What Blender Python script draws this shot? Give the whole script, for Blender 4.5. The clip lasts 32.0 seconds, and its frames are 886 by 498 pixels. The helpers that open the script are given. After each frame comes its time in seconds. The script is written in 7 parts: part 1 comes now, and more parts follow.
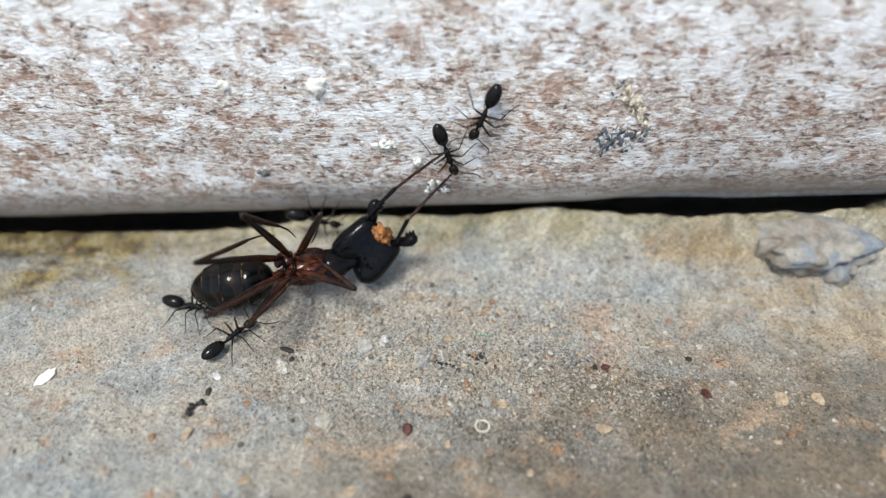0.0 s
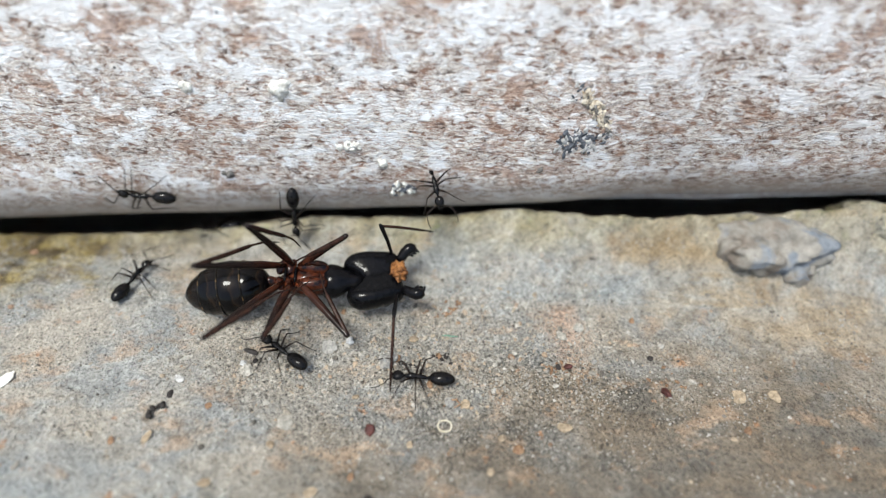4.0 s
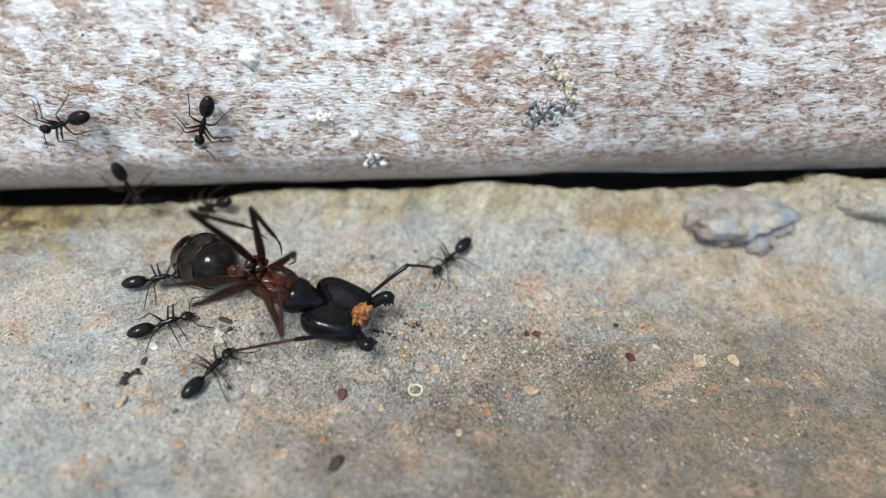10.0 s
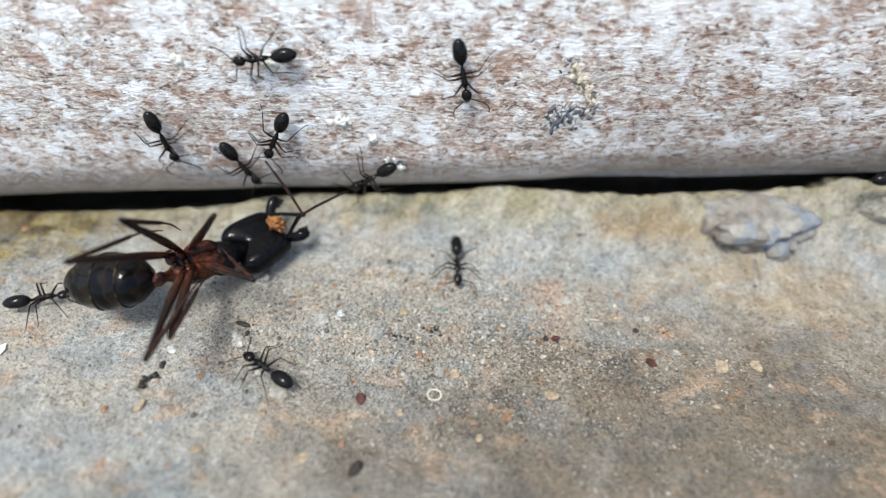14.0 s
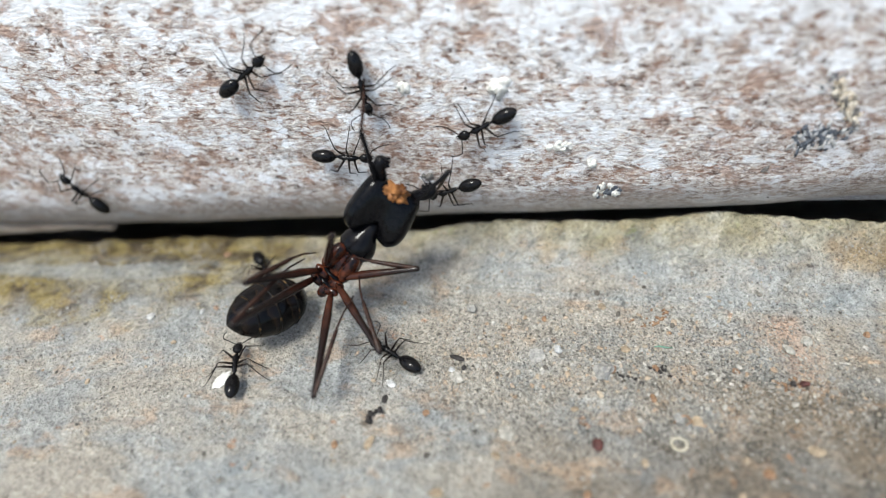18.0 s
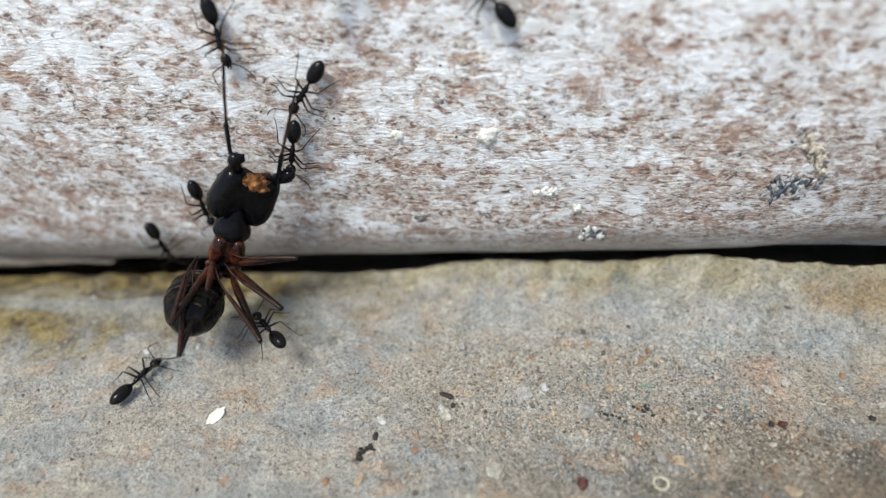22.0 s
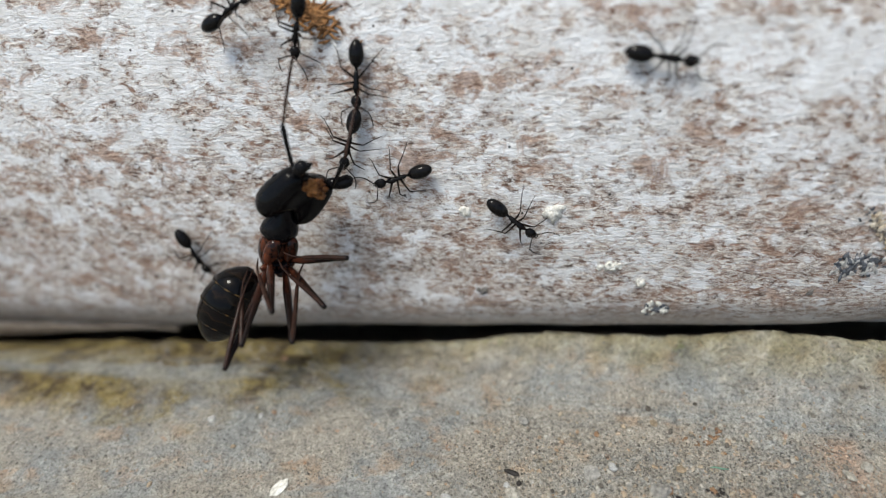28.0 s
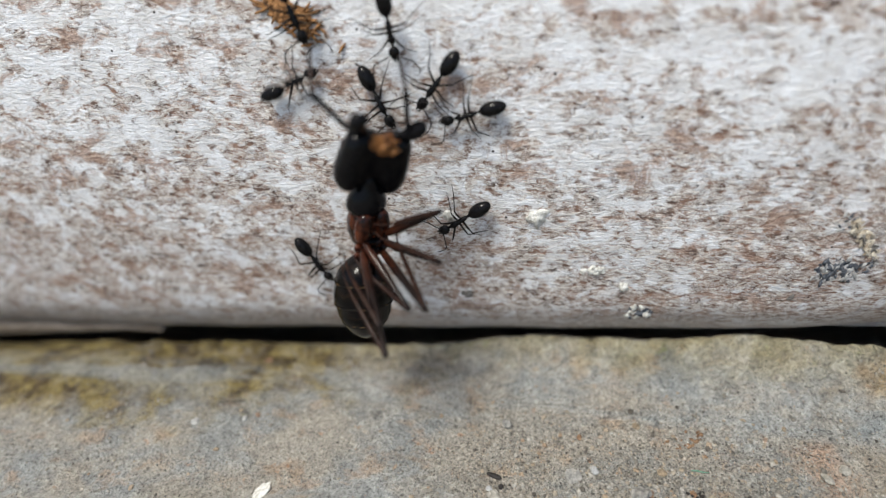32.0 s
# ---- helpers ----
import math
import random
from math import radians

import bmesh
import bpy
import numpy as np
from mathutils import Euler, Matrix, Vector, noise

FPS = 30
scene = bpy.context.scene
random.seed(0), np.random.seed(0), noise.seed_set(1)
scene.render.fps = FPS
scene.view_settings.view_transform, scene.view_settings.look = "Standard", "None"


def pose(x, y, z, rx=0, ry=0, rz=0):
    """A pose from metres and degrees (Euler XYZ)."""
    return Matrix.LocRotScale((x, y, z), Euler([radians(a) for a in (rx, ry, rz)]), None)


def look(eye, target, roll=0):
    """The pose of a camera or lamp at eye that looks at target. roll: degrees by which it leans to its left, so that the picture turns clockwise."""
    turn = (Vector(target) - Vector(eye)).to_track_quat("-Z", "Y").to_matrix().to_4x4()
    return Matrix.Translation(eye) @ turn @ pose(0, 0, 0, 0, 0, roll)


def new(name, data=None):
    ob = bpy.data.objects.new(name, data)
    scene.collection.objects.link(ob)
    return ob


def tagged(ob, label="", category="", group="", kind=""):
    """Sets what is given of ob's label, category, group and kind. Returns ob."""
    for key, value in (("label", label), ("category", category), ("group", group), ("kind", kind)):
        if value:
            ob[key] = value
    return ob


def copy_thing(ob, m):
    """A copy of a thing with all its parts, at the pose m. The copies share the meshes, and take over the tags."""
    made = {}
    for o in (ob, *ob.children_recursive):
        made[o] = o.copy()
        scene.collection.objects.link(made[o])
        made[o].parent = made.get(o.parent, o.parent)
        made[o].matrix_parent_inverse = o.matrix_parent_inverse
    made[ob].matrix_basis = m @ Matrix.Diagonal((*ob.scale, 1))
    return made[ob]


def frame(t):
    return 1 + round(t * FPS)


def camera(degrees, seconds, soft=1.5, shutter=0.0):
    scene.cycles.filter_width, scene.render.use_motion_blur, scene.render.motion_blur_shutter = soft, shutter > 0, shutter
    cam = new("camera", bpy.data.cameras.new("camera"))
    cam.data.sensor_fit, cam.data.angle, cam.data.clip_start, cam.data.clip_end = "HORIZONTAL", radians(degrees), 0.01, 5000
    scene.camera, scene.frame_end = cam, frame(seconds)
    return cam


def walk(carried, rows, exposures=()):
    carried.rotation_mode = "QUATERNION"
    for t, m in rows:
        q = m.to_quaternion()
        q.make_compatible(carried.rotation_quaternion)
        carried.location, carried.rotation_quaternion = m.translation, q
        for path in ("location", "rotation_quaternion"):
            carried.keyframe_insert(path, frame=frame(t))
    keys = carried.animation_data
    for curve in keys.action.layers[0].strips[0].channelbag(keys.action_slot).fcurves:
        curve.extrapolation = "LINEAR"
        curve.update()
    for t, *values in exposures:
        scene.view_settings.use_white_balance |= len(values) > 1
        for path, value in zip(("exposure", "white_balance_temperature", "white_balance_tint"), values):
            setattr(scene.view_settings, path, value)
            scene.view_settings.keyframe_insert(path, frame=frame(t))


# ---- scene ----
cam = camera(77.32, 32.0, 1.15, 0.4)
cam.data.dof.use_dof, cam.data.dof.focus_distance, cam.data.dof.aperture_fstop = True, 0.0230, 22.0
PATH = [
    (0, look((0.00555, -0.01914, 0.02031), (0.00518, -0.00227, 0.00186), 1.19)),
    (0.5, look((0.00552, -0.01938, 0.02042), (0.00521, -0.00254, 0.00195), 1.32)),
    (1, look((0.00575, -0.01948, 0.02039), (0.00529, -0.00261, 0.00194), 0.98)),
    (1.5, look((0.00572, -0.01947, 0.02036), (0.00540, -0.00271, 0.00181), 1.35)),
    (2, look((0.00576, -0.01949, 0.02032), (0.00556, -0.00269, 0.00181), 1.67)),
    (2.5, look((0.00610, -0.01934, 0.02015), (0.00603, -0.00239, 0.00178), 1.88)),
    (3, look((0.00629, -0.01919, 0.02018), (0.00646, -0.00238, 0.00168), 2.51)),
    (3.5, look((0.00644, -0.01922, 0.02041), (0.00663, -0.00228, 0.00203), 2.52)),
    (5.5, look((0.00657, -0.01918, 0.02025), (0.00684, -0.00223, 0.00187), 2.75)),
    (6, look((0.00662, -0.01916, 0.02017), (0.00687, -0.00227, 0.00173), 2.72)),
    (6.5, look((0.00670, -0.01913, 0.02026), (0.00693, -0.00226, 0.00181), 2.66)),
    (7, look((0.00668, -0.01926, 0.02043), (0.00698, -0.00249, 0.00189), 2.87)),
    (7.5, look((0.00673, -0.01947, 0.02048), (0.00714, -0.00269, 0.00195), 3.07)),
    (8, look((0.00694, -0.01953, 0.02049), (0.00769, -0.00295, 0.00179), 3.87)),
    (8.5, look((0.00710, -0.01991, 0.02045), (0.00763, -0.00319, 0.00186), 3.40)),
    (9, look((0.00715, -0.01981, 0.02055), (0.00770, -0.00342, 0.00168), 3.56)),
    (9.5, look((0.00724, -0.01997, 0.02048), (0.00798, -0.00357, 0.00163), 3.90)),
    (10, look((0.00711, -0.02005, 0.02029), (0.00801, -0.00355, 0.00153), 4.28)),
    (10.5, look((0.00714, -0.01982, 0.02038), (0.00813, -0.00342, 0.00154), 4.47)),
    (11, look((0.00729, -0.01991, 0.02006), (0.00824, -0.00338, 0.00134), 4.34)),
    (11.5, look((0.00729, -0.01986, 0.02021), (0.00830, -0.00334, 0.00147), 4.51)),
    (12, look((0.00729, -0.01983, 0.02016), (0.00839, -0.00335, 0.00140), 4.83)),
    (12.5, look((0.00737, -0.01974, 0.02025), (0.00832, -0.00333, 0.00142), 4.43)),
    (13, look((0.00735, -0.01994, 0.02039), (0.00816, -0.00330, 0.00174), 4.03)),
    (13.5, look((0.00718, -0.02007, 0.02032), (0.00817, -0.00335, 0.00176), 4.42)),
    (14, look((0.00663, -0.02014, 0.02003), (0.00721, -0.00333, 0.00153), 3.48)),
    (14.5, look((0.00519, -0.01934, 0.01909), (0.00526, -0.00234, 0.00077), 2.10)),
    (15, look((0.00317, -0.01930, 0.01967), (0.00223, -0.00229, 0.00138), -0.32)),
    (15.5, look((0.00258, -0.01944, 0.01966), (0.00110, -0.00245, 0.00138), -1.44)),
    (17.5, look((0.00049, -0.01926, 0.01966), (-0.00179, -0.00217, 0.00155), -3.13)),
    (18, look((0.00030, -0.01906, 0.01960), (-0.00222, -0.00199, 0.00151), -3.74)),
    (18.5, look((0.00043, -0.01901, 0.01968), (-0.00209, -0.00170, 0.00181), -3.51)),
    (19, look((0.00081, -0.01880, 0.01956), (-0.00147, -0.00131, 0.00185), -2.84)),
    (19.5, look((0.00103, -0.01777, 0.02012), (-0.00077, -0.00006, 0.00256), -1.78)),
    (20, look((0.00096, -0.01806, 0.02046), (-0.00085, -0.00016, 0.00310), -1.77)),
    (20.5, look((0.00079, -0.01823, 0.02046), (-0.00116, -0.00035, 0.00311), -1.98)),
    (21, look((0.00076, -0.01887, 0.02028), (-0.00132, -0.00061, 0.00334), -1.80)),
    (21.5, look((0.00061, -0.01893, 0.02049), (-0.00157, -0.00113, 0.00308), -2.31)),
    (22, look((0.00051, -0.01920, 0.02064), (-0.00182, -0.00128, 0.00336), -2.50)),
    (22.5, look((-0.00009, -0.01942, 0.02061), (-0.00264, -0.00135, 0.00352), -2.76)),
    (23, look((-0.00016, -0.01988, 0.02074), (-0.00286, -0.00157, 0.00394), -2.79)),
    (23.5, look((-0.00020, -0.02043, 0.02118), (-0.00306, -0.00200, 0.00453), -2.96)),
    (24, look((-0.00028, -0.02023, 0.02110), (-0.00318, -0.00162, 0.00465), -3.03)),
    (24.5, look((-0.00035, -0.02053, 0.02119), (-0.00370, -0.00157, 0.00524), -3.52)),
    (25, look((-0.00049, -0.02075, 0.02199), (-0.00352, -0.00167, 0.00612), -3.00)),
    (25.5, look((-0.00069, -0.02096, 0.02160), (-0.00417, -0.00159, 0.00618), -3.44)),
    (27.5, look((-0.00137, -0.01972, 0.02148), (-0.00488, 0.00007, 0.00661), -3.99)),
    (28, look((-0.00112, -0.01959, 0.02128), (-0.00473, 0.00010, 0.00630), -3.80)),
    (28.5, look((-0.00092, -0.01974, 0.02127), (-0.00450, 0.00016, 0.00656), -3.66)),
    (29, look((-0.00072, -0.01977, 0.02148), (-0.00463, -0.00002, 0.00666), -4.16)),
    (29.5, look((-0.00089, -0.01977, 0.02130), (-0.00459, 0.00011, 0.00660), -4.01)),
    (30, look((-0.00082, -0.01972, 0.02150), (-0.00451, -0.00005, 0.00651), -3.76)),
    (30.5, look((-0.00085, -0.01958, 0.02124), (-0.00445, 0.00016, 0.00633), -3.96)),
    (31, look((-0.00069, -0.01953, 0.02136), (-0.00428, 0.00010, 0.00630), -3.60)),
    (31.5, look((-0.00080, -0.01938, 0.02126), (-0.00409, 0.00041, 0.00634), -3.27)),
    (32, look((-0.00071, -0.01934, 0.02151), (-0.00404, 0.00028, 0.00639), -3.10)),
]
EXPOSURE = [(0, 1.12, 6350, 4), (2, 1.17, 6350, 4), (8, 1.17, 6300, 4), (13, 1.26, 6200, 4), (17, 1.24, 6250, 4), (20, 1.05, 6320, 3), (22, 0.95, 6380, 4), (25, 0.70, 6480, 4), (28, 0.63, 6540, 4), (32, 0.67, 6560, 5)]
walk(cam, PATH, EXPOSURE)

# ---- light ----
world = bpy.data.worlds.new("sky")
scene.world = world
world.use_nodes = True
wn = world.node_tree
sky = wn.nodes.new("ShaderNodeTexSky")
sky.sky_type, sky.sun_disc = "NISHITA", False
sky.sun_elevation, sky.sun_rotation = radians(68), radians(222)
sky.dust_density, sky.air_density, sky.ozone_density = 3.0, 1.0, 0.6
wn.nodes["Background"].inputs["Strength"].default_value = 0.116
wn.links.new(sky.outputs[0], wn.nodes["Background"].inputs["Color"])
sun = new("sun", bpy.data.lights.new("sun", "SUN"))
sun.data.energy, sun.data.angle, sun.data.color = 1.85, radians(16), (1.0, 0.97, 0.92)
sun.matrix_world = look((-0.6, -0.66, 2.2), (0, 0, 0))

MM = 0.001


# ---- materials ----
def mat(name, rough=0.6, metal=0.0, spec=0.5):
    m = bpy.data.materials.new(name)
    m.use_nodes = True
    b = m.node_tree.nodes["Principled BSDF"]
    b.inputs["Roughness"].default_value = rough
    b.inputs["Metallic"].default_value = metal
    b.inputs["Specular IOR Level"].default_value = spec
    return m, m.node_tree, b


def coords(nt, scale=(1000, 1000, 1000), rot=(0, 0, 0)):
    tc = nt.nodes.new("ShaderNodeTexCoord")
    mp = nt.nodes.new("ShaderNodeMapping")
    mp.inputs["Scale"].default_value = scale
    mp.inputs["Rotation"].default_value = rot
    nt.links.new(tc.outputs["Object"], mp.inputs["Vector"])
    return mp.outputs["Vector"]


def noise_tex(nt, vec, scale, detail=4.0, rough=0.55, distort=0.0):
    n = nt.nodes.new("ShaderNodeTexNoise")
    n.inputs["Scale"].default_value, n.inputs["Detail"].default_value = scale, detail
    n.inputs["Roughness"].default_value, n.inputs["Distortion"].default_value = rough, distort
    nt.links.new(vec, n.inputs["Vector"])
    return n.outputs["Fac"]


def ramp(nt, fac, stops):
    r = nt.nodes.new("ShaderNodeValToRGB")
    el = r.color_ramp.elements
    while len(el) < len(stops):
        el.new(0.5)
    for e, (p, c) in zip(el, stops):
        e.position = p
        e.color = (c, c, c, 1) if isinstance(c, (int, float)) else (*c, 1)
    nt.links.new(fac, r.inputs["Fac"])
    return r.outputs["Color"]


def mix(nt, a, b, fac, blend="MIX"):
    n = nt.nodes.new("ShaderNodeMix")
    n.data_type, n.blend_type = "RGBA", blend
    for sock, v in ((n.inputs["Factor"], fac), (n.inputs["A"], a), (n.inputs["B"], b)):
        if isinstance(v, bpy.types.NodeSocket):
            nt.links.new(v, sock)
        elif isinstance(v, (int, float)):
            sock.default_value = v
        else:
            sock.default_value = (*v, 1)
    return n.outputs["Result"]


def bump(nt, b, height, dist, strength=1.0, under=None):
    n = nt.nodes.new("ShaderNodeBump")
    n.inputs["Distance"].default_value, n.inputs["Strength"].default_value = dist, strength
    nt.links.new(height, n.inputs["Height"])
    if under is not None:
        nt.links.new(under, n.inputs["Normal"])
    nt.links.new(n.outputs["Normal"], b.inputs["Normal"])
    return n.outputs["Normal"]


def math_node(nt, op, a, b, c=None):
    """A Math node; a, b and c are sockets or numbers."""
    n = nt.nodes.new("ShaderNodeMath")
    n.operation = op
    for i, v in enumerate((a, b, c)):
        if isinstance(v, bpy.types.NodeSocket):
            nt.links.new(v, n.inputs[i])
        elif v is not None:
            n.inputs[i].default_value = v
    return n.outputs[0]


def span(nt, value, lo, hi, top=1.0):
    """0 at lo to top at hi, clamped."""
    n = nt.nodes.new("ShaderNodeMapRange")
    n.inputs["From Min"].default_value, n.inputs["From Max"].default_value = lo, hi
    n.inputs["To Max"].default_value = top
    nt.links.new(value, n.inputs["Value"])
    return n.outputs["Result"]


def patch_at(nt, v, centre, squash, wobble, inner, outer, top=1.0):
    """A ragged patch round a place: top inside, 0 past outer, in mm."""
    far = nt.nodes.new("ShaderNodeVectorMath")
    far.operation = "DISTANCE"
    mp = nt.nodes.new("ShaderNodeMapping")
    mp.inputs["Scale"].default_value = squash
    nt.links.new(v, mp.inputs["Vector"])
    nt.links.new(mp.outputs["Vector"], far.inputs[0])
    far.inputs[1].default_value = [c * k for c, k in zip(centre, squash)]
    ragged = math_node(nt, "MULTIPLY_ADD", math_node(nt, "SUBTRACT", wobble, 0.5), 2 * (outer - inner) + 3, far.outputs["Value"])
    return span(nt, ragged, outer, inner, top)


def concrete_material():
    """Worn cement: warm pale grey, cool and tan clouds, ochre stains, an olive film along the joint."""
    m, nt, b = mat("concrete", 0.85, spec=0.25)
    v = coords(nt)
    sep = nt.nodes.new("ShaderNodeSeparateXYZ")
    nt.links.new(v, sep.inputs[0])
    y = sep.outputs["Y"]
    fine = noise_tex(nt, v, 8.0, 4, 0.7)
    grain = noise_tex(nt, v, 3.2, 4, 0.6, 0.4)
    mid = noise_tex(nt, v, 0.85, 5, 0.6, 0.3)
    slow = noise_tex(nt, coords(nt, (600, 1000, 1000), (0, 0, 0.1)), 0.16, 6, 0.62, 0.6)
    ragged = noise_tex(nt, v, 0.3, 5, 0.68, 0.4)
    c = ramp(nt, slow, [(0.36, (0.330, 0.345, 0.345)), (0.47, (0.415, 0.395, 0.350)), (0.56, (0.425, 0.395, 0.340)), (0.68, (0.375, 0.362, 0.330))])
    c = mix(nt, c, ramp(nt, mid, [(0.32, (0.275, 0.262, 0.238)), (0.5, (0.400, 0.380, 0.340)), (0.68, (0.52, 0.495, 0.450))]), 0.42)
    # cool blue-grey clouds
    cool = ramp(nt, noise_tex(nt, coords(nt, (520, 1000, 1000), (0.2, 0, 0.06)), 0.42, 5, 0.62, 0.5), [(0.47, 0.0), (0.59, 0.62)])
    c = mix(nt, c, ramp(nt, mid, [(0.35, (0.235, 0.270, 0.292)), (0.65, (0.395, 0.425, 0.440))]), cool)
    # the darker brown patch and the cool corner, each with its own shape
    c = mix(nt, c, mix(nt, c, (0.48, 0.43, 0.375), 1.0, "MULTIPLY"), patch_at(nt, v, (21.0, -15.0, 0), (0.5, 1, 1), ragged, 6.5, 13.0, 1.0))
    c = mix(nt, c, mix(nt, c, (0.80, 0.86, 0.92), 1.0, "MULTIPLY"), patch_at(nt, v, (-1, -15, 0), (0.6, 1, 1), ragged, 1.5, 6.0, 0.7))
    c = mix(nt, c, mix(nt, c, (0.68, 0.64, 0.58), 1.0, "MULTIPLY"), patch_at(nt, v, (9.0, -7.6, 0), (0.6, 1.3, 1), ragged, 0.8, 3.4, 0.45))
    # ochre and brick-coloured stains
    ochre = ramp(nt, noise_tex(nt, coords(nt, (700, 1000, 1000), (0.1, 0.05, 0.08)), 0.8, 4, 0.6, 0.3), [(0.555, 0.0), (0.66, 0.55)])
    c = mix(nt, c, ramp(nt, mid, [(0.35, (0.30, 0.20, 0.125)), (0.6, (0.50, 0.37, 0.26))]), ochre)
    brick = ramp(nt, noise_tex(nt, v, 1.15, 3, 0.55), [(0.665, 0.0), (0.72, 0.6)])
    c = mix(nt, c, (0.42, 0.215, 0.105), brick)
    c = mix(nt, c, (0.50, 0.355, 0.27), patch_at(nt, v, (12.4, -5.4, 0), (1.1, 1, 1), ragged, 0.5, 1.7, 0.75))
    # olive film along the joint
    edge = math_node(nt, "MULTIPLY_ADD", ragged, 4.6, y)
    film = math_node(nt, "MULTIPLY", span(nt, edge, 0.9, 2.9, 0.8), span(nt, y, 9.0, 5.0))
    c = mix(nt, c, ramp(nt, mid, [(0.30, (0.16, 0.135, 0.07)), (0.46, (0.345, 0.305, 0.175)), (0.58, (0.44, 0.40, 0.26)), (0.70, (0.56, 0.52, 0.41))]), film)
    c = mix(nt, c, (0.20, 0.24, 0.06), math_node(nt, "MULTIPLY", film, ramp(nt, noise_tex(nt, v, 1.3, 3, 0.6), [(0.62, 0.0), (0.70, 0.7)])))
    c = mix(nt, c, ramp(nt, mid, [(0.35, (0.26, 0.19, 0.10)), (0.62, (0.42, 0.335, 0.215))]), patch_at(nt, v, (18.4, -1.8, 0), (0.55, 1, 1), ragged, 1.2, 3.2, 0.9))
    c = mix(nt, c, ramp(nt, mid, [(0.35, (0.30, 0.235, 0.155)), (0.62, (0.46, 0.385, 0.28))]), patch_at(nt, v, (22.5, -3.9, 0), (0.42, 1, 1), ragged, 0.9, 2.4, 0.75))
    c = mix(nt, c, ramp(nt, mid, [(0.35, (0.27, 0.305, 0.33)), (0.6, (0.43, 0.455, 0.465))]), patch_at(nt, v, (15.2, -2.9, 0), (0.6, 1, 1), ragged, 0.3, 1.2, 0.8))
    # moss and brown soil at the far end of the joint
    soil = ramp(nt, noise_tex(nt, v, 0.75, 4, 0.62, 0.4), [(0.36, (0.062, 0.045, 0.024)), (0.46, (0.16, 0.12, 0.05)), (0.55, (0.27, 0.215, 0.075)), (0.67, (0.34, 0.29, 0.17))])
    c = mix(nt, c, soil, patch_at(nt, v, (-24, -1.2, 0), (0.24, 0.85, 0.3), ragged, 2.9, 4.4, 0.95))
    # cool band where the ledge begins
    band = math_node(nt, "MULTIPLY", span(nt, y, -4.6, -3.2), span(nt, y, -1.2, -2.2))
    streak = ramp(nt, noise_tex(nt, coords(nt, (200, 1000, 1000), (0, 0, 0.03)), 0.8, 5, 0.6, 0.4), [(0.44, 0.0), (0.58, 0.7)])
    c = mix(nt, c, ramp(nt, mid, [(0.35, (0.265, 0.295, 0.305)), (0.6, (0.42, 0.44, 0.44))]), math_node(nt, "MULTIPLY", band, streak))
    # grain, pale and dark specks
    c = mix(nt, c, ramp(nt, grain, [(0.30, 0.50), (0.42, 0.92), (0.58, 1.06), (0.70, 1.35)]), 0.8, "MULTIPLY")
    c = mix(nt, c, ramp(nt, fine, [(0.35, 0.40), (0.44, 0.95), (0.56, 1.06), (0.68, 1.45)]), 0.85, "MULTIPLY")
    speck = nt.nodes.new("ShaderNodeTexVoronoi")
    speck.inputs["Scale"].default_value = 2.1
    nt.links.new(v, speck.inputs["Vector"])
    c = mix(nt, c, (0.06, 0.05, 0.042), ramp(nt, speck.outputs["Distance"], [(0.045, 0.85), (0.10, 0.0)]))
    # loose grains, thick in the sandy patch: shade between them put into the colour
    sandy = patch_at(nt, v, (6.5, -6.8, 0), (0.42, 1, 1), ragged, 2.4, 5.5)
    crevice = noise_tex(nt, v, 7.5, 2, 0.6, 0.7)
    c = mix(nt, c, ramp(nt, crevice, [(0.34, 0.30), (0.43, 0.86), (0.55, 1.04), (0.66, 1.42)]), math_node(nt, "MULTIPLY_ADD", sandy, 0.75, 0.2), "MULTIPLY")
    c = mix(nt, c, (0.915, 0.885, 0.85), 1.0, "MULTIPLY")
    nt.links.new(c, b.inputs["Base Color"])
    n0 = bump(nt, b, crevice, 0.00018, 0.8)
    n1 = bump(nt, b, grain, 0.00018, 0.8, n0)
    n2 = bump(nt, b, fine, 0.00016, 1.0, n1)
    bump(nt, b, mid, 0.00030, 0.7, n2)
    return m


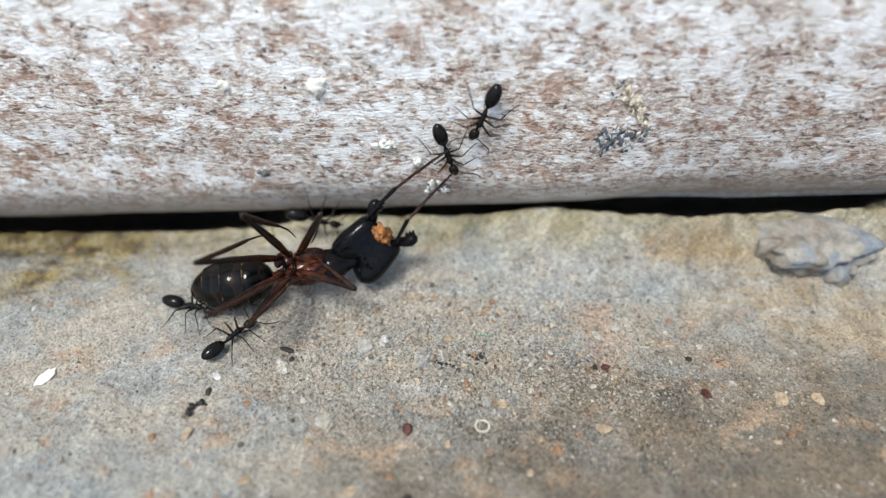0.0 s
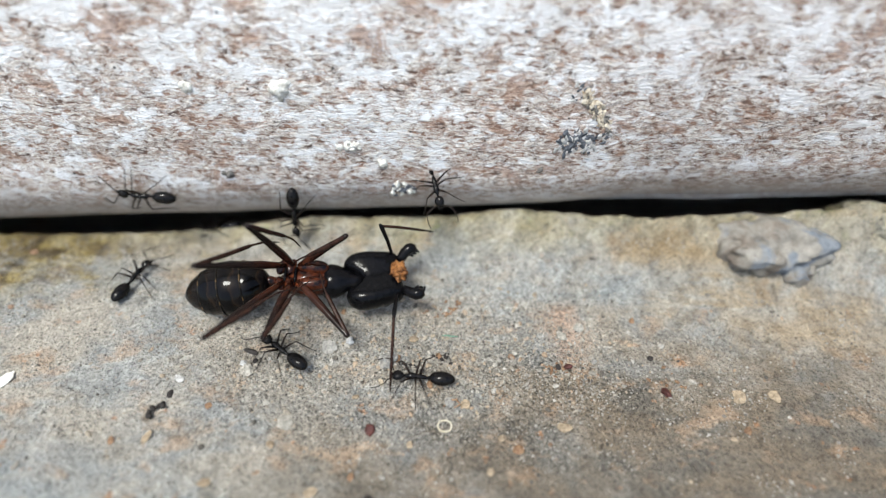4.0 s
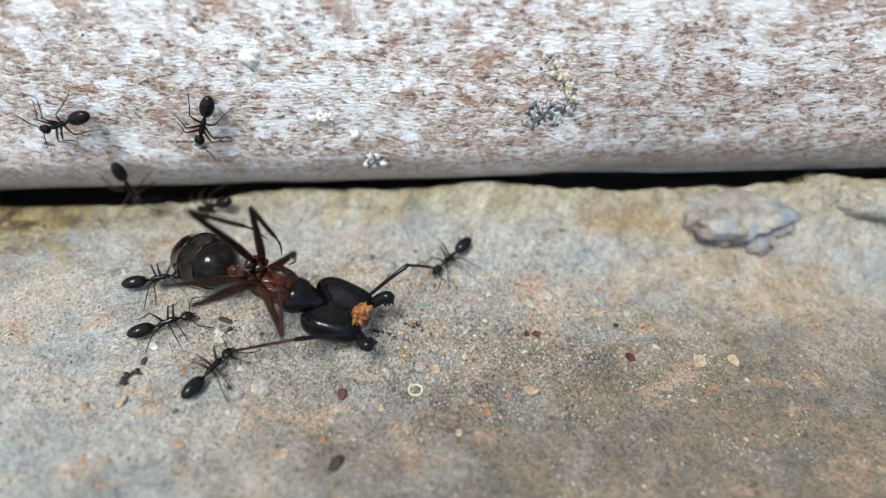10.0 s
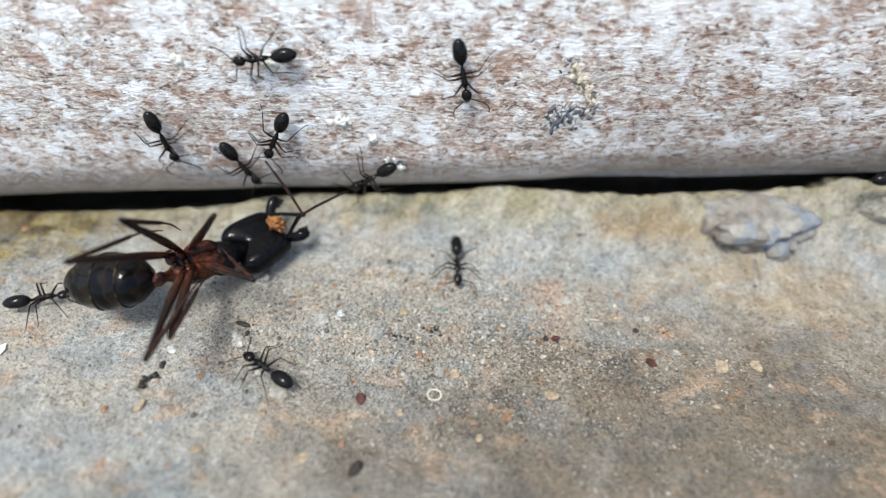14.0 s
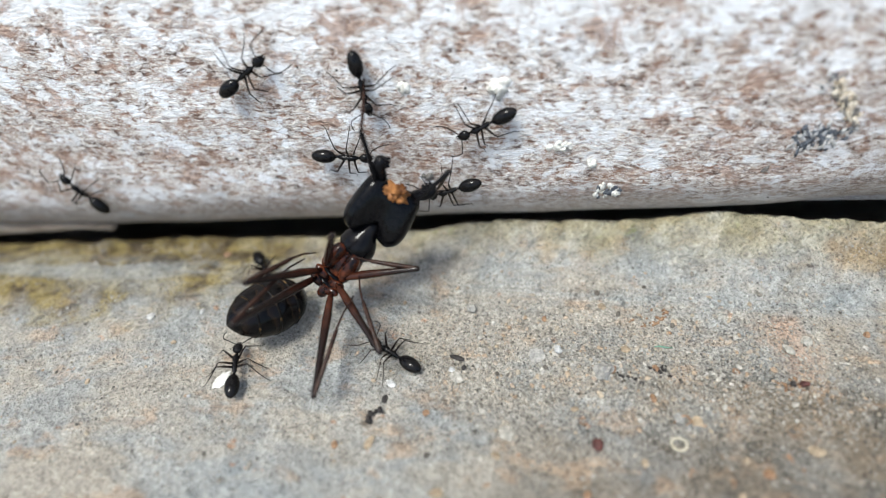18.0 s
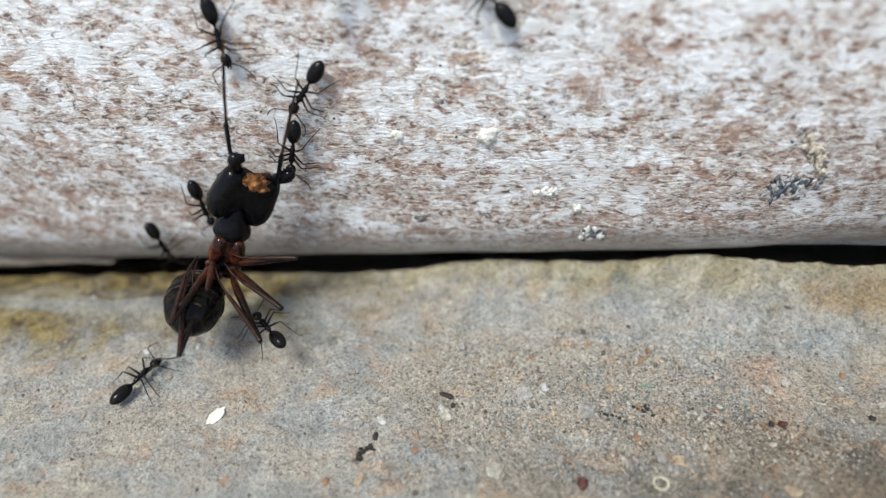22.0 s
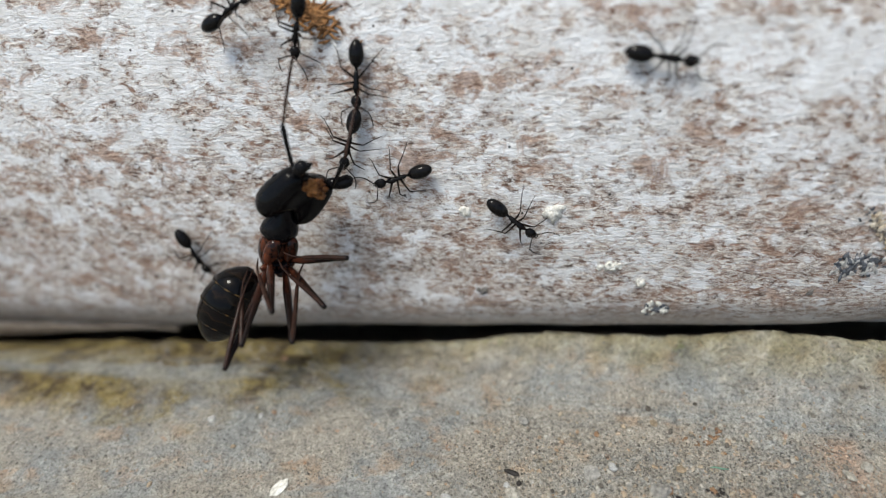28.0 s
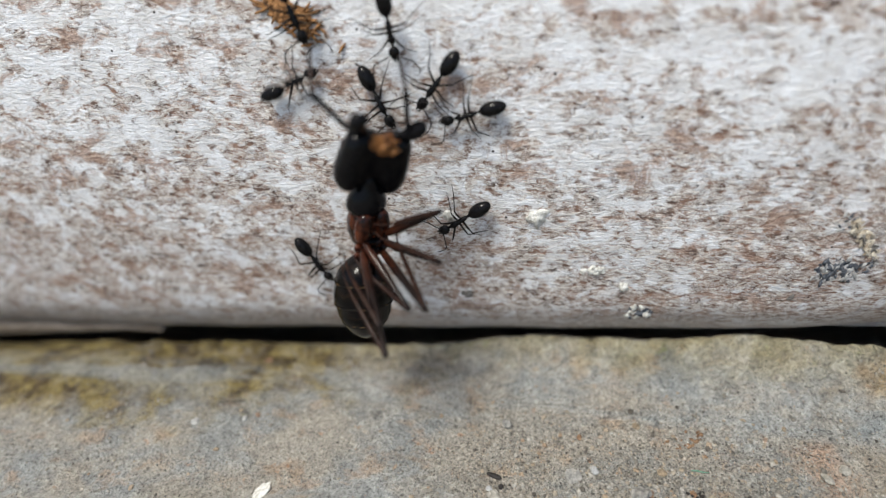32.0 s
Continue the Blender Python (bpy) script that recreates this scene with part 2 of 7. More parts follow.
def limewash_material():
    """White lime worn to beige and brown wood, with thin dark squiggles of open grain."""
    m, nt, b = mat("limewashed_wood", 0.75, spec=0.3)
    tilt = (0, radians(4.9), 0)
    v = coords(nt, (1000 * 0.72, 1000, 1000 * 1.05), tilt)
    w = coords(nt, (1000 * 0.52, 1000, 1000 * 1.2), tilt)
    long = coords(nt, (1000 * 0.15, 1000, 1000 * 1.1), tilt)
    plain = nt.nodes.new("ShaderNodeSeparateXYZ")
    nt.links.new(coords(nt), plain.inputs[0])
    x, z = plain.outputs["X"], plain.outputs["Z"]
    patch = noise_tex(nt, v, 1.25, 6, 0.66, 0.5)
    band = noise_tex(nt, long, 0.6, 4, 0.6, 0.3)
    squig = noise_tex(nt, w, 5.0, 3, 0.62, 0.55)
    tiny = noise_tex(nt, w, 8.5, 4, 0.68, 0.5)

    def plus(p, q, k):
        return math_node(nt, "MULTIPLY_ADD", q, k, p)

    wear_and_light = plus(plus(patch, band, 0.30), tiny, 0.28)
    # beiger towards +x; light on the upper board put in as whiter lime
    wear_and_light = plus(plus(wear_and_light, span(nt, x, 6.0, 24.0), 0.03), span(nt, z, 6.5, 15.0), -0.085)
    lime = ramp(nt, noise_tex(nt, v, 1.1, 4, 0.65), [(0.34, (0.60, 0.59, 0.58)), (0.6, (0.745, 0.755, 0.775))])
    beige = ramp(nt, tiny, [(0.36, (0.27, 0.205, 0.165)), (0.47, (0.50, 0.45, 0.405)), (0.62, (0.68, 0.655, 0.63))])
    c = mix(nt, lime, beige, ramp(nt, wear_and_light, [(0.72, 0.0), (0.80, 0.95)]))
    rust = ramp(nt, plus(noise_tex(nt, v, 0.8, 6, 0.7, 0.5), band, 0.35), [(0.71, 0.0), (0.80, 0.80)])
    c = mix(nt, c, ramp(nt, tiny, [(0.35, (0.16, 0.088, 0.06)), (0.6, (0.46, 0.315, 0.235))]), rust)
    line = ramp(nt, squig, [(0.40, 1.0), (0.445, 0.15), (0.50, 0.75), (0.53, 0.0)])
    where = ramp(nt, wear_and_light, [(0.66, 0.18), (0.78, 1.0)])
    c = mix(nt, c, ramp(nt, noise_tex(nt, v, 2.0, 3, 0.6), [(0.35, (0.085, 0.058, 0.048)), (0.6, (0.24, 0.145, 0.105))]), math_node(nt, "MULTIPLY", line, where))
    # beige lower arris; the shade on its turned-under edge is put into the colour
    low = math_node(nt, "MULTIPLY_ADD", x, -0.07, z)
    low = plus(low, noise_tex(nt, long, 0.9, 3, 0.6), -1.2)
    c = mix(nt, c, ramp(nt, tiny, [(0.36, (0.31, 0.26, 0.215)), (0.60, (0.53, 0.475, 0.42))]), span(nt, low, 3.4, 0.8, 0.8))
    # slightly darker overall towards +x
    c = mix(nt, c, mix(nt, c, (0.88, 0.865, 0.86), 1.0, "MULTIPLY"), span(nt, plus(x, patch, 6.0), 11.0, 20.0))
    pits = nt.nodes.new("ShaderNodeTexVoronoi")
    pits.inputs["Scale"].default_value = 0.8
    nt.links.new(coords(nt), pits.inputs["Vector"])
    c = mix(nt, c, (0.02, 0.018, 0.016), ramp(nt, pits.outputs["Distance"], [(0.035, 0.95), (0.055, 0.0)]))
    nt.links.new(c, b.inputs["Base Color"])
    n1 = bump(nt, b, squig, 0.00012, 0.8)
    bump(nt, b, tiny, 0.00007, 0.9, n1)
    return m


CONCRETE, LIMEWASH = concrete_material(), limewash_material()


# ---- structure ----
def lip_height(x):
    """Height in mm of the ledge under the board, x in mm."""
    xs = (-60, -30, -22, -18, -12, -8, -5.5, -4.2, -3.2, -2.4, -1.6, 0.5, 2.8, 4.2, 6.5, 9, 11.5, 12.8, 13.8, 17, 19, 25.4, 26.2, 60)
    hs = (-4.2, -2.5, -1.45, -1.1, -0.65, -0.35, -0.05, 0.15, 0.4, 0.62, 0.92, 1.2, 1.34, 1.25, 1.66, 2.0, 2.2, 2.1, 1.85, 2.0, 2.35, 2.75, 3.4, 4.0)
    return float(np.interp(x, xs, hs))


def ground_height(x, y):
    """Height in mm of the concrete, without its grain."""
    u = min(max((y + 5) / 5.3, 0.0), 1.0)
    near = max(0.0, 1 - max(abs(x) - 45, 0) / 60)
    return lip_height(x) * u ** 2.2 * near


def spaced(inner, step, outer):
    vals = list(np.arange(-inner, inner + step / 2, step))
    d, far = step, inner
    while far < outer:
        d *= 1.35
        far += d
        vals = [-far] + vals + [far]
    return vals


def ground_top(x, y):
    """Height in mm of the concrete with its lumps."""
    z = ground_height(x, y)
    if abs(x) < 60 and abs(y) < 40:
        p = Vector((x, y, 0))
        rough = 0.25 + 0.75 * min(max((y + 5) / 4, 0), 1)
        z += 0.20 * noise.noise(p * 0.22) + rough * (0.20 * noise.noise(p * 0.55) + 0.14 * noise.noise(p * 1.4) + 0.07 * noise.noise(p * 3.1)) + 0.04 * noise.noise(p * 2.3)
        sandy = math.exp(-((max(abs(x - 7) - 4, 0) / 6) ** 2) - ((y + 9) / 4) ** 2)
        z += (0.05 + 0.05 * sandy) * noise.noise(p * 3.7) + (0.02 + 0.05 * sandy) * noise.noise(p * 6.1)
        if y > -2.5:
            # a broken lip: chips and small terraces along the joint
            k = min((y + 2.5) / 2, 1)
            z += k * (0.12 * noise.noise(Vector((x * 0.21, 3.1, 7))) + 0.07 * noise.noise(Vector((x * 0.9, y * 0.7, 7))) + 0.17 * round(1.9 * noise.noise(Vector((x * 0.24, y * 0.8, 2)))) * min(max((0.3 - y) / 0.8, 0.25), 1))
    if 0.35 < y < 60 and abs(x) < 300:
        z -= min((y - 0.35) * 5, 16.0)
    return z


def build_ground():
    xs = [x + 3 for x in spaced(27, 0.11, 30000)]
    ys = [y - 7 for y in spaced(8.5, 0.11, 30000)]
    verts = [(x * MM, y * MM, ground_top(x, y) * MM) for y in ys for x in xs]
    n = len(xs)
    faces = [(j * n + i, j * n + i + 1, (j + 1) * n + i + 1, (j + 1) * n + i) for j in range(len(ys) - 1) for i in range(n - 1)]
    me = bpy.data.meshes.new("ground")
    me.from_pydata(verts, [], faces)
    me.polygons.foreach_set("use_smooth", [True] * len(faces))
    me.materials.append(CONCRETE)
    return tagged(new("ground", me), "rough grey-beige concrete with sand, rusty specks and pits", "concrete", kind="structure")


def board_edge(x):
    if x < -20.5:
        return -0.42 - 0.05 * min(-20.5 - x, 14)
    return 1.24 + 0.27 * min(max((x - 12) / 5, 0), 1) + 0.085 * min(max(x, -30), 30) - 0.6 * min(max((x - 11) / 8, 0), 1)


def board_face(x, z):
    y = -0.35 + 0.012 * max(min(z, 16) - 2.5, 0) ** 2 + 0.324 * max(z - 16, 0)
    k = min(max((x - 11) / 5, 0), 1)
    return y + k * 0.10 * max(8.9 - z, 0)


def build_board():
    """A long limewashed board with a rounded lower arris, face slightly convex."""
    xs = [x for x in spaced(36, 0.4, 600)]
    up = [0.0, 0.12, 0.3, 0.55, 0.9, 1.3] + list(np.arange(1.8, 22, 0.4)) + [24, 28, 34, 42, 52, 64, 78]
    verts, n = [], 0
    for x in xs:
        e = board_edge(x)
        back = board_face(x, e + 78) + 8
        ring = [(back, e + 0.4), (12.0, e + 0.2), (4.0, e), (2.0, e - 0.02), (1.2, e - 0.02)]
        for s in up:
            z = e + s
            y = board_face(x, z)
            round_in = 1.2 * (1 - min(s / 3.2, 1)) ** 2.3
            p = Vector((x * 0.35, 0, z))
            wob = 0.07 * noise.noise(p * 0.5) + 0.04 * noise.noise(p * 1.7) + 0.06 * noise.noise(Vector((x * 0.3, 9, 1)))
            ring.append((y + round_in + (wob if abs(x) < 60 else 0), z))
        ring += [(y + 1.5, e + 79.5), (back, e + 79.5)]
        n = len(ring)
        verts += [(x * MM, a * MM, b * MM) for a, b in ring]
    faces = []
    for i in range(len(xs) - 1):
        for j in range(n):
            k = (j + 1) % n
            faces.append((i * n + j, i * n + k, (i + 1) * n + k, (i + 1) * n + j))
    faces += [tuple(range(n)), tuple(reversed(range((len(xs) - 1) * n, len(xs) * n)))]
    me = bpy.data.meshes.new("board")
    me.from_pydata(verts, [], faces)
    me.polygons.foreach_set("use_smooth", [True] * len(faces))
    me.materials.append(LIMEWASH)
    bm = bmesh.new()
    bm.from_mesh(me)
    bmesh.ops.recalc_face_normals(bm, faces=bm.faces)
    bm.to_mesh(me)
    bm.free()
    return tagged(new("wall_north", me), "weathered limewashed wooden board with brown grain showing through flaking white", "board", kind="structure")


def build_back_wall():
    bm = bmesh.new()
    bmesh.ops.create_cube(bm, size=1)
    bmesh.ops.scale(bm, vec=(1.6, 0.1, 0.2), verts=bm.verts)
    bmesh.ops.translate(bm, vec=(0, 0.0762, 0.096), verts=bm.verts)
    me = bpy.data.meshes.new("wall_back")
    bm.to_mesh(me)
    bm.free()
    me.materials.append(CONCRETE)
    return tagged(new("wall_back", me), "plain grey plastered wall behind the board", "wall", kind="structure")


def build_sliver():
    """A split strip of wood under the board's left end, set back behind its face."""
    xs = [x for x in np.arange(-140, -20.4, 0.5)]
    verts, n = [], 7
    for x in xs:
        top = board_edge(x) - 0.07 - 0.05 * noise.noise(Vector((x * 0.4, 1, 1)))
        low = -0.32 - 0.16 * min(-20.4 - x, 13) + 0.06 * noise.noise(Vector((x * 0.7, 4, 1)))
        low = min(low, top - 0.04)
        f = board_face(x, 3) + 0.75 + 0.06 * noise.noise(Vector((x * 0.5, 7, 1)))
        h = top - low
        for y, z in ((f + 0.25, low), (f + 0.06, low + 0.12 * h), (f, low + 0.4 * h), (f + 0.02, low + 0.8 * h), (f + 0.1, top), (f + 6, top), (f + 6, low)):
            verts.append((x * MM, y * MM, z * MM))
    faces = [(i * n + j, i * n + (j + 1) % n, (i + 1) * n + (j + 1) % n, (i + 1) * n + j) for i in range(len(xs) - 1) for j in range(n)]
    faces += [tuple(range(n)), tuple(reversed(range((len(xs) - 1) * n, len(xs) * n)))]
    me = bpy.data.meshes.new("trim")
    me.from_pydata(verts, [], faces)
    bm = bmesh.new()
    bm.from_mesh(me)
    bmesh.ops.recalc_face_normals(bm, faces=bm.faces)
    bm.to_mesh(me)
    bm.free()
    me.polygons.foreach_set("use_smooth", [True] * len(me.polygons))
    m, nt, b = mat("shaded_wood", 0.8, spec=0.2)
    grain = noise_tex(nt, coords(nt, (160, 1000, 1000)), 2.2, 6, 0.7, 0.4)
    # dark tones carry the shade under the board's overhang in the colour
    nt.links.new(ramp(nt, grain, [(0.35, (0.12, 0.092, 0.068)), (0.5, (0.21, 0.17, 0.13)), (0.66, (0.36, 0.31, 0.26))]), b.inputs["Base Color"])
    bump(nt, b, grain, 0.00014, 0.8)
    me.materials.append(m)
    return tagged(new("trim", me), "split strip of worn wood under the board, shade in its colour", "wood strip", kind="structure")


build_ground()
build_board()
build_sliver()
build_back_wall()


# ---- ants ----
def chitin(name, dark, light, rough, scale=3.0, spec=0.10, stops=(0.35, 0.7)):
    m, nt, b = mat(name, rough, spec=spec)
    v = coords(nt)
    c = ramp(nt, noise_tex(nt, v, scale, 4, 0.6), [(stops[0], dark), (stops[1], light)])
    nt.links.new(c, b.inputs["Base Color"])
    bump(nt, b, noise_tex(nt, v, 9, 3, 0.6), 0.000006, 0.6)
    return m


BLACK = chitin("black_chitin", (0.003, 0.003, 0.0036), (0.007, 0.0066, 0.0075), 0.10, spec=0.12)
MATTE = chitin("matte_black_chitin", (0.002, 0.0021, 0.0025), (0.0045, 0.0044, 0.005), 0.11, 5, spec=0.12)
RED = chitin("red_chitin", (0.009, 0.0035, 0.0027), (0.105, 0.027, 0.011), 0.14, 2.0, spec=0.22, stops=(0.4, 0.68))


def leg_chitin():
    """Dark red at the thigh, near black towards the knee."""
    m, nt, b = mat("dark_red_chitin", 0.17, spec=0.2)
    v = coords(nt)
    sep = nt.nodes.new("ShaderNodeSeparateXYZ")
    nt.links.new(v, sep.inputs[0])
    far = nt.nodes.new("ShaderNodeMapRange")
    far.inputs["From Min"].default_value, far.inputs["From Max"].default_value = 0.4, 2.6
    nt.links.new(sep.outputs["X"], far.inputs["Value"])
    near = ramp(nt, noise_tex(nt, v, 2.0, 4, 0.6), [(0.35, (0.010, 0.0042, 0.003)), (0.7, (0.056, 0.0175, 0.009))])
    nt.links.new(mix(nt, near, (0.010, 0.006, 0.005), far.outputs["Result"]), b.inputs["Base Color"])
    bump(nt, b, noise_tex(nt, v, 9, 3, 0.6), 0.000006, 0.6)
    return m


LEG = leg_chitin()
SHIN = chitin("shin_chitin", (0.012, 0.007, 0.006), (0.04, 0.019, 0.013), 0.25, 3)
AMBER = chitin("amber_mouth", (0.035, 0.011, 0.005), (0.31, 0.138, 0.048), 0.35, 2.6)
GOLD = chitin("golden_fringe", (0.003, 0.0025, 0.002), (0.09, 0.056, 0.024), 0.4, 4, stops=(0.52, 0.66))
SMALL = chitin("small_black_chitin", (0.003, 0.003, 0.0035), (0.009, 0.008, 0.0075), 0.10, 6, spec=0.15)
SMALL_LEG = chitin("small_leg_chitin", (0.008, 0.006, 0.0055), (0.028, 0.019, 0.014), 0.35, 6)


def banded_gaster():
    m, nt, b = mat("gaster_chitin", 0.06, spec=0.13)
    v = coords(nt)
    sep = nt.nodes.new("ShaderNodeSeparateXYZ")
    nt.links.new(v, sep.inputs[0])
    wave = nt.nodes.new("ShaderNodeMath")
    wave.operation = "FRACT"
    mul = nt.nodes.new("ShaderNodeMath")
    mul.operation = "MULTIPLY_ADD"
    mul.inputs[1].default_value = 1.05
    nt.links.new(sep.outputs["X"], mul.inputs[0])
    nt.links.new(noise_tex(nt, v, 1.2, 2, 0.5), mul.inputs[2])
    nt.links.new(mul.outputs[0], wave.inputs[0])
    c = ramp(nt, wave.outputs[0], [(0.0, (0.013, 0.008, 0.005)), (0.16, (0.005, 0.004, 0.004)), (0.85, (0.002, 0.002, 0.0022)), (1.0, (0.006, 0.0045, 0.003))])
    nt.links.new(c, b.inputs["Base Color"])
    bump(nt, b, noise_tex(nt, v, 8, 3, 0.6), 0.000006, 0.5)
    return m


GASTER = banded_gaster()


def part(name, bm, material, parent=None, label=""):
    """Links a bmesh, drawn in mm, as one mesh object under a thing or part."""
    bmesh.ops.scale(bm, vec=(MM, MM, MM), verts=bm.verts)
    bmesh.ops.recalc_face_normals(bm, faces=bm.faces)
    me = bpy.data.meshes.new(name)
    bm.to_mesh(me)
    bm.free()
    me.polygons.foreach_set("use_smooth", [True] * len(me.polygons))
    me.materials.append(material)
    ob = new(name, me)
    ob.parent = parent
    return tagged(ob, label) if label else ob


def spun(bm, stations, seg=16, bend=None):
    """A closed skin along x: stations of (x, half width y, half height z, centre z)."""
    rings = []
    for x, wy, hz, cz in stations:
        off = bend(x) if bend else 0.0
        rings.append([bm.verts.new((x, wy * math.cos(a) + off, cz + hz * math.sin(a))) for a in (2 * math.pi * k / seg for k in range(seg))])
    for r0, r1 in zip(rings, rings[1:]):
        for k in range(seg):
            bm.faces.new((r0[k], r0[(k + 1) % seg], r1[(k + 1) % seg], r1[k]))
    bm.faces.new(rings[0])
    bm.faces.new(list(reversed(rings[-1])))
    return bm


def ovoid(bm, x0, x1, wy, hz, cz=0.0, fat=0.5, seg=16, n=11, power=2.0):
    """An egg along x, widest at the share fat of its length."""
    st = []
    for i in range(n):
        u = 0.5 - 0.5 * math.cos(math.pi * i / (n - 1))
        s = (u - fat) / (fat if u < fat else 1 - fat)
        r = max(1 - abs(s) ** power, 0.0) ** (1 / power) if 0 < i < n - 1 else 0.06
        st.append((x0 + (x1 - x0) * u, wy * max(r, 0.06), hz * max(r, 0.06), cz))
    return spun(bm, st, seg)


def tube(bm, pts, radii, seg=7):
    """A round limb through the points."""
    pts = [Vector(p) for p in pts]
    rings = []
    for i, p in enumerate(pts):
        d = (pts[min(i + 1, len(pts) - 1)] - pts[max(i - 1, 0)]).normalized()
        a = d.cross(Vector((0.13, 0.21, 1))).normalized()
        b = d.cross(a)
        rings.append([bm.verts.new(p + radii[i] * (math.cos(t) * a + math.sin(t) * b)) for t in (2 * math.pi * k / seg for k in range(seg))])
    for r0, r1 in zip(rings, rings[1:]):
        for k in range(seg):
            bm.faces.new((r0[k], r0[(k + 1) % seg], r1[(k + 1) % seg], r1[k]))
    bm.faces.new(rings[0])
    bm.faces.new(list(reversed(rings[-1])))
    return bm


def small_ant():
    """A slender black worker, x forward, feet at z = 0."""
    ant = new("small_ant")
    tagged(ant, "small shiny black ant with long thin legs and antennae", "ant", "small black ants")
    h = 0.52
    bm = ovoid(bmesh.new(), -1.72, -0.52, 0.34, 0.31, h + 0.02, 0.52, 14)
    part("gaster", bm, SMALL, ant, "shiny pointed black gaster")
    bm = spun(bmesh.new(), [(-0.60, 0.03, 0.03, h - 0.05), (-0.50, 0.07, 0.10, h), (-0.42, 0.05, 0.06, h - 0.02), (-0.36, 0.10, 0.10, h), (-0.12, 0.135, 0.14, h + 0.05),
                            (0.06, 0.10, 0.11, h + 0.03), (0.22, 0.155, 0.155, h + 0.06), (0.42, 0.14, 0.14, h + 0.05), (0.58, 0.06, 0.06, h + 0.02), (0.68, 0.04, 0.04, h)], 10)
    part("thorax", bm, SMALL, ant)
    bm = spun(bmesh.new(), [(0.64, 0.06, 0.05, h), (0.70, 0.17, 0.13, h + 0.01), (0.82, 0.235, 0.17, h + 0.01), (1.0, 0.235, 0.16, h), (1.14, 0.17, 0.12, h - 0.03), (1.22, 0.08, 0.06, h - 0.06)], 12)
    for sy in (-1, 1):
        tube(bm, [(1.16, sy * 0.09, h - 0.06), (1.27, sy * 0.07, h - 0.09), (1.33, sy * 0.01, h - 0.10)], [0.045, 0.035, 0.012], 5)
    head = part("head", bm, SMALL, ant)
    for sy in (-1, 1):
        bm = ovoid(bmesh.new(), -0.05, 0.05, 0.045, 0.045, 0, 0.5, 8, 5)
        eye = part("eye", bm, BLACK, head)
        eye.location = (0.93 * MM, sy * 0.2 * MM, (h + 0.06) * MM)
        bm = tube(bmesh.new(), [(1.06, sy * 0.10, h + 0.08), (1.18, sy * 0.42, h + 0.22), (1.32, sy * 0.72, h + 0.26), (1.56, sy * 0.84, h + 0.12), (1.84, sy * 0.88, h - 0.05), (2.02, sy * 0.86, h - 0.16)],
                  [0.025, 0.026, 0.03, 0.024, 0.026, 0.02], 6)
        part("antenna", bm, SMALL_LEG, ant)
    for bx, kx, ky, fx, fy in ((0.34, 0.60, 0.60, 0.90, 1.12), (0.08, 0.10, 0.68, 0.12, 1.28), (-0.10, -0.40, 0.68, -0.96, 1.24)):
        for sy in (-1, 1):
            bm = tube(bmesh.new(), [(0, 0, 0), ((kx - bx) * 0.5, sy * (ky - 0.1) * 0.5, 0.22), (kx - bx, sy * (ky - 0.1), 0.36), (kx - bx + (fx - kx) * 0.55, sy * (ky - 0.1 + (fy - ky) * 0.5), -0.06),
                                    (fx - bx, sy * (fy - 0.1), -0.44), ((fx - bx) * 1.13, sy * (fy + 0.06), -0.485)], [0.06, 0.052, 0.031, 0.025, 0.017, 0.011], 6)
            leg = part("leg", bm, SMALL_LEG, ant)
            leg.location = (bx * MM, sy * 0.1 * MM, (h - 0.02) * MM)
    for o in ant.children_recursive:
        o.data.transform(Matrix.Scale(0.88, 4))
        o.location *= 0.88
    return ant


def big_head():
    """Broad heart-shaped head: neck at the origin, mouth towards +x, underside up."""
    bm = bmesh.new()
    seg, n = 36, 22
    us = (0.0, 0.04, 0.10, 0.20, 0.34, 0.5, 0.65, 0.8, 0.92, 1.0)
    ws = (0.80, 1.14, 1.38, 1.55, 1.60, 1.57, 1.51, 1.45, 1.36, 1.14)
    hs = (0.30, 0.55, 0.76, 0.92, 1.02, 1.02, 0.96, 0.86, 0.70, 0.46)
    rings = []
    for i in range(n):
        u = (i / (n - 1)) ** 1.15
        x = -0.62 + 3.12 * u
        w, hz = float(np.interp(u, us, ws)), float(np.interp(u, us, hs))
        ring = []
        for k in range(seg):
            a = 2 * math.pi * k / seg
            ca, sa = math.cos(a), math.sin(a)
            y, z = w * math.copysign(abs(ca) ** 0.9, ca), hz * math.copysign(abs(sa) ** 0.85, sa)
            # a deep notch parts the two back lobes, and a groove runs on from it
            mid = max(1 - abs(y) / 0.8, 0.0)
            xx = x + mid * 1.15 * (1 - u) ** 2.0
            z *= 1 - 0.30 * mid * (1 - u) - 0.10 * math.exp(-(y / 0.16) ** 2)
            # the underside is a flat, slightly hollow face with a rounded rim, drawn in at the mouth
            if z > 0:
                flat = 0.70 * hz
                z = flat + 0.28 * (z - flat) if z > flat else z
                z -= 0.16 * hz * max(1 - (abs(y) / (0.72 * w)) ** 2, 0) * math.sin(math.pi * min(u, 1))
            xx -= 0.42 * max(1 - abs(y) / 0.75, 0.0) * u ** 6
            ring.append(bm.verts.new((xx - 0.15, y, z)))
        rings.append(ring)
    for r0, r1 in zip(rings, rings[1:]):
        for k in range(seg):
            bm.faces.new((r0[k], r0[(k + 1) % seg], r1[(k + 1) % seg], r1[k]))
    for r in (rings[0], rings[-1]):
        c = bm.verts.new(sum((v.co for v in r), Vector()) / seg)
        for k in range(seg):
            bm.faces.new((c, r[k], r[(k + 1) % seg]))
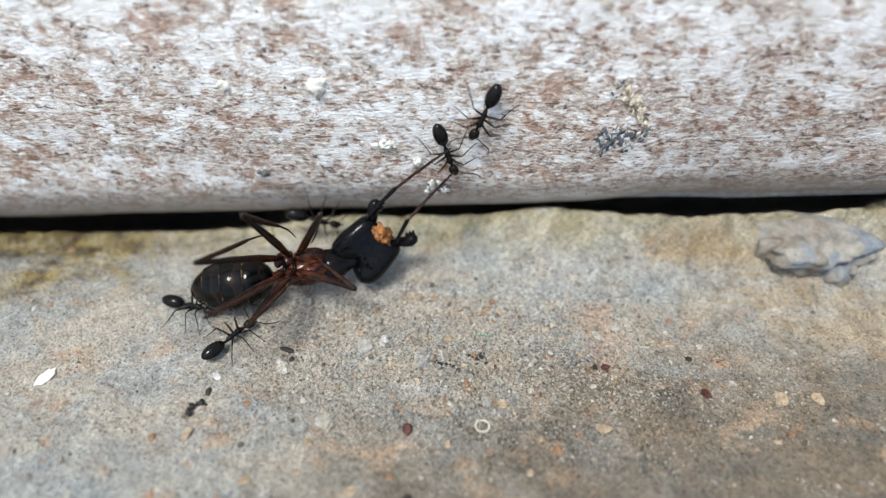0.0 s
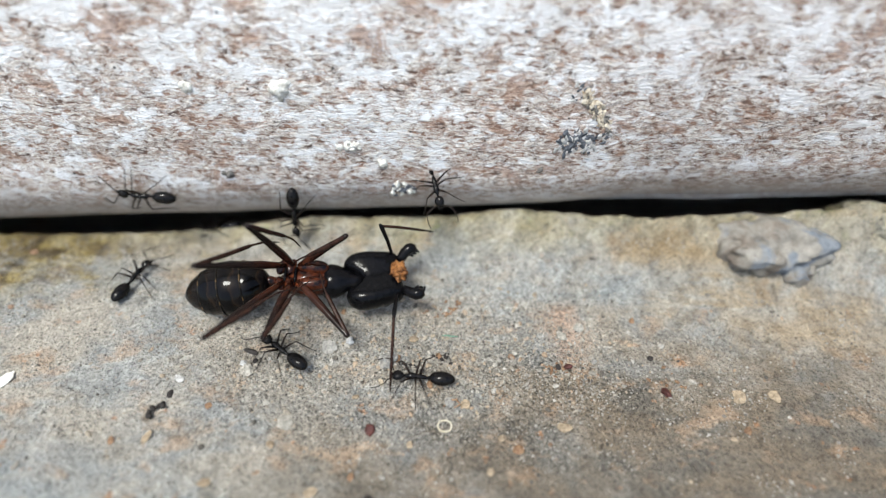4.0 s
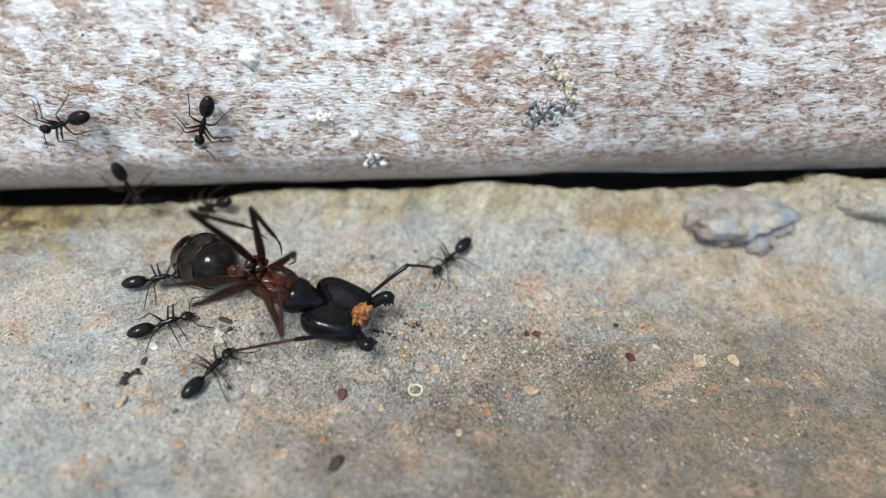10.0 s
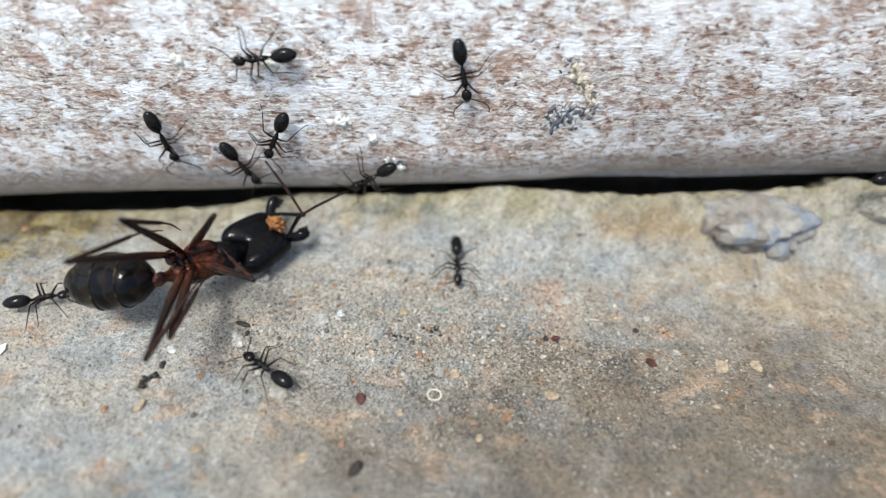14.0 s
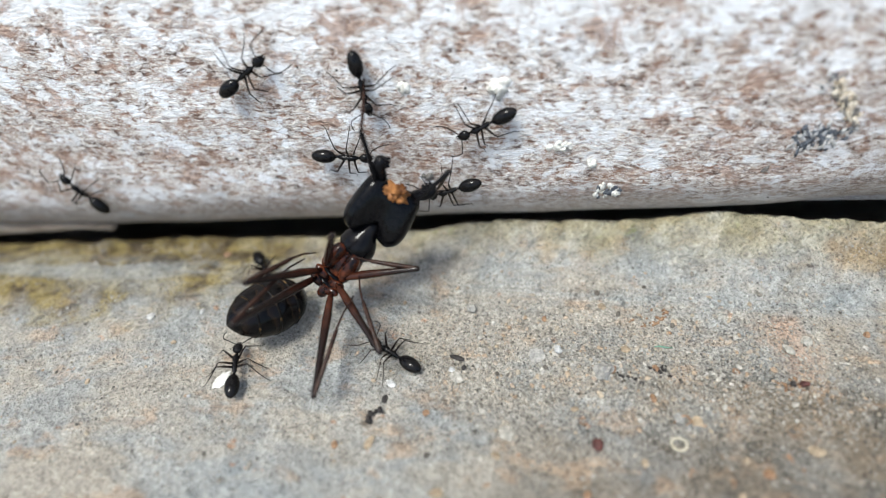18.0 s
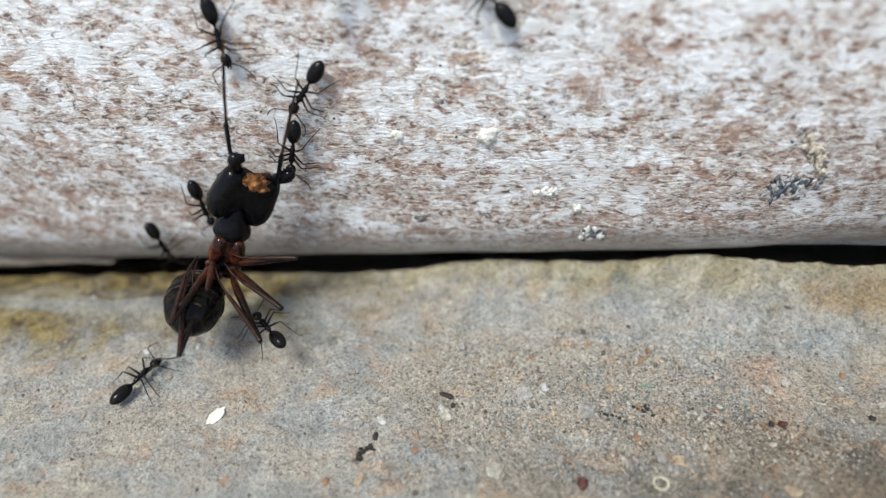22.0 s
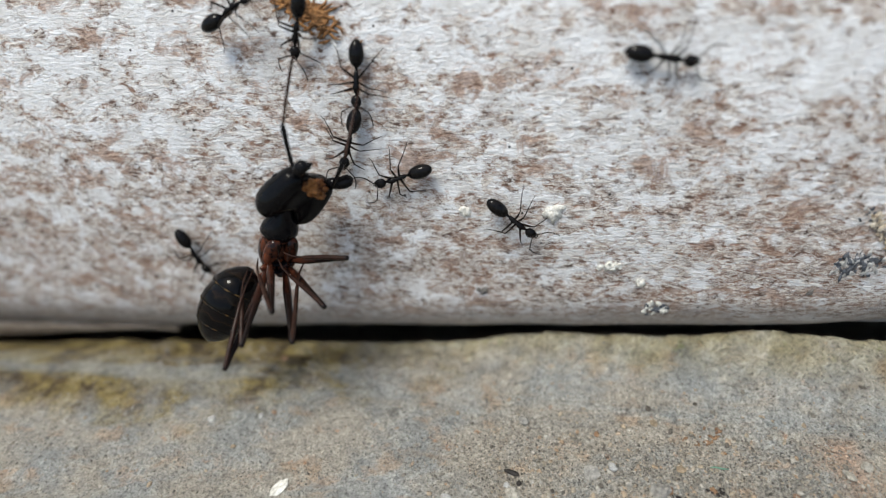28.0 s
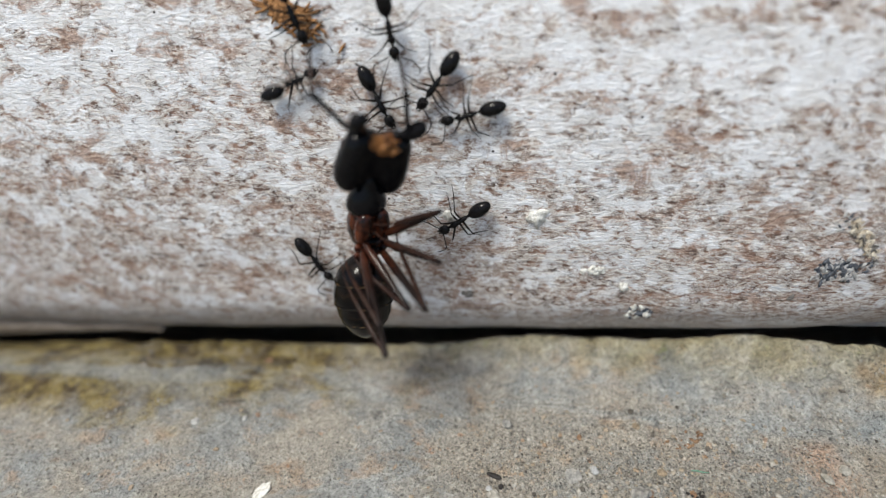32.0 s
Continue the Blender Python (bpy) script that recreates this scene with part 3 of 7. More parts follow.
    bmesh.ops.smooth_vert(bm, verts=bm.verts, factor=0.5, use_axis_x=True, use_axis_y=True, use_axis_z=True)
    return bm


def mouth_parts():
    """A ragged amber mass of palps and labium."""
    bm = bmesh.new()
    ret = bmesh.ops.create_icosphere(bm, subdivisions=4, radius=1)
    for v in ret["verts"]:
        k = 1 + 0.75 * noise.noise(v.co * 2.1 + Vector((3, 8, 1))) + 0.22 * noise.noise(v.co * 4.0)
        v.co = Vector((2.16 + 0.42 * v.co.x * k, 0.54 * v.co.y * k, 0.50 + 0.30 * v.co.z * k))
    r = random.Random(8)
    for _ in range(5):
        y = r.uniform(-0.45, 0.45)
        base = Vector((2.1 + r.uniform(-0.2, 0.3), y, 0.72))
        way = Vector((r.uniform(0.1, 0.5), y * 0.6 + r.uniform(-0.2, 0.2), r.uniform(0.05, 0.25)))
        tube(bm, [base, base + way * 0.5, base + way], [0.15, 0.13, 0.07], 8)
    return bm


def big_ant():
    """The dead carpenter ant on its back: x towards the head, underside towards +z."""
    ant = new("carpenter_ant")
    tagged(ant, "large dead carpenter ant on its back, black and dark red", "ant")
    bm = spun(bmesh.new(), [(-1.15, 0.12, 0.12, -0.35), (-1.0, 0.22, 0.32, -0.35), (-0.78, 0.25, 0.38, -0.34), (-0.6, 0.2, 0.24, -0.3), (-0.4, 0.24, 0.28, -0.3), (-0.1, 0.45, 0.5, -0.3), (0.4, 0.62, 0.70, -0.25),
                            (0.9, 0.66, 0.75, -0.2), (1.3, 0.60, 0.64, -0.17), (1.6, 0.62, 0.62, -0.14), (1.8, 0.5, 0.5, -0.1)], 18)
    part("thorax", bm, RED, ant, "dark red thorax")
    bm = spun(bmesh.new(), [(1.45, 0.5, 0.5, -0.14), (1.52, 0.72, 0.66, -0.12), (1.7, 0.80, 0.72, -0.1), (2.0, 0.76, 0.68, -0.06), (2.3, 0.62, 0.54, -0.02), (2.55, 0.44, 0.4, 0.02), (2.8, 0.32, 0.3, 0.04), (3.1, 0.26, 0.26, 0.05)], 18)
    part("collar", bm, BLACK, ant, "black front of the thorax")
    for bx, sx in ((-0.3, 0.8), (0.08, 0.85), (1.0, 1.5)):
        for sy in (-1, 1):
            big = bx > 0.9
            bm = ovoid(bmesh.new(), -0.46 * sx, 0.45 * sx, (0.215 if big else 0.26) * sx, 0.22 * sx, 0, 0.45, 16, 13, 2.5 if big else 2.0)
            c = part("coxa", bm, RED, ant, "glossy red hip joint")
            c.matrix_basis = pose(bx * MM, sy * 0.40 * MM, (0.42 if big else 0.36) * MM, 0, 4 if big else -10, sy * (174 if big else 70))
    for bx in (-0.12, 0.3):
        bm = ovoid(bmesh.new(), -0.09, 0.09, 0.5, 0.3, 0, 0.5, 14, 7)
        ridge = part("thorax_ridge", bm, MATTE, ant, "dark seam between thorax plates")
        ridge.location = (bx * MM, 0, 0.28 * MM)
    # head with its mouthparts
    head = part("head", big_head(), MATTE, ant, "broad heart-shaped black head")
    part("mouth", mouth_parts(), AMBER, head, "orange-brown crumbly mouth")
    for sy in (-1, 1):
        bm = bmesh.new()
        tube(bm, [(-0.1, 0, 0), (0.2, sy * 0.06, 0.03), (0.55, sy * 0.14, 0.08), (0.9, sy * 0.14, 0.1), (1.18, sy * 0.03, 0.1), (1.36, -sy * 0.1, 0.1)], [0.30, 0.34, 0.36, 0.40, 0.36, 0.20], 12)
        for k in range(3):
            tube(bm, [(0.72 + 0.24 * k, -sy * (0.10 + 0.03 * k), 0.1), (0.82 + 0.24 * k, -sy * (0.46 + 0.02 * k), 0.1)], [0.18, 0.06], 7)
        jaw = part("mandible", bm, BLACK, head, "open toothed black mandible")
        jaw.matrix_basis = pose(2.38 * MM, sy * 0.86 * MM, 0.12 * MM, 0, -15, sy * 30) @ Matrix.Scale(0.80, 4)
        bm = ovoid(bmesh.new(), -0.28, 0.28, 0.2, 0.12, 0, 0.5, 10, 7)
        eye = part("eye", bm, BLACK, head)
        eye.location = (1.3 * MM, sy * 1.22 * MM, -0.42 * MM)
    # gaster: segments with pale edges
    bm = spun(bmesh.new(), [(0.0, 0.15, 0.15, 0), (-0.25, 0.6, 0.55, 0), (-0.7, 1.05, 0.95, 0), (-1.25, 1.32, 1.18, 0), (-1.3, 1.29, 1.15, 0), (-1.9, 1.42, 1.26, 0), (-2.35, 1.42, 1.25, 0),
                            (-2.40, 1.38, 1.22, 0), (-3.0, 1.28, 1.14, 0), (-3.35, 1.14, 1.0, 0), (-3.40, 1.10, 0.97, 0), (-3.9, 0.78, 0.7, 0), (-4.2, 0.45, 0.4, 0), (-4.4, 0.12, 0.12, 0)], 24)
    bmesh.ops.scale(bm, vec=(0.84, 0.845, 0.87), verts=bm.verts)
    gaster = part("gaster", bm, GASTER, ant, "glossy black gaster with golden bands")
    gaster.location = (-0.98 * MM, 0, -0.3 * MM)
    for x, wy, hz in ((-1.26, 1.325, 1.185), (-2.37, 1.425, 1.26), (-3.37, 1.135, 1.0)):
        bm = spun(bmesh.new(), [(x + 0.05, wy - 0.07, hz - 0.07, 0), (x + 0.035, wy + 0.004, hz + 0.004, 0), (x - 0.03, wy, hz, 0), (x - 0.06, wy - 0.07, hz - 0.07, 0)], 40)
        bmesh.ops.scale(bm, vec=(0.84, 0.845, 0.87), verts=bm.verts)
        part("band", bm, GOLD, gaster, "golden hair fringe on a segment's edge")
    head.location = (2.95 * MM, 0, 0)
    for o in [head, *head.children]:
        o.data.transform(Matrix.Diagonal((0.82, 0.84, 0.88, 1)))
        if o is not head:
            o.location = (o.location.x * 0.82, o.location.y * 0.86, o.location.z * 0.88)
    # legs: a stout thigh along +x of each piece, with the thin shin folded back beside it
    for bx, ln in ((0.5, 3.3), (0.15, 3.7), (-0.2, 4.5)):
        for sy in (1, -1):
            bm = tube(bmesh.new(), [(-0.1, 0, 0), (0.1 * ln, 0, 0.02), (0.3 * ln, 0, 0.04), (0.6 * ln, 0, 0.03), (0.85 * ln, 0, 0), (0.97 * ln, 0, 0), (ln, 0, 0)],
                      [0.095, 0.14, 0.178, 0.145, 0.112, 0.115, 0.09], 12)
            leg = part("leg", bm, LEG, ant, "dark red leg drawn up stiffly, folded at the knee")
            leg.location = (bx * MM, sy * 0.45 * MM, 0.5 * MM)
            k = 0.82 * ln
            bm = tube(bmesh.new(), [(0.02, 0, 0), (0.15, 0, 0.01), (0.4 * k, 0, 0.05), (0.7 * k, 0, 0.03), (0.74 * k, 0, 0.02), (0.9 * k, 0.05, 0.03), (k, 0.12, 0.10), (1.12 * k, 0.2, 0.2)],
                      [0.07, 0.09, 0.10, 0.08, 0.045, 0.04, 0.035, 0.02], 8)
            shin = part("shin", bm, SHIN, leg)
            shin.matrix_basis = pose(ln * MM, 0, 0, 0, -166, sy * 11)
    for sy in (1, -1):
        bm = tube(bmesh.new(), [(0, 0, 0), (0.15, 0, 0), (1.1, 0, 0.05), (2.05, 0, 0.02), (2.2, 0, 0)], [0.06, 0.075, 0.085, 0.10, 0.06], 8)
        feeler = part("antenna", bm, BLACK, ant)
        feeler.location = (4.6 * MM, sy * 0.85 * MM, 0.25 * MM)
        bm = tube(bmesh.new(), [(0, 0, 0), (0.2, 0, 0), (1.0, 0, 0.04), (2.0, 0, 0.03), (2.9, 0, 0)], [0.05, 0.06, 0.065, 0.06, 0.035], 7)
        tip = part("antenna_tip", bm, SHIN, feeler)
        tip.location = (2.12 * MM, 0, 0)
    return ant


def mm(x, y, z, rx=0, ry=0, rz=0):
    """pose() from millimetres."""
    return pose(x * MM, y * MM, z * MM, rx, ry, rz)


CARPENTER = big_ant()
HERD = [small_ant()]
HERD += [copy_thing(HERD[0], mm(0, 0, 0)) for _ in range(27)]


# ---- grit, chips and crusts ----
def stone_mat(name, dark, light, rough=0.7, scale=5.0):
    m, nt, b = mat(name, rough, spec=0.3)
    v = coords(nt)
    c = ramp(nt, noise_tex(nt, v, scale, 4, 0.65), [(0.35, dark), (0.65, light)])
    nt.links.new(c, b.inputs["Base Color"])
    bump(nt, b, noise_tex(nt, v, scale * 2, 4, 0.7), 0.00006, 0.8)
    return m


WHITE_CHIP = stone_mat("white_chip", (0.28, 0.275, 0.265), (0.50, 0.495, 0.48), 0.7)
LIME = stone_mat("lime", (0.46, 0.44, 0.39), (0.84, 0.825, 0.77), 0.8, 7.0)
GREY_CHIP = stone_mat("grey_chip", (0.15, 0.145, 0.135), (0.34, 0.325, 0.295))
PALE_CHIP = stone_mat("pale_chip", (0.21, 0.197, 0.168), (0.42, 0.395, 0.345))
TAN_CHIP = stone_mat("tan_chip", (0.17, 0.13, 0.088), (0.38, 0.30, 0.205))
RUST_CHIP = stone_mat("rust_chip", (0.12, 0.066, 0.038), (0.29, 0.18, 0.105))
DARK_RED = stone_mat("dark_red_husk", (0.03, 0.009, 0.008), (0.085, 0.026, 0.02), 0.5)
DARK_CHIP = stone_mat("dark_chip", (0.012, 0.010, 0.009), (0.04, 0.033, 0.03), 0.6)
CREAM = stone_mat("cream_ring", (0.38, 0.34, 0.24), (0.56, 0.51, 0.40), 0.6)
GREEN = stone_mat("green_thread", (0.10, 0.19, 0.135), (0.17, 0.285, 0.21), 0.6)


def blotched_stone():
    """Rough grey-tan stone with blue-grey smudges and brown pits."""
    m, nt, b = mat("blue_grey_stone", 0.9, spec=0.2)
    v = coords(nt)
    grain = noise_tex(nt, v, 2.6, 5, 0.65, 0.4)
    c = ramp(nt, noise_tex(nt, v, 0.7, 4, 0.6, 0.5), [(0.36, (0.150, 0.126, 0.105)), (0.46, (0.200, 0.184, 0.160)), (0.62, (0.245, 0.230, 0.205))])
    c = mix(nt, c, (0.145, 0.170, 0.205), ramp(nt, noise_tex(nt, v, 0.5, 4, 0.6, 0.6), [(0.50, 0.0), (0.58, 0.75)]))
    c = mix(nt, c, ramp(nt, grain, [(0.32, 0.65), (0.5, 1.0), (0.68, 1.25)]), 0.7, "MULTIPLY")
    nt.links.new(c, b.inputs["Base Color"])
    bump(nt, b, grain, 0.00012, 0.6)
    return m


BLUE_STONE = blotched_stone()
CREAM_CRUST = stone_mat("cream_crust", (0.26, 0.20, 0.14), (0.66, 0.60, 0.49), 0.85)
LICHEN = stone_mat("dark_lichen", (0.035, 0.04, 0.05), (0.13, 0.14, 0.16), 0.8)
KNOT = stone_mat("grey_knot", (0.10, 0.09, 0.08), (0.24, 0.225, 0.21), 0.85)
FIBRE = stone_mat("brown_fibre", (0.11, 0.05, 0.02), (0.42, 0.215, 0.085), 0.85)


def lump(bm, at, size, seed, sub=1, wild=0.28, on_wall=False):
    """One uneven pebble shape added to bm."""
    ret = bmesh.ops.create_icosphere(bm, subdivisions=sub, radius=1)
    r = random.Random(seed)
    o = Vector((r.random() * 50, r.random() * 50, r.random() * 50))
    a, b, c = r.random() * 0.5, r.random() * 0.5, r.random() * 6.3
    turn = Euler((a, c, b) if on_wall else (a, b, c)).to_matrix()
    for v in ret["verts"]:
        k = 1 + wild * noise.noise(v.co * 1.3 + o) + wild * 0.6 * noise.noise(v.co * 3 + o)
        v.co = turn @ Vector((v.co.x * size[0] * k, v.co.y * size[1] * k, v.co.z * size[2] * k)) + Vector(at)
    return bm


def grit(name, label, category, x, y, size, material, seed, sub=2, wild=0.3, flat=True):
    bm = lump(bmesh.new(), (0, 0, 0), [s * (0.36 if material in (GREY_CHIP, DARK_RED, DARK_CHIP) else 0.31) for s in size], seed, sub, wild)
    ob = part(name, bm, material)
    if flat:
        ob.data.polygons.foreach_set("use_smooth", [False] * len(ob.data.polygons))
    ob.location = (x * MM, y * MM, (ground_top(x, y) + size[2] * 0.18) * MM)
    return tagged(ob, label, category)


def loose_grit():
    grit("pebble", "knobbly grey stone crumb on the concrete", "pebble", 4.6, -7.0, (1.0, 1.1, 0.7), GREY_CHIP, 1, 3, 0.5)
    grit("stone_chip", "pale grey flat stone chip on the concrete", "stone chip", 2.0, -6.42, (1.1, 0.9, 0.22), GREY_CHIP, 2, 2, 0.5)
    grit("stone_chip", "bright white angular stone chip", "stone chip", 2.85, -6.12, (0.65, 0.6, 0.4), WHITE_CHIP, 3, 2, 0.5)
    grit("paint_flake", "small white paint flake lying flat", "paint flake", -3.74, -8.12, (0.75, 0.5, 0.2), WHITE_CHIP, 4)
    grit("paint_flake", "small pale oval flake", "paint flake", -1.39, -7.34, (0.5, 0.4, 0.2), WHITE_CHIP, 5)
    grit("paint_flake", "large bright white paint flake lying on concrete", "paint flake", -10.75, -8.4, (1.5, 1.0, 0.2), LIME, 6, 2, 0.4)
    grit("paint_flake", "pale bluish white flake by the joint", "paint flake", -15.2, -5.5, (0.9, 0.6, 0.2), WHITE_CHIP, 7)
    grit("paint_flake", "small white speck of paint", "paint flake", -12.9, -5.1, (0.5, 0.35, 0.2), WHITE_CHIP, 8)
    grit("paint_flake", "small white speck of paint", "paint flake", -11.8, -9.2, (0.35, 0.3, 0.2), WHITE_CHIP, 9)
    grit("stone_chip", "grey angular stone chip on concrete", "stone chip", -1.15, -7.65, (0.95, 0.8, 0.3), PALE_CHIP, 12, 2, 0.6)
    grit("stone_chip", "dark grey stone chip on concrete", "stone chip", -3.88, -8.8, (0.55, 0.34, 0.2), DARK_CHIP, 13)
    grit("stone_chip", "tan flat stone chip on concrete", "stone chip", 0.92, -9.72, (1.35, 1.1, 0.3), PALE_CHIP, 14, 2, 0.6)
    grit("pebble", "small grey pebble near the joint", "pebble", -0.79, -4.21, (0.7, 0.7, 0.5), GREY_CHIP, 15, 2, 0.5)
    grit("pebble", "brown hollow-looking pebble on concrete", "pebble", 7.78, -8.85, (0.75, 0.7, 0.4), TAN_CHIP, 16, 2, 0.5)
    grit("husk", "dark red flat seed husk on the concrete", "husk", 4.12, -10.0, (0.75, 0.6, 0.25), DARK_RED, 17, 2, 0.18, False)
    grit("husk", "dark red-brown crumb on concrete", "husk", 12.15, -6.95, (0.55, 0.36, 0.3), DARK_RED, 18)
    grit("husk", "round dark brown crumb on concrete", "husk", 11.72, -6.98, (0.34, 0.34, 0.3), DARK_CHIP, 19)
    grit("husk", "dark oval seed husk on concrete", "husk", 4.23, -12.7, (0.95, 0.6, 0.4), DARK_CHIP, 20, 2, 0.15, False)
    grit("crumb", "tiny black crumb on concrete", "crumb", 15.78, -6.35, (0.4, 0.35, 0.3), DARK_CHIP, 23)
    grit("crumb", "tiny black crumb on concrete", "crumb", -0.92, -7.2, (0.36, 0.3, 0.25), DARK_CHIP, 24)
    grit("crumb", "small brown crumb among sand", "crumb", 4.94, -6.9, (0.6, 0.5, 0.35), RUST_CHIP, 25)
    grit("crumb", "orange-red crumb on the concrete", "crumb", 2.35, -4.5, (0.5, 0.4, 0.25), RUST_CHIP, 26)
    grit("crumb", "orange-red crumb on the concrete", "crumb", 6.7, -6.65, (0.6, 0.4, 0.25), RUST_CHIP, 27)
    grit("crumb", "rusty orange crumb on concrete", "crumb", 11.63, -9.67, (0.95, 0.75, 0.35), TAN_CHIP, 28)
    grit("crumb", "rusty orange crumb on concrete", "crumb", 9.78, -10.59, (0.7, 0.7, 0.35), RUST_CHIP, 29)
    grit("crumb", "rusty orange crumb on concrete", "crumb", 6.37, -8.0, (0.6, 0.4, 0.3), RUST_CHIP, 30)
    grit("crumb", "rusty red chip beside the joint", "crumb", -13.3, -1.3, (0.7, 0.5, 0.3), RUST_CHIP, 31)
    for i, (x, y) in enumerate(((5.69, -10.55), (3.63, -11.78), (8.7, -11.49), (-5.47, -10.71), (9.2, -10.2), (-2.2, -9.3), (3.4, -8.6))):
        grit("pebble", "small tan pebble sunk in the concrete", "pebble", x, y, (0.5, 0.42, 0.2), RUST_CHIP if i % 2 else TAN_CHIP, 40 + i)
    grit("pebble", "flat tan stone worn level with the concrete", "pebble", -1.56, -12.17, (0.9, 0.72, 0.22), TAN_CHIP, 100, 2, 0.45)
    grit("pebble", "flat tan stone worn level with the concrete", "pebble", -4.2, -10.56, (0.8, 0.64, 0.22), TAN_CHIP, 101, 2, 0.45)
    grit("pebble", "flat tan stone worn level with the concrete", "pebble", 0.5, -10.69, (0.6, 0.48, 0.22), TAN_CHIP, 102, 2, 0.45)
    grit("pebble", "flat tan stone worn level with the concrete", "pebble", 2.28, -12.4, (0.8, 0.64, 0.22), TAN_CHIP, 103, 2, 0.45)
    grit("pebble", "flat tan stone worn level with the concrete", "pebble", 18.97, -8.09, (1, 0.8, 0.22), TAN_CHIP, 104, 2, 0.45)
    grit("pebble", "flat tan stone worn level with the concrete", "pebble", 20.47, -8.02, (0.8, 0.64, 0.22), TAN_CHIP, 105, 2, 0.45)
    grit("crumb", "rust-coloured crumb set in the concrete", "crumb", 18.88, -9.53, (0.7, 0.56, 0.22), RUST_CHIP, 106, 2, 0.45)
    grit("husk", "dark red-brown crumb on the sand", "husk", 16.05, -7.97, (0.7, 0.56, 0.3), DARK_RED, 107, 2, 0.45)
    grit("stone_chip", "small grey stone chip on concrete", "stone chip", 7.17, -8.75, (0.7, 0.56, 0.3), GREY_CHIP, 108, 2, 0.45)
    grit("pebble", "pale angular pebble in the peach-coloured stain", "pebble", 12.88, -4.95, (0.75, 0.75, 0.35), PALE_CHIP, 109, 2, 0.45)
    grit("pebble", "pale flat pebble in the peach-coloured stain", "pebble", 12.04, -5.38, (1.0, 0.7, 0.3), PALE_CHIP, 110, 2, 0.45)
    grit("stone_chip", "small grey stone chip on concrete", "stone chip", 13.32, -6.58, (0.4, 0.32, 0.3), GREY_CHIP, 111, 2, 0.45)
    grit("crumb", "rust-coloured crumb set in the concrete", "crumb", 15.35, -4.48, (0.5, 0.4, 0.22), RUST_CHIP, 112, 2, 0.45)
    grit("pebble", "flat tan stone worn level with the concrete", "pebble", 5.59, -5.85, (0.8, 0.64, 0.22), TAN_CHIP, 113, 2, 0.45)
    grit("pebble", "flat tan stone worn level with the concrete", "pebble", 4.86, -3.7, (0.7, 0.56, 0.22), TAN_CHIP, 114, 2, 0.45)
    # the curled dark husk: three small beads in a bent row
    bm = bmesh.new()
    for k, (x, y, s) in enumerate(((0.26, 0.2, 0.12), (0.12, 0.14, 0.09), (-0.05, 0.03, 0.13), (-0.12, -0.14, 0.10), (-0.08, -0.28, 0.13))):
        lump(bm, (x, y, 0), (s, s * 0.9, s * 0.9), 60 + k, 2, 0.5)
    ob = part("husk", bm, DARK_CHIP)
    ob.location = (-4.25 * MM, -9.5 * MM, (ground_top(-4.25, -9.5) + 0.16) * MM)
    tagged(ob, "dry curled black insect remains on the concrete", "husk")
    # a lens-shaped brown husk with a pale back
    bm = ovoid(bmesh.new(), -0.36, 0.30, 0.115, 0.09, 0, 0.62, 12, 9)
    ob = part("husk", bm, DARK_CHIP)
    ob.matrix_basis = pose(-1.2 * MM, -6.75 * MM, (ground_top(-1.2, -6.75) + 0.07) * MM, 0, 4, -14)
    tagged(ob, "slender dark brown seed husk lying on the concrete", "husk")
    # brown crumbs lying together, in three loose heaps
    for k, (x, y, wide, n) in enumerate(((6.85, -4.2, 0.75, 26), (5.3, -7.2, 0.45, 14), (11.6, -7.1, 0.55, 14), (7.0, -6.75, 0.5, 12), (16.4, -7.6, 0.7, 16))):
        r = random.Random(70 + k)
        bm = bmesh.new()
        for i in range(n):
            px, py, s = r.gauss(0, wide * 0.6), r.gauss(0, wide * 0.35), r.uniform(0.035, 0.085)
            lump(bm, (px, py, ground_top(x + px, y + py) - ground_top(x, y) + s * 0.4), (s * 1.5, s, s * 0.8), 900 + 40 * k + i, 1, 0.6)
        ob = part("crumbs", bm, RUST_CHIP if k % 2 == 0 else DARK_CHIP)
        ob.location = (x * MM, y * MM, ground_top(x, y) * MM)
        tagged(ob, "loose heap of tiny brown soil crumbs on the concrete", "crumbs", kind="stuff")
    # a thin cream ring
    bm = bmesh.new()
    rings = []
    for i in range(24):
        a = 2 * math.pi * i / 24
        c = Vector((0.265 * math.cos(a), 0.235 * math.sin(a), 0.02 * math.sin(3 * a)))
        out = Vector((math.cos(a), math.sin(a), 0))
        rings.append([bm.verts.new(c + 0.042 * (math.cos(t) * out + math.sin(t) * Vector((0, 0, 1)))) for t in (math.pi * k / 3 for k in range(6))])
    for i in range(24):
        for k in range(6):
            bm.faces.new((rings[i][k], rings[i][(k + 1) % 6], rings[(i + 1) % 24][(k + 1) % 6], rings[(i + 1) % 24][k]))
    ob = part("ring", bm, CREAM)
    ob.location = (7.0 * MM, -9.74 * MM, (ground_top(7.0, -9.74) + 0.07) * MM)
    tagged(ob, "tiny thin cream-coloured ring on the concrete", "ring")
    # a curl of brown fibre and a green thread
    bm = tube(bmesh.new(), [(-0.3, -0.1, 0), (-0.1, 0.15, 0.05), (0.2, 0.2, 0.08), (0.35, 0.0, 0.05), (0.1, -0.15, 0.02)], [0.03, 0.045, 0.045, 0.045, 0.02], 6)
    ob = part("fibre", bm, RUST_CHIP)
    ob.location = (7.24 * MM, -8.87 * MM, (ground_top(7.24, -8.87) + 0.06) * MM)
    tagged(ob, "curled brown fibre on the sand", "fibre")
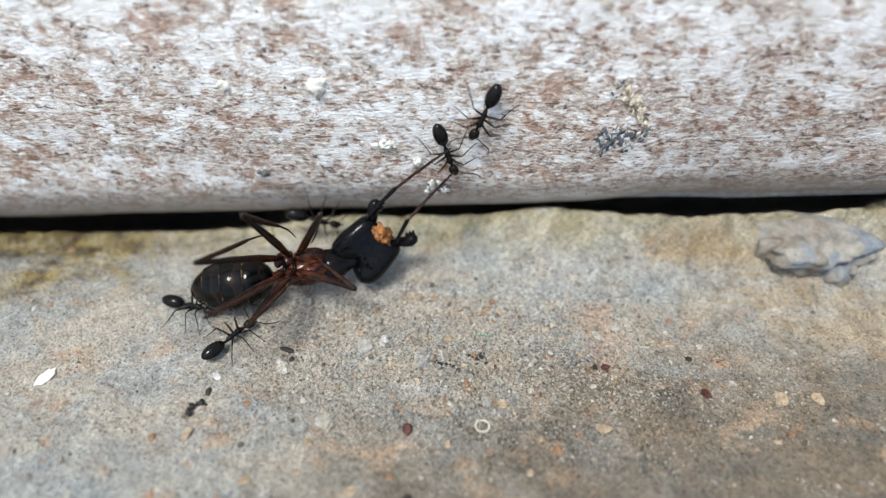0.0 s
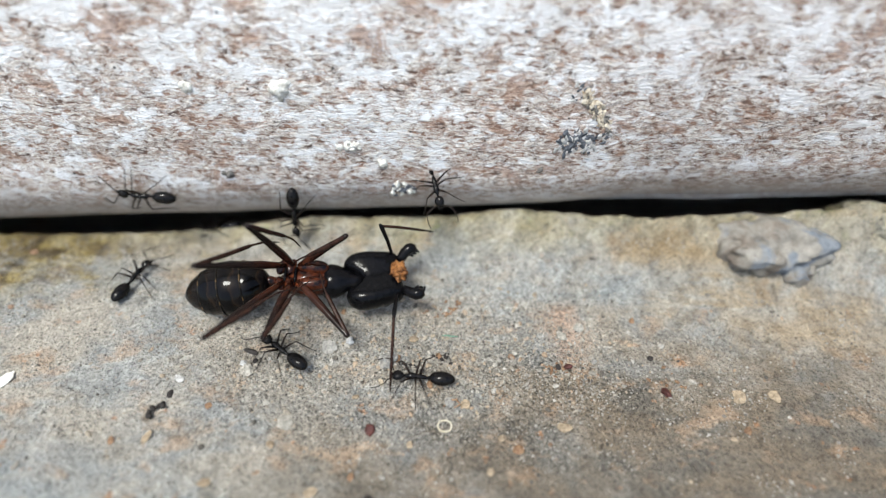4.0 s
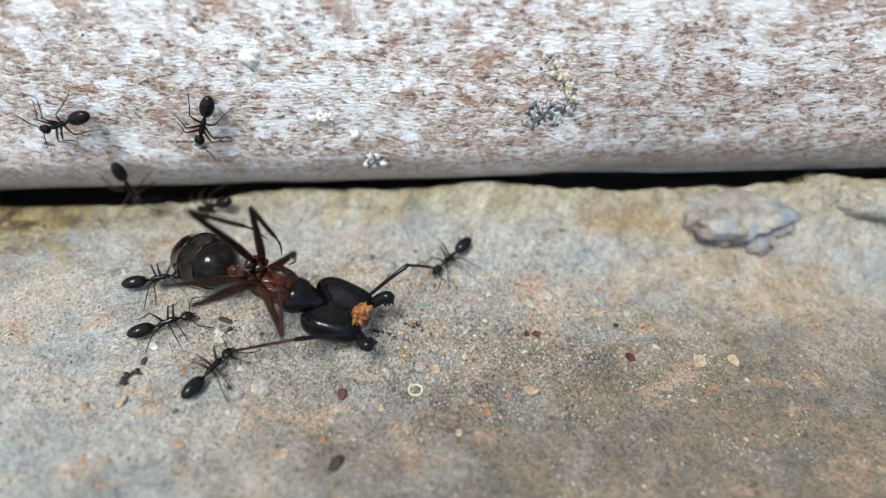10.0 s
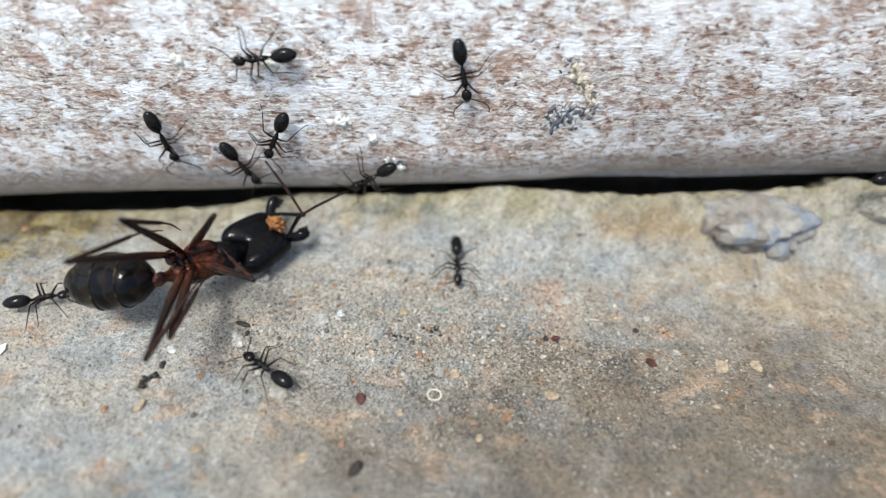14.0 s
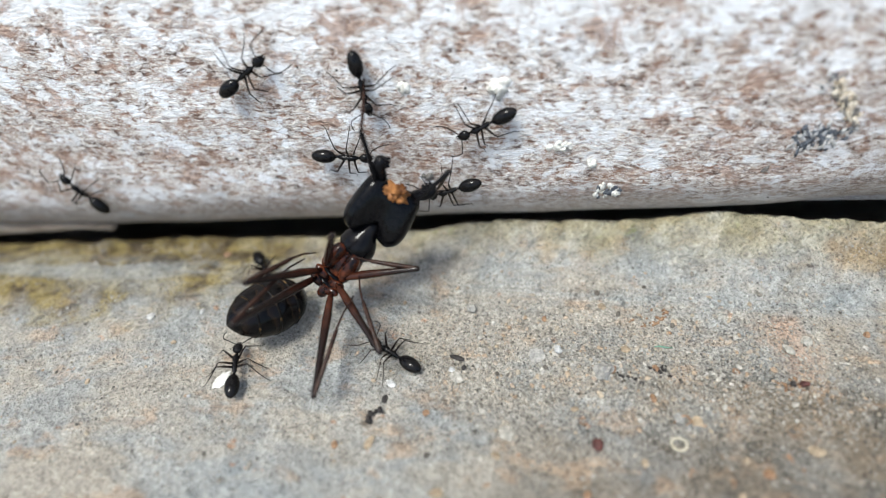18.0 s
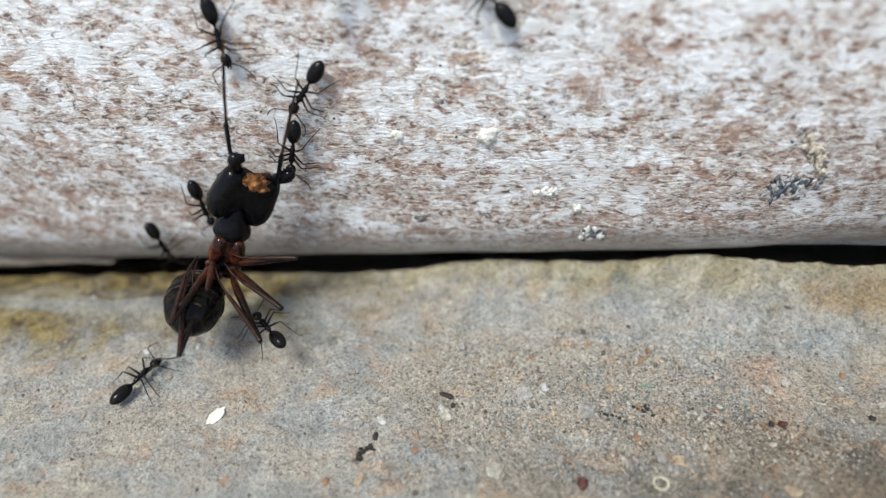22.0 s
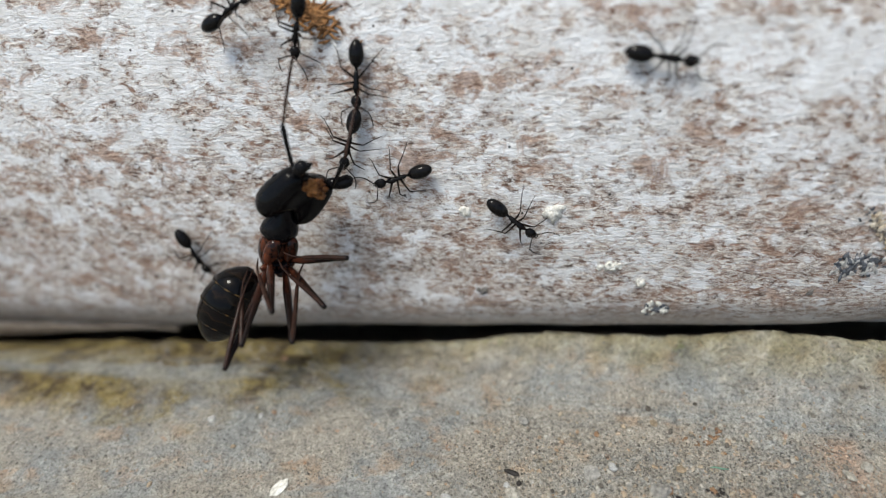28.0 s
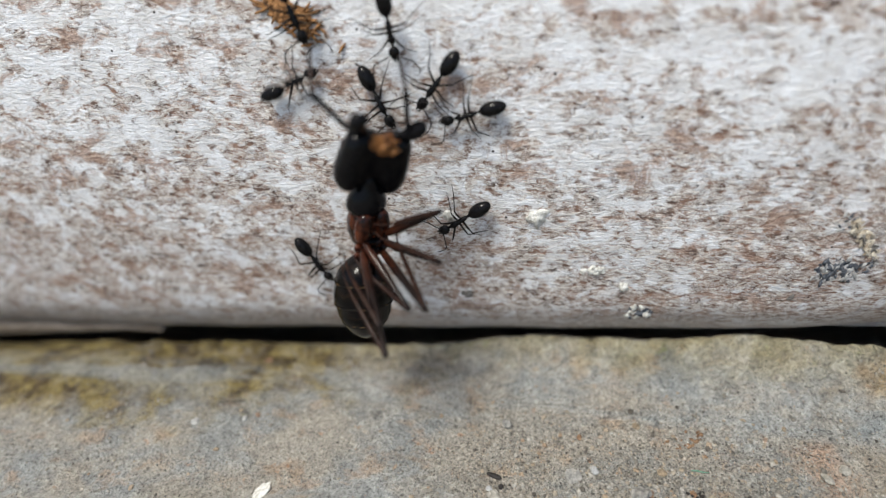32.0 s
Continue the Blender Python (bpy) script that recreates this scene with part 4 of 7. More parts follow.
    bm = tube(bmesh.new(), [(-0.36, 0.0, 0), (-0.15, 0.03, 0.02), (0.12, 0.0, 0.03), (0.36, 0.04, 0.01)], [0.022, 0.04, 0.04, 0.02], 6)
    ob = part("thread", bm, GREEN)
    ob.matrix_basis = pose(7.15 * MM, -5.6 * MM, (ground_top(7.15, -5.6) + 0.04) * MM, 0, 0, -4)
    tagged(ob, "short pale green thread lying on the concrete", "thread")
    bm = lump(bmesh.new(), (0, 0, 0), (2.8, 2.2, 1.3), 77, 5, 0.34)
    for v in bm.verts:
        v.co *= 1 + 0.08 * noise.noise(v.co * 1.1) + 0.05 * noise.noise(v.co * 2.7) + 0.03 * noise.noise(v.co * 6)
    ob = part("stone", bm, BLUE_STONE)
    ob.location = (22.5 * MM, -0.3 * MM, 1.15 * MM)
    for k, (x, y, z, s) in enumerate(((-2.0, -0.6, 0.10, 0.62), (-1.6, -1.1, -0.15, 0.5), (-1.4, 0.2, 0.55, 0.6), (1.0, -1.55, -0.35, 0.6), (1.45, -1.4, -0.3, 0.45))):
        part("knob", lump(bmesh.new(), (x, y, z), (s * 1.15, s, s), 770 + k, 3, 0.5), BLUE_STONE, ob)
    tagged(ob, "rough grey stone with blue smudges bedded in the ledge", "stone")
    bm = lump(bmesh.new(), (0, 0, 0), (2.6, 1.0, 0.9), 78, 4, 0.25)
    ob = part("stone", bm, CONCRETE)
    ob.location = (28.0 * MM, 0.1 * MM, 2.3 * MM)
    tagged(ob, "pale tan stone bedded in the ledge", "stone")


def sand():
    """Loose sand over the concrete, too fine to count."""
    r = random.Random(5)
    verts, faces = [], []
    octa = [(1, 0, 0), (0, 1, 0), (-1, 0, 0), (0, -1, 0), (0, 0, 1), (0, 0, -1)]
    tris = [(0, 1, 4), (1, 2, 4), (2, 3, 4), (3, 0, 4), (1, 0, 5), (2, 1, 5), (3, 2, 5), (0, 3, 5)]
    count = 0
    while count < 24000:
        x, y = r.uniform(-24, 30), r.uniform(-16, 0)
        keep = 0.04 + 0.9 * math.exp(-(max(abs(x - 6) - 5, 0) / 5) ** 2 - ((y + 6.8) / 2.6) ** 2)
        if noise.noise(Vector((x * 0.5, y * 0.7, 5))) * 0.7 + keep < r.random() * 1.1:
            continue
        s = 0.016 + 0.03 * r.random() + 0.06 * r.random() ** 9
        z = ground_top(x, y) + s * 0.25
        turn = Euler((r.uniform(0, 6), r.uniform(0, 6), r.uniform(0, 6))).to_matrix()
        base = len(verts)
        for o in octa:
            p = turn @ Vector([c * s * r.uniform(0.6, 1.25) for c in o])
            verts.append(((x + p.x) * MM, (y + p.y) * MM, (z + p.z * 0.8) * MM))
        faces += [tuple(base + k for k in t) for t in tris]
        count += 1
    me = bpy.data.meshes.new("sand")
    me.from_pydata(verts, [], faces)
    m, nt, b = mat("sand_grains", 0.6)
    geo = nt.nodes.new("ShaderNodeNewGeometry")
    c = ramp(nt, geo.outputs["Random Per Island"], [(0.0, (0.05, 0.043, 0.036)), (0.18, (0.15, 0.138, 0.12)), (0.40, (0.25, 0.238, 0.212)), (0.66, (0.34, 0.322, 0.285)), (0.78, (0.29, 0.235, 0.175)), (0.86, (0.32, 0.305, 0.275)), (1.0, (0.40, 0.385, 0.35))])
    c = mix(nt, c, (0.92, 0.91, 0.89), 1.0, "MULTIPLY")
    nt.links.new(c, b.inputs["Base Color"])
    me.materials.append(m)
    tagged(new("sand", me), "loose fine sand in grey, tan and rust", "sand", kind="stuff")


def fine_gravel():
    """Crumbs of stone bedded in the worn surface, too many to count."""
    r = random.Random(11)
    bm0 = bmesh.new()
    bmesh.ops.create_icosphere(bm0, subdivisions=1, radius=1)
    shape = [v.co.copy() for v in bm0.verts]
    tris = [tuple(v.index for v in f.verts) for f in bm0.faces]
    bm0.free()
    verts, faces, count = [], [], 0
    while count < 2300:
        x, y = r.uniform(-22, 28), r.uniform(-16, -0.5)
        keep = 0.035 + 0.9 * math.exp(-(max(abs(x - 6) - 4, 0) / 5) ** 2 - ((y + 6.2) / 2.4) ** 2)
        if keep < r.random():
            continue
        s = 0.035 + 0.11 * r.random() ** 5
        o = Vector((r.random() * 99, r.random() * 99, 0))
        turn = Euler((r.uniform(-0.5, 0.5), r.uniform(-0.5, 0.5), r.uniform(0, 6))).to_matrix()
        z = ground_top(x, y) + s * 0.12
        sx, sy, sz = r.uniform(0.7, 1.5), r.uniform(0.6, 1.1), r.uniform(0.4, 0.7)
        base = len(verts)
        for c in shape:
            k = s * (1 + 0.5 * noise.noise(c * 1.6 + o))
            p = turn @ Vector((c.x * k * sx, c.y * k * sy, c.z * k * sz))
            verts.append(((x + p.x) * MM, (y + p.y) * MM, (z + p.z) * MM))
        faces += [tuple(base + k for k in t) for t in tris]
        count += 1
    me = bpy.data.meshes.new("gravel")
    me.from_pydata(verts, [], faces)
    m, nt, b = mat("gravel_crumbs", 0.75)
    geo = nt.nodes.new("ShaderNodeNewGeometry")
    c = ramp(nt, geo.outputs["Random Per Island"], [(0.0, (0.06, 0.05, 0.04)), (0.1, (0.15, 0.135, 0.115)), (0.4, (0.29, 0.27, 0.235)), (0.62, (0.36, 0.30, 0.22)), (0.78, (0.34, 0.245, 0.165)), (0.9, (0.35, 0.33, 0.29)), (1.0, (0.44, 0.42, 0.38))])
    c = mix(nt, c, ramp(nt, noise_tex(nt, coords(nt), 8, 4, 0.7), [(0.35, 0.5), (0.6, 1.15)]), 0.8, "MULTIPLY")
    c = mix(nt, c, (0.92, 0.91, 0.89), 1.0, "MULTIPLY")
    nt.links.new(c, b.inputs["Base Color"])
    me.materials.append(m)
    tagged(new("gravel", me), "tiny grey, tan and rust stone crumbs bedded in concrete", "gravel", kind="stuff")


def on_board(ob, x, z, sink=0.0):
    ob.location = (x * MM, (board_face(x, z) + sink) * MM, z * MM)
    return ob


def crust(name, label, x, z, spread, n, size, material, seed, second=None, lean=0.0):
    """A patch of small crumbs stuck to the board's face; the darker crumbs are a part of their own."""
    r = random.Random(seed)
    made = []
    for mt, share in ((material, 1.0), (second, 0.55)):
        if mt is None:
            continue
        bm = bmesh.new()
        for i in range(int(n * share * 1.6)):
            a, d = r.random() * 6.3, r.random() ** 0.6
            px = spread[0] * d * math.cos(a)
            pz = spread[1] * d * math.sin(a) + lean * px
            s = size * r.uniform(0.35, 0.95)
            lump(bm, (px, board_face(x + px, z + pz) - board_face(x, z) + 0.02, pz), (s * 1.7, s * (0.8 if name == "lime_lump" else 0.35), s * 1.3), seed * 50 + i, 2, 0.8, True)
        made.append(tagged(part(name if not made else "crumbs", bm, mt, made[0] if made else None), kind="stuff" if made else ""))
    return tagged(on_board(made[0], x, z), label, name.replace("_", " "), kind="stuff")


def board_crusts():
    crust("lime_lump", "white lime lump stuck to the board", 0.02, 8.46, (0.24, 0.18), 6, 0.27, LIME, 1)
    crust("lime_lump", "small white lime lump on the board", -3.64, 8.36, (0.12, 0.1), 4, 0.18, LIME, 2)
    crust("lime_lump", "cluster of pale lime lumps on the board", 2.57, 5.93, (0.5, 0.22), 6, 0.15, LIME, 3)
    crust("lime_lump", "small pale lime lump on the board", 3.86, 5.2, (0.2, 0.12), 4, 0.14, LIME, 4)
    crust("lichen", "black and white lichen crust near the lower edge", 4.72, 3.75, (0.62, 0.36), 14, 0.11, LIME, 5, LICHEN)
    crust("lichen", "blue-black and white lichen crust on the board", 12.35, 6.6, (1.15, 0.6), 46, 0.145, LICHEN, 6, WHITE_CHIP, 0.2)
    crust("lichen", "dark lichen streak on the board", 11.9, 8.7, (0.4, 0.4), 14, 0.11, LICHEN, 7, WHITE_CHIP)
    crust("lime_crust", "cream peeling crust beside the lichen", 12.75, 8.0, (0.75, 0.34), 46, 0.17, CREAM_CRUST, 8, KNOT, -1.15)
    crust("dark_knot", "small grey knot on the board", -2.85, 4.32, (0.2, 0.14), 8, 0.12, KNOT, 9)
    crust("dark_knot", "small dark speck on the board", 10.8, 5.1, (0.12, 0.08), 5, 0.08, KNOT, 10)
    # fibrous brown patch
    r = random.Random(3)
    bm = bmesh.new()
    for i in range(90):
        px = r.gauss(0, 0.6)
        pz = -0.4 * px + r.gauss(0, 0.27)
        a = r.uniform(-0.9, 0.9)
        ln = r.uniform(0.3, 0.8)
        pts = []
        for k in (-0.5, -0.15, 0.2, 0.5):
            qx, qz = px + ln * k * math.cos(a), pz + ln * k * math.sin(a) + 0.06 * r.uniform(-1, 1)
            pts.append((qx, board_face(-9.6 + qx, 16.1 + qz) - board_face(-9.6, 16.1) - 0.05 - 0.12 * r.random(), qz))
        tube(bm, pts, [0.03, 0.06, 0.06, 0.02], 5)
    for i in range(14):
        px = r.gauss(0, 0.5)
        pz = -0.4 * px + r.gauss(0, 0.2)
        lump(bm, (px, board_face(-9.6 + px, 16.1 + pz) - board_face(-9.6, 16.1), pz), (0.3, 0.16, 0.22), 300 + i, 1, 0.4)
    ob = part("fibre_patch", bm, FIBRE)
    tagged(on_board(ob, -9.6, 16.1), "ragged orange-brown fibrous patch on the white board", "fibre patch", kind="stuff")


loose_grit()
board_crusts()
fine_gravel()
sand()


def stride(ant, rows):
    """Key one small ant along its rows, and its legs and antennae as it goes."""
    spots = [(t, m.translation.copy()) for t, m in rows]
    swings, gone = [(0.0, 0.0)], 0.0
    for (ta, a), (tb, b) in zip(spots, spots[1:]):
        far = (b - a).length
        steps = max(int(far / (0.55 * MM)), 1)
        steps = min(steps, max(int((tb - ta) / 0.1), 1), 24)
        for k in range(1, steps + 1):
            gone += 1.0
            amp = 1.0 if far > 0.3 * MM else 0.25
            swings.append((ta + (tb - ta) * k / steps, amp * (1 if int(gone) % 2 else -1)))
    limbs = [o for o in ant.children if o.name.startswith("leg")]
    for i, leg in enumerate(limbs):
        side = 1 if i % 2 else -1
        beat = side * (1 if (i // 2) % 2 else -1)
        home = leg.location / MM
        walk(leg, [(t, mm(*home, 5 * side * abs(s) * (1 if s * beat > 0 else 0), 0, 13 * s * beat + 4 * math.sin(2.1 * t + i))) for t, s in swings])
    for i, feeler in enumerate(o for o in ant.children if o.name.startswith("antenna")):
        walk(feeler, [(t, mm(0, 0, 0, 0, 3 * math.sin(3.3 * t + i), 7 * math.sin(2.3 * t + 2 * i))) for t in np.arange(0, 32.01, 0.8)])
    walk(ant, rows)


# ---- how everything moves ----
def motions():
    big = [o for o in CARPENTER.children]
    legs = [o for o in big if o.name.startswith('leg')]
    feelers = [o for o in big if o.name.startswith('antenna')]
    head = next(o for o in big if o.name.startswith('head'))
    gaster = next(o for o in big if o.name.startswith('gaster'))
    walk(CARPENTER, [(0, mm(-1.50, -3.85, 1.80, 12, 4, 18)), (1, mm(-0.77, -3.94, 2.19, 12, 16, 3)), (2, mm(-0.56, -4.09, 1.57, 12, 3, 3)), (3, mm(0.16, -3.95, 1.57, 12, 2, 5)), (6, mm(0.06, -4.74, 2.38, 10, 18, -11)), (7, mm(0.27, -4.81, 2.00, 7, 13, -33)), (8, mm(0.43, -5.92, 2.01, 6, 13, -32)), (9, mm(0.35, -6.28, 2.14, 8, 15, -23)), (10, mm(0.32, -6.11, 2.36, 9, 18, -14)), (11, mm(-0.27, -6.33, 2.07, 12, 14, 10)), (12, mm(-1.86, -5.88, 1.87, 12, 9, 21)), (13, mm(-1.40, -6.22, 2.34, 13, 20, 38)), (14, mm(-3.54, -5.60, 2.30, 14, 22, 49)), (15, mm(-6.75, -4.81, 1.91, 13, 10, 21)), (18, mm(-6.57, -4.66, 2.32, 35, -42, 34)), (19, mm(-6.78, -3.74, 3.29, 32, -44, 45)), (20, mm(-8.39, -3.30, 3.46, 49, -62, 51)), (21, mm(-10.00, -2.87, 3.39, 65, -57, 47)), (22, mm(-11.45, -2.97, 3.51, 77, -62, 31)), (23, mm(-12.72, -2.97, 3.88, 88, -71, 35)), (24, mm(-12.63, -3.10, 5.03, 66, -72, 51)), (25, mm(-12.16, -3.11, 5.85, 39, -71, 77)), (28, mm(-11.77, -2.17, 6.87, 118, -68, 15)), (29, mm(-10.61, -2.23, 7.28, 102, -72, 31)), (30, mm(-9.30, -2.62, 6.88, 101, -71, 32)), (31, mm(-8.46, -2.45, 7.65, 113, -73, 20)), (32, mm(-6.65, -2.36, 8.65, 130, -81, 3))])
    walk(head, [(0, mm(2.95, 0.00, 0.00, 29, -33, 27)), (1, mm(2.95, 0.00, 0.00, -2, -12, 19)), (2, mm(2.95, 0.00, 0.00, 2, 0, 17)), (3, mm(2.95, 0.00, 0.00, 2, 0, 13)), (6, mm(2.95, 0.00, 0.00, 1, -15, 2)), (7, mm(2.95, 0.00, 0.00, 1, -10, -1)), (8, mm(2.95, 0.00, 0.00, 1, -10, -3)), (9, mm(2.95, 0.00, 0.00, 2, -14, -16)), (10, mm(2.95, 0.00, 0.00, 1, -15, -1)), (11, mm(2.95, 0.00, 0.00, 3, -12, -8)), (12, mm(2.95, 0.00, 0.00, 1, -6, 6)), (13, mm(2.95, 0.00, 0.00, -2, -19, 11)), (14, mm(2.95, 0.00, 0.00, 1, -26, 3)), (15, mm(2.95, 0.00, 0.00, -1, -6, 26)), (18, mm(2.95, -0.00, -0.00, 24, -4, 5)), (19, mm(2.95, -0.00, -0.00, 24, -27, -13)), (20, mm(2.95, -0.00, -0.00, -3, -19, -4)), (21, mm(2.95, -0.00, 0.00, -11, -29, -14)), (22, mm(2.95, -0.00, -0.00, 11, -3, -9)), (23, mm(2.95, 0.00, -0.00, -6, -10, -18)), (24, mm(2.95, 0.00, 0.00, -18, -17, -9)), (25, mm(2.95, -0.00, 0.00, -14, -24, -9)), (28, mm(2.95, 0.00, -0.00, 2, -16, -20)), (29, mm(2.95, 0.00, -0.00, -13, -14, -1)), (30, mm(2.95, 0.00, -0.00, -15, -7, 11)), (31, mm(2.95, -0.00, 0.00, -12, -8, -2)), (32, mm(2.95, -0.00, 0.00, -14, -11, -8))])
    walk(gaster, [(0, mm(-0.59, -0.04, -0.21, 2, -13, -6)), (1, mm(-0.98, 0.00, -0.30, -2, -23, 19)), (2, mm(-0.66, 0.04, -0.28, 1, -3, 8)), (3, mm(-0.77, 0.03, -0.29, 1, -2, 8)), (6, mm(-0.76, 0.08, -0.13, -3, -35, 20)), (7, mm(-0.66, 0.19, -0.16, -0, -21, 31)), (8, mm(-0.81, 0.02, -0.23, 0, -24, 6)), (9, mm(-0.76, -0.01, -0.17, 1, -31, -4)), (10, mm(-0.98, -0.00, -0.30, 4, -37, -15)), (11, mm(-0.99, 0.00, -0.30, 6, -19, -34)), (12, mm(-0.98, -0.00, -0.30, 5, -19, -42)), (13, mm(-0.98, -0.00, -0.30, 16, -32, -44)), (14, mm(-0.98, -0.00, -0.30, 20, -30, -48)), (15, mm(-0.78, -0.07, -0.21, 4, -24, -18)), (16.5, mm(-1.33, 0.35, -0.58, -8, 19, -16)), (18, mm(-1.87, 0.76, -0.95, -27, 61, -28)), (19, mm(-1.31, 1.32, -1.56, -13, 51, -8)), (20, mm(-1.30, 0.81, -0.63, -12, 77, -17)), (21, mm(-1.35, 0.48, -0.14, -1, 75, 20)), (22, mm(-1.11, 0.69, -0.18, -85, 86, -94)), (23, mm(-1.44, 0.72, -0.79, -64, 74, -63)), (24, mm(-0.91, 0.29, -0.05, -38, 40, -13)), (25, mm(-1.03, -0.33, -0.27, -37, 32, -14)), (28, mm(-0.56, 0.77, -0.52, -36, 13, -28)), (29, mm(-0.62, 0.33, -0.11, -35, 10, -17)), (30, mm(-0.53, -0.43, 0.74, -76, 18, 3)), (31, mm(-0.37, -0.21, 0.28, -37, 20, -8)), (32, mm(-0.42, 0.33, 0.14, -36, 20, -5))])
    walk(legs[0], [(0, mm(0.50, 0.42, 0.55, -169, -70, -10)), (0.33, mm(0.50, 0.42, 0.55, -111, -67, -13)), (0.67, mm(0.50, 0.42, 0.55, -58, -65, -10)), (1, mm(0.50, 0.42, 0.55, -8, -65, -4)), (2, mm(0.50, 0.42, 0.55, -6, -54, -6)), (3, mm(0.50, 0.42, 0.55, -5, -50, 1)), (6, mm(0.50, 0.42, 0.55, -9, -66, -11)), (7, mm(0.50, 0.42, 0.55, -7, -65, 3)), (7.33, mm(0.50, 0.42, 0.55, -49, -60, -13)), (7.67, mm(0.50, 0.42, 0.55, -90, -62, -30)), (8, mm(0.50, 0.42, 0.55, -135, -68, -43)), (8.5, mm(0.50, 0.42, 0.55, -72, -69, -50)), (9, mm(0.50, 0.42, 0.55, -10, -67, -55)), (9.5, mm(0.50, 0.42, 0.55, -76, -73, -46)), (10, mm(0.50, 0.42, 0.55, -153, -71, -26)), (10.5, mm(0.50, 0.42, 0.55, -74, -72, -49)), (11, mm(0.50, 0.42, 0.55, -9, -65, -57)), (12, mm(0.50, 0.42, 0.55, -9, -62, -34)), (13, mm(0.50, 0.42, 0.55, -7, -65, -84)), (13.5, mm(0.50, 0.42, 0.55, -41, -66, -95)), (14, mm(0.50, 0.42, 0.55, -78, -70, -103)), (15, mm(0.50, 0.42, 0.55, 178, -69, 2)), (18, mm(0.50, 0.42, 0.50, -172, -49, -4)), (18.33, mm(0.50, 0.42, 0.50, -102, -50, -25)), (18.67, mm(0.50, 0.42, 0.50, -44, -57, -30)), (19, mm(0.50, 0.42, 0.50, 2, -71, -18)), (19.25, mm(0.50, 0.42, 0.50, -20, -74, -37)), (19.5, mm(0.50, 0.42, 0.50, -43, -79, -54)), (20, mm(0.50, 0.42, 0.50, -164, -86, -10)), (21, mm(0.50, 0.42, 0.50, 49, -76, 135)), (22, mm(0.50, 0.42, 0.50, -136, -120, -5)), (23, mm(0.50, 0.42, 0.50, 73, -56, 131)), (24, mm(0.50, 0.42, 0.50, 32, -43, 148)), (25, mm(0.50, 0.42, 0.50, 29, -49, 156)), (28, mm(0.50, 0.42, 0.50, 123, -69, 77)), (29, mm(0.50, 0.42, 0.50, -108, -124, -29)), (30, mm(0.50, 0.42, 0.50, -137, -116, 9)), (31, mm(0.50, 0.42, 0.50, 42, -55, -172)), (32, mm(0.50, 0.42, 0.50, -133, -110, 10))])
    walk(legs[1], [(0, mm(0.50, -0.42, 0.55, -5, -29, -46)), (1, mm(0.50, -0.42, 0.55, -5, -28, -48)), (2, mm(0.50, -0.42, 0.55, -4, -2, -35)), (3, mm(0.50, -0.42, 0.55, -4, -1, -47)), (6, mm(0.50, -0.42, 0.55, -4, -21, -49)), (7, mm(0.50, -0.42, 0.55, -4, -25, -43)), (8, mm(0.50, -0.42, 0.55, -4, -24, -46)), (9, mm(0.50, -0.42, 0.55, -5, -28, -52)), (10, mm(0.50, -0.42, 0.55, -5, -33, -50)), (11, mm(0.50, -0.42, 0.55, -4, -31, -62)), (12, mm(0.50, -0.42, 0.55, -4, -27, -52)), (13, mm(0.50, -0.42, 0.55, -4, -34, -75)), (14, mm(0.50, -0.42, 0.55, -4, -34, -85)), (15, mm(0.50, -0.42, 0.55, -7, -56, -41)), (18, mm(0.50, -0.42, 0.50, -35, 2, -41)), (19, mm(0.50, -0.42, 0.50, -3, -28, -54)), (20, mm(0.50, -0.42, 0.50, -10, -32, -47)), (21, mm(0.50, -0.42, 0.50, -5, -50, -43)), (22, mm(0.50, -0.42, 0.50, -17, -28, -47)), (23, mm(0.50, -0.42, 0.50, -26, -33, -45)), (24, mm(0.50, -0.42, 0.50, -25, -36, -45)), (25, mm(0.50, -0.42, 0.50, -19, -38, -48)), (28, mm(0.50, -0.42, 0.50, -43, -48, -29)), (29, mm(0.50, -0.42, 0.50, -43, -50, -29)), (30, mm(0.50, -0.42, 0.50, -44, -41, -22)), (31, mm(0.50, -0.42, 0.50, -47, -42, -25)), (32, mm(0.50, -0.42, 0.50, -53, -43, -22))])
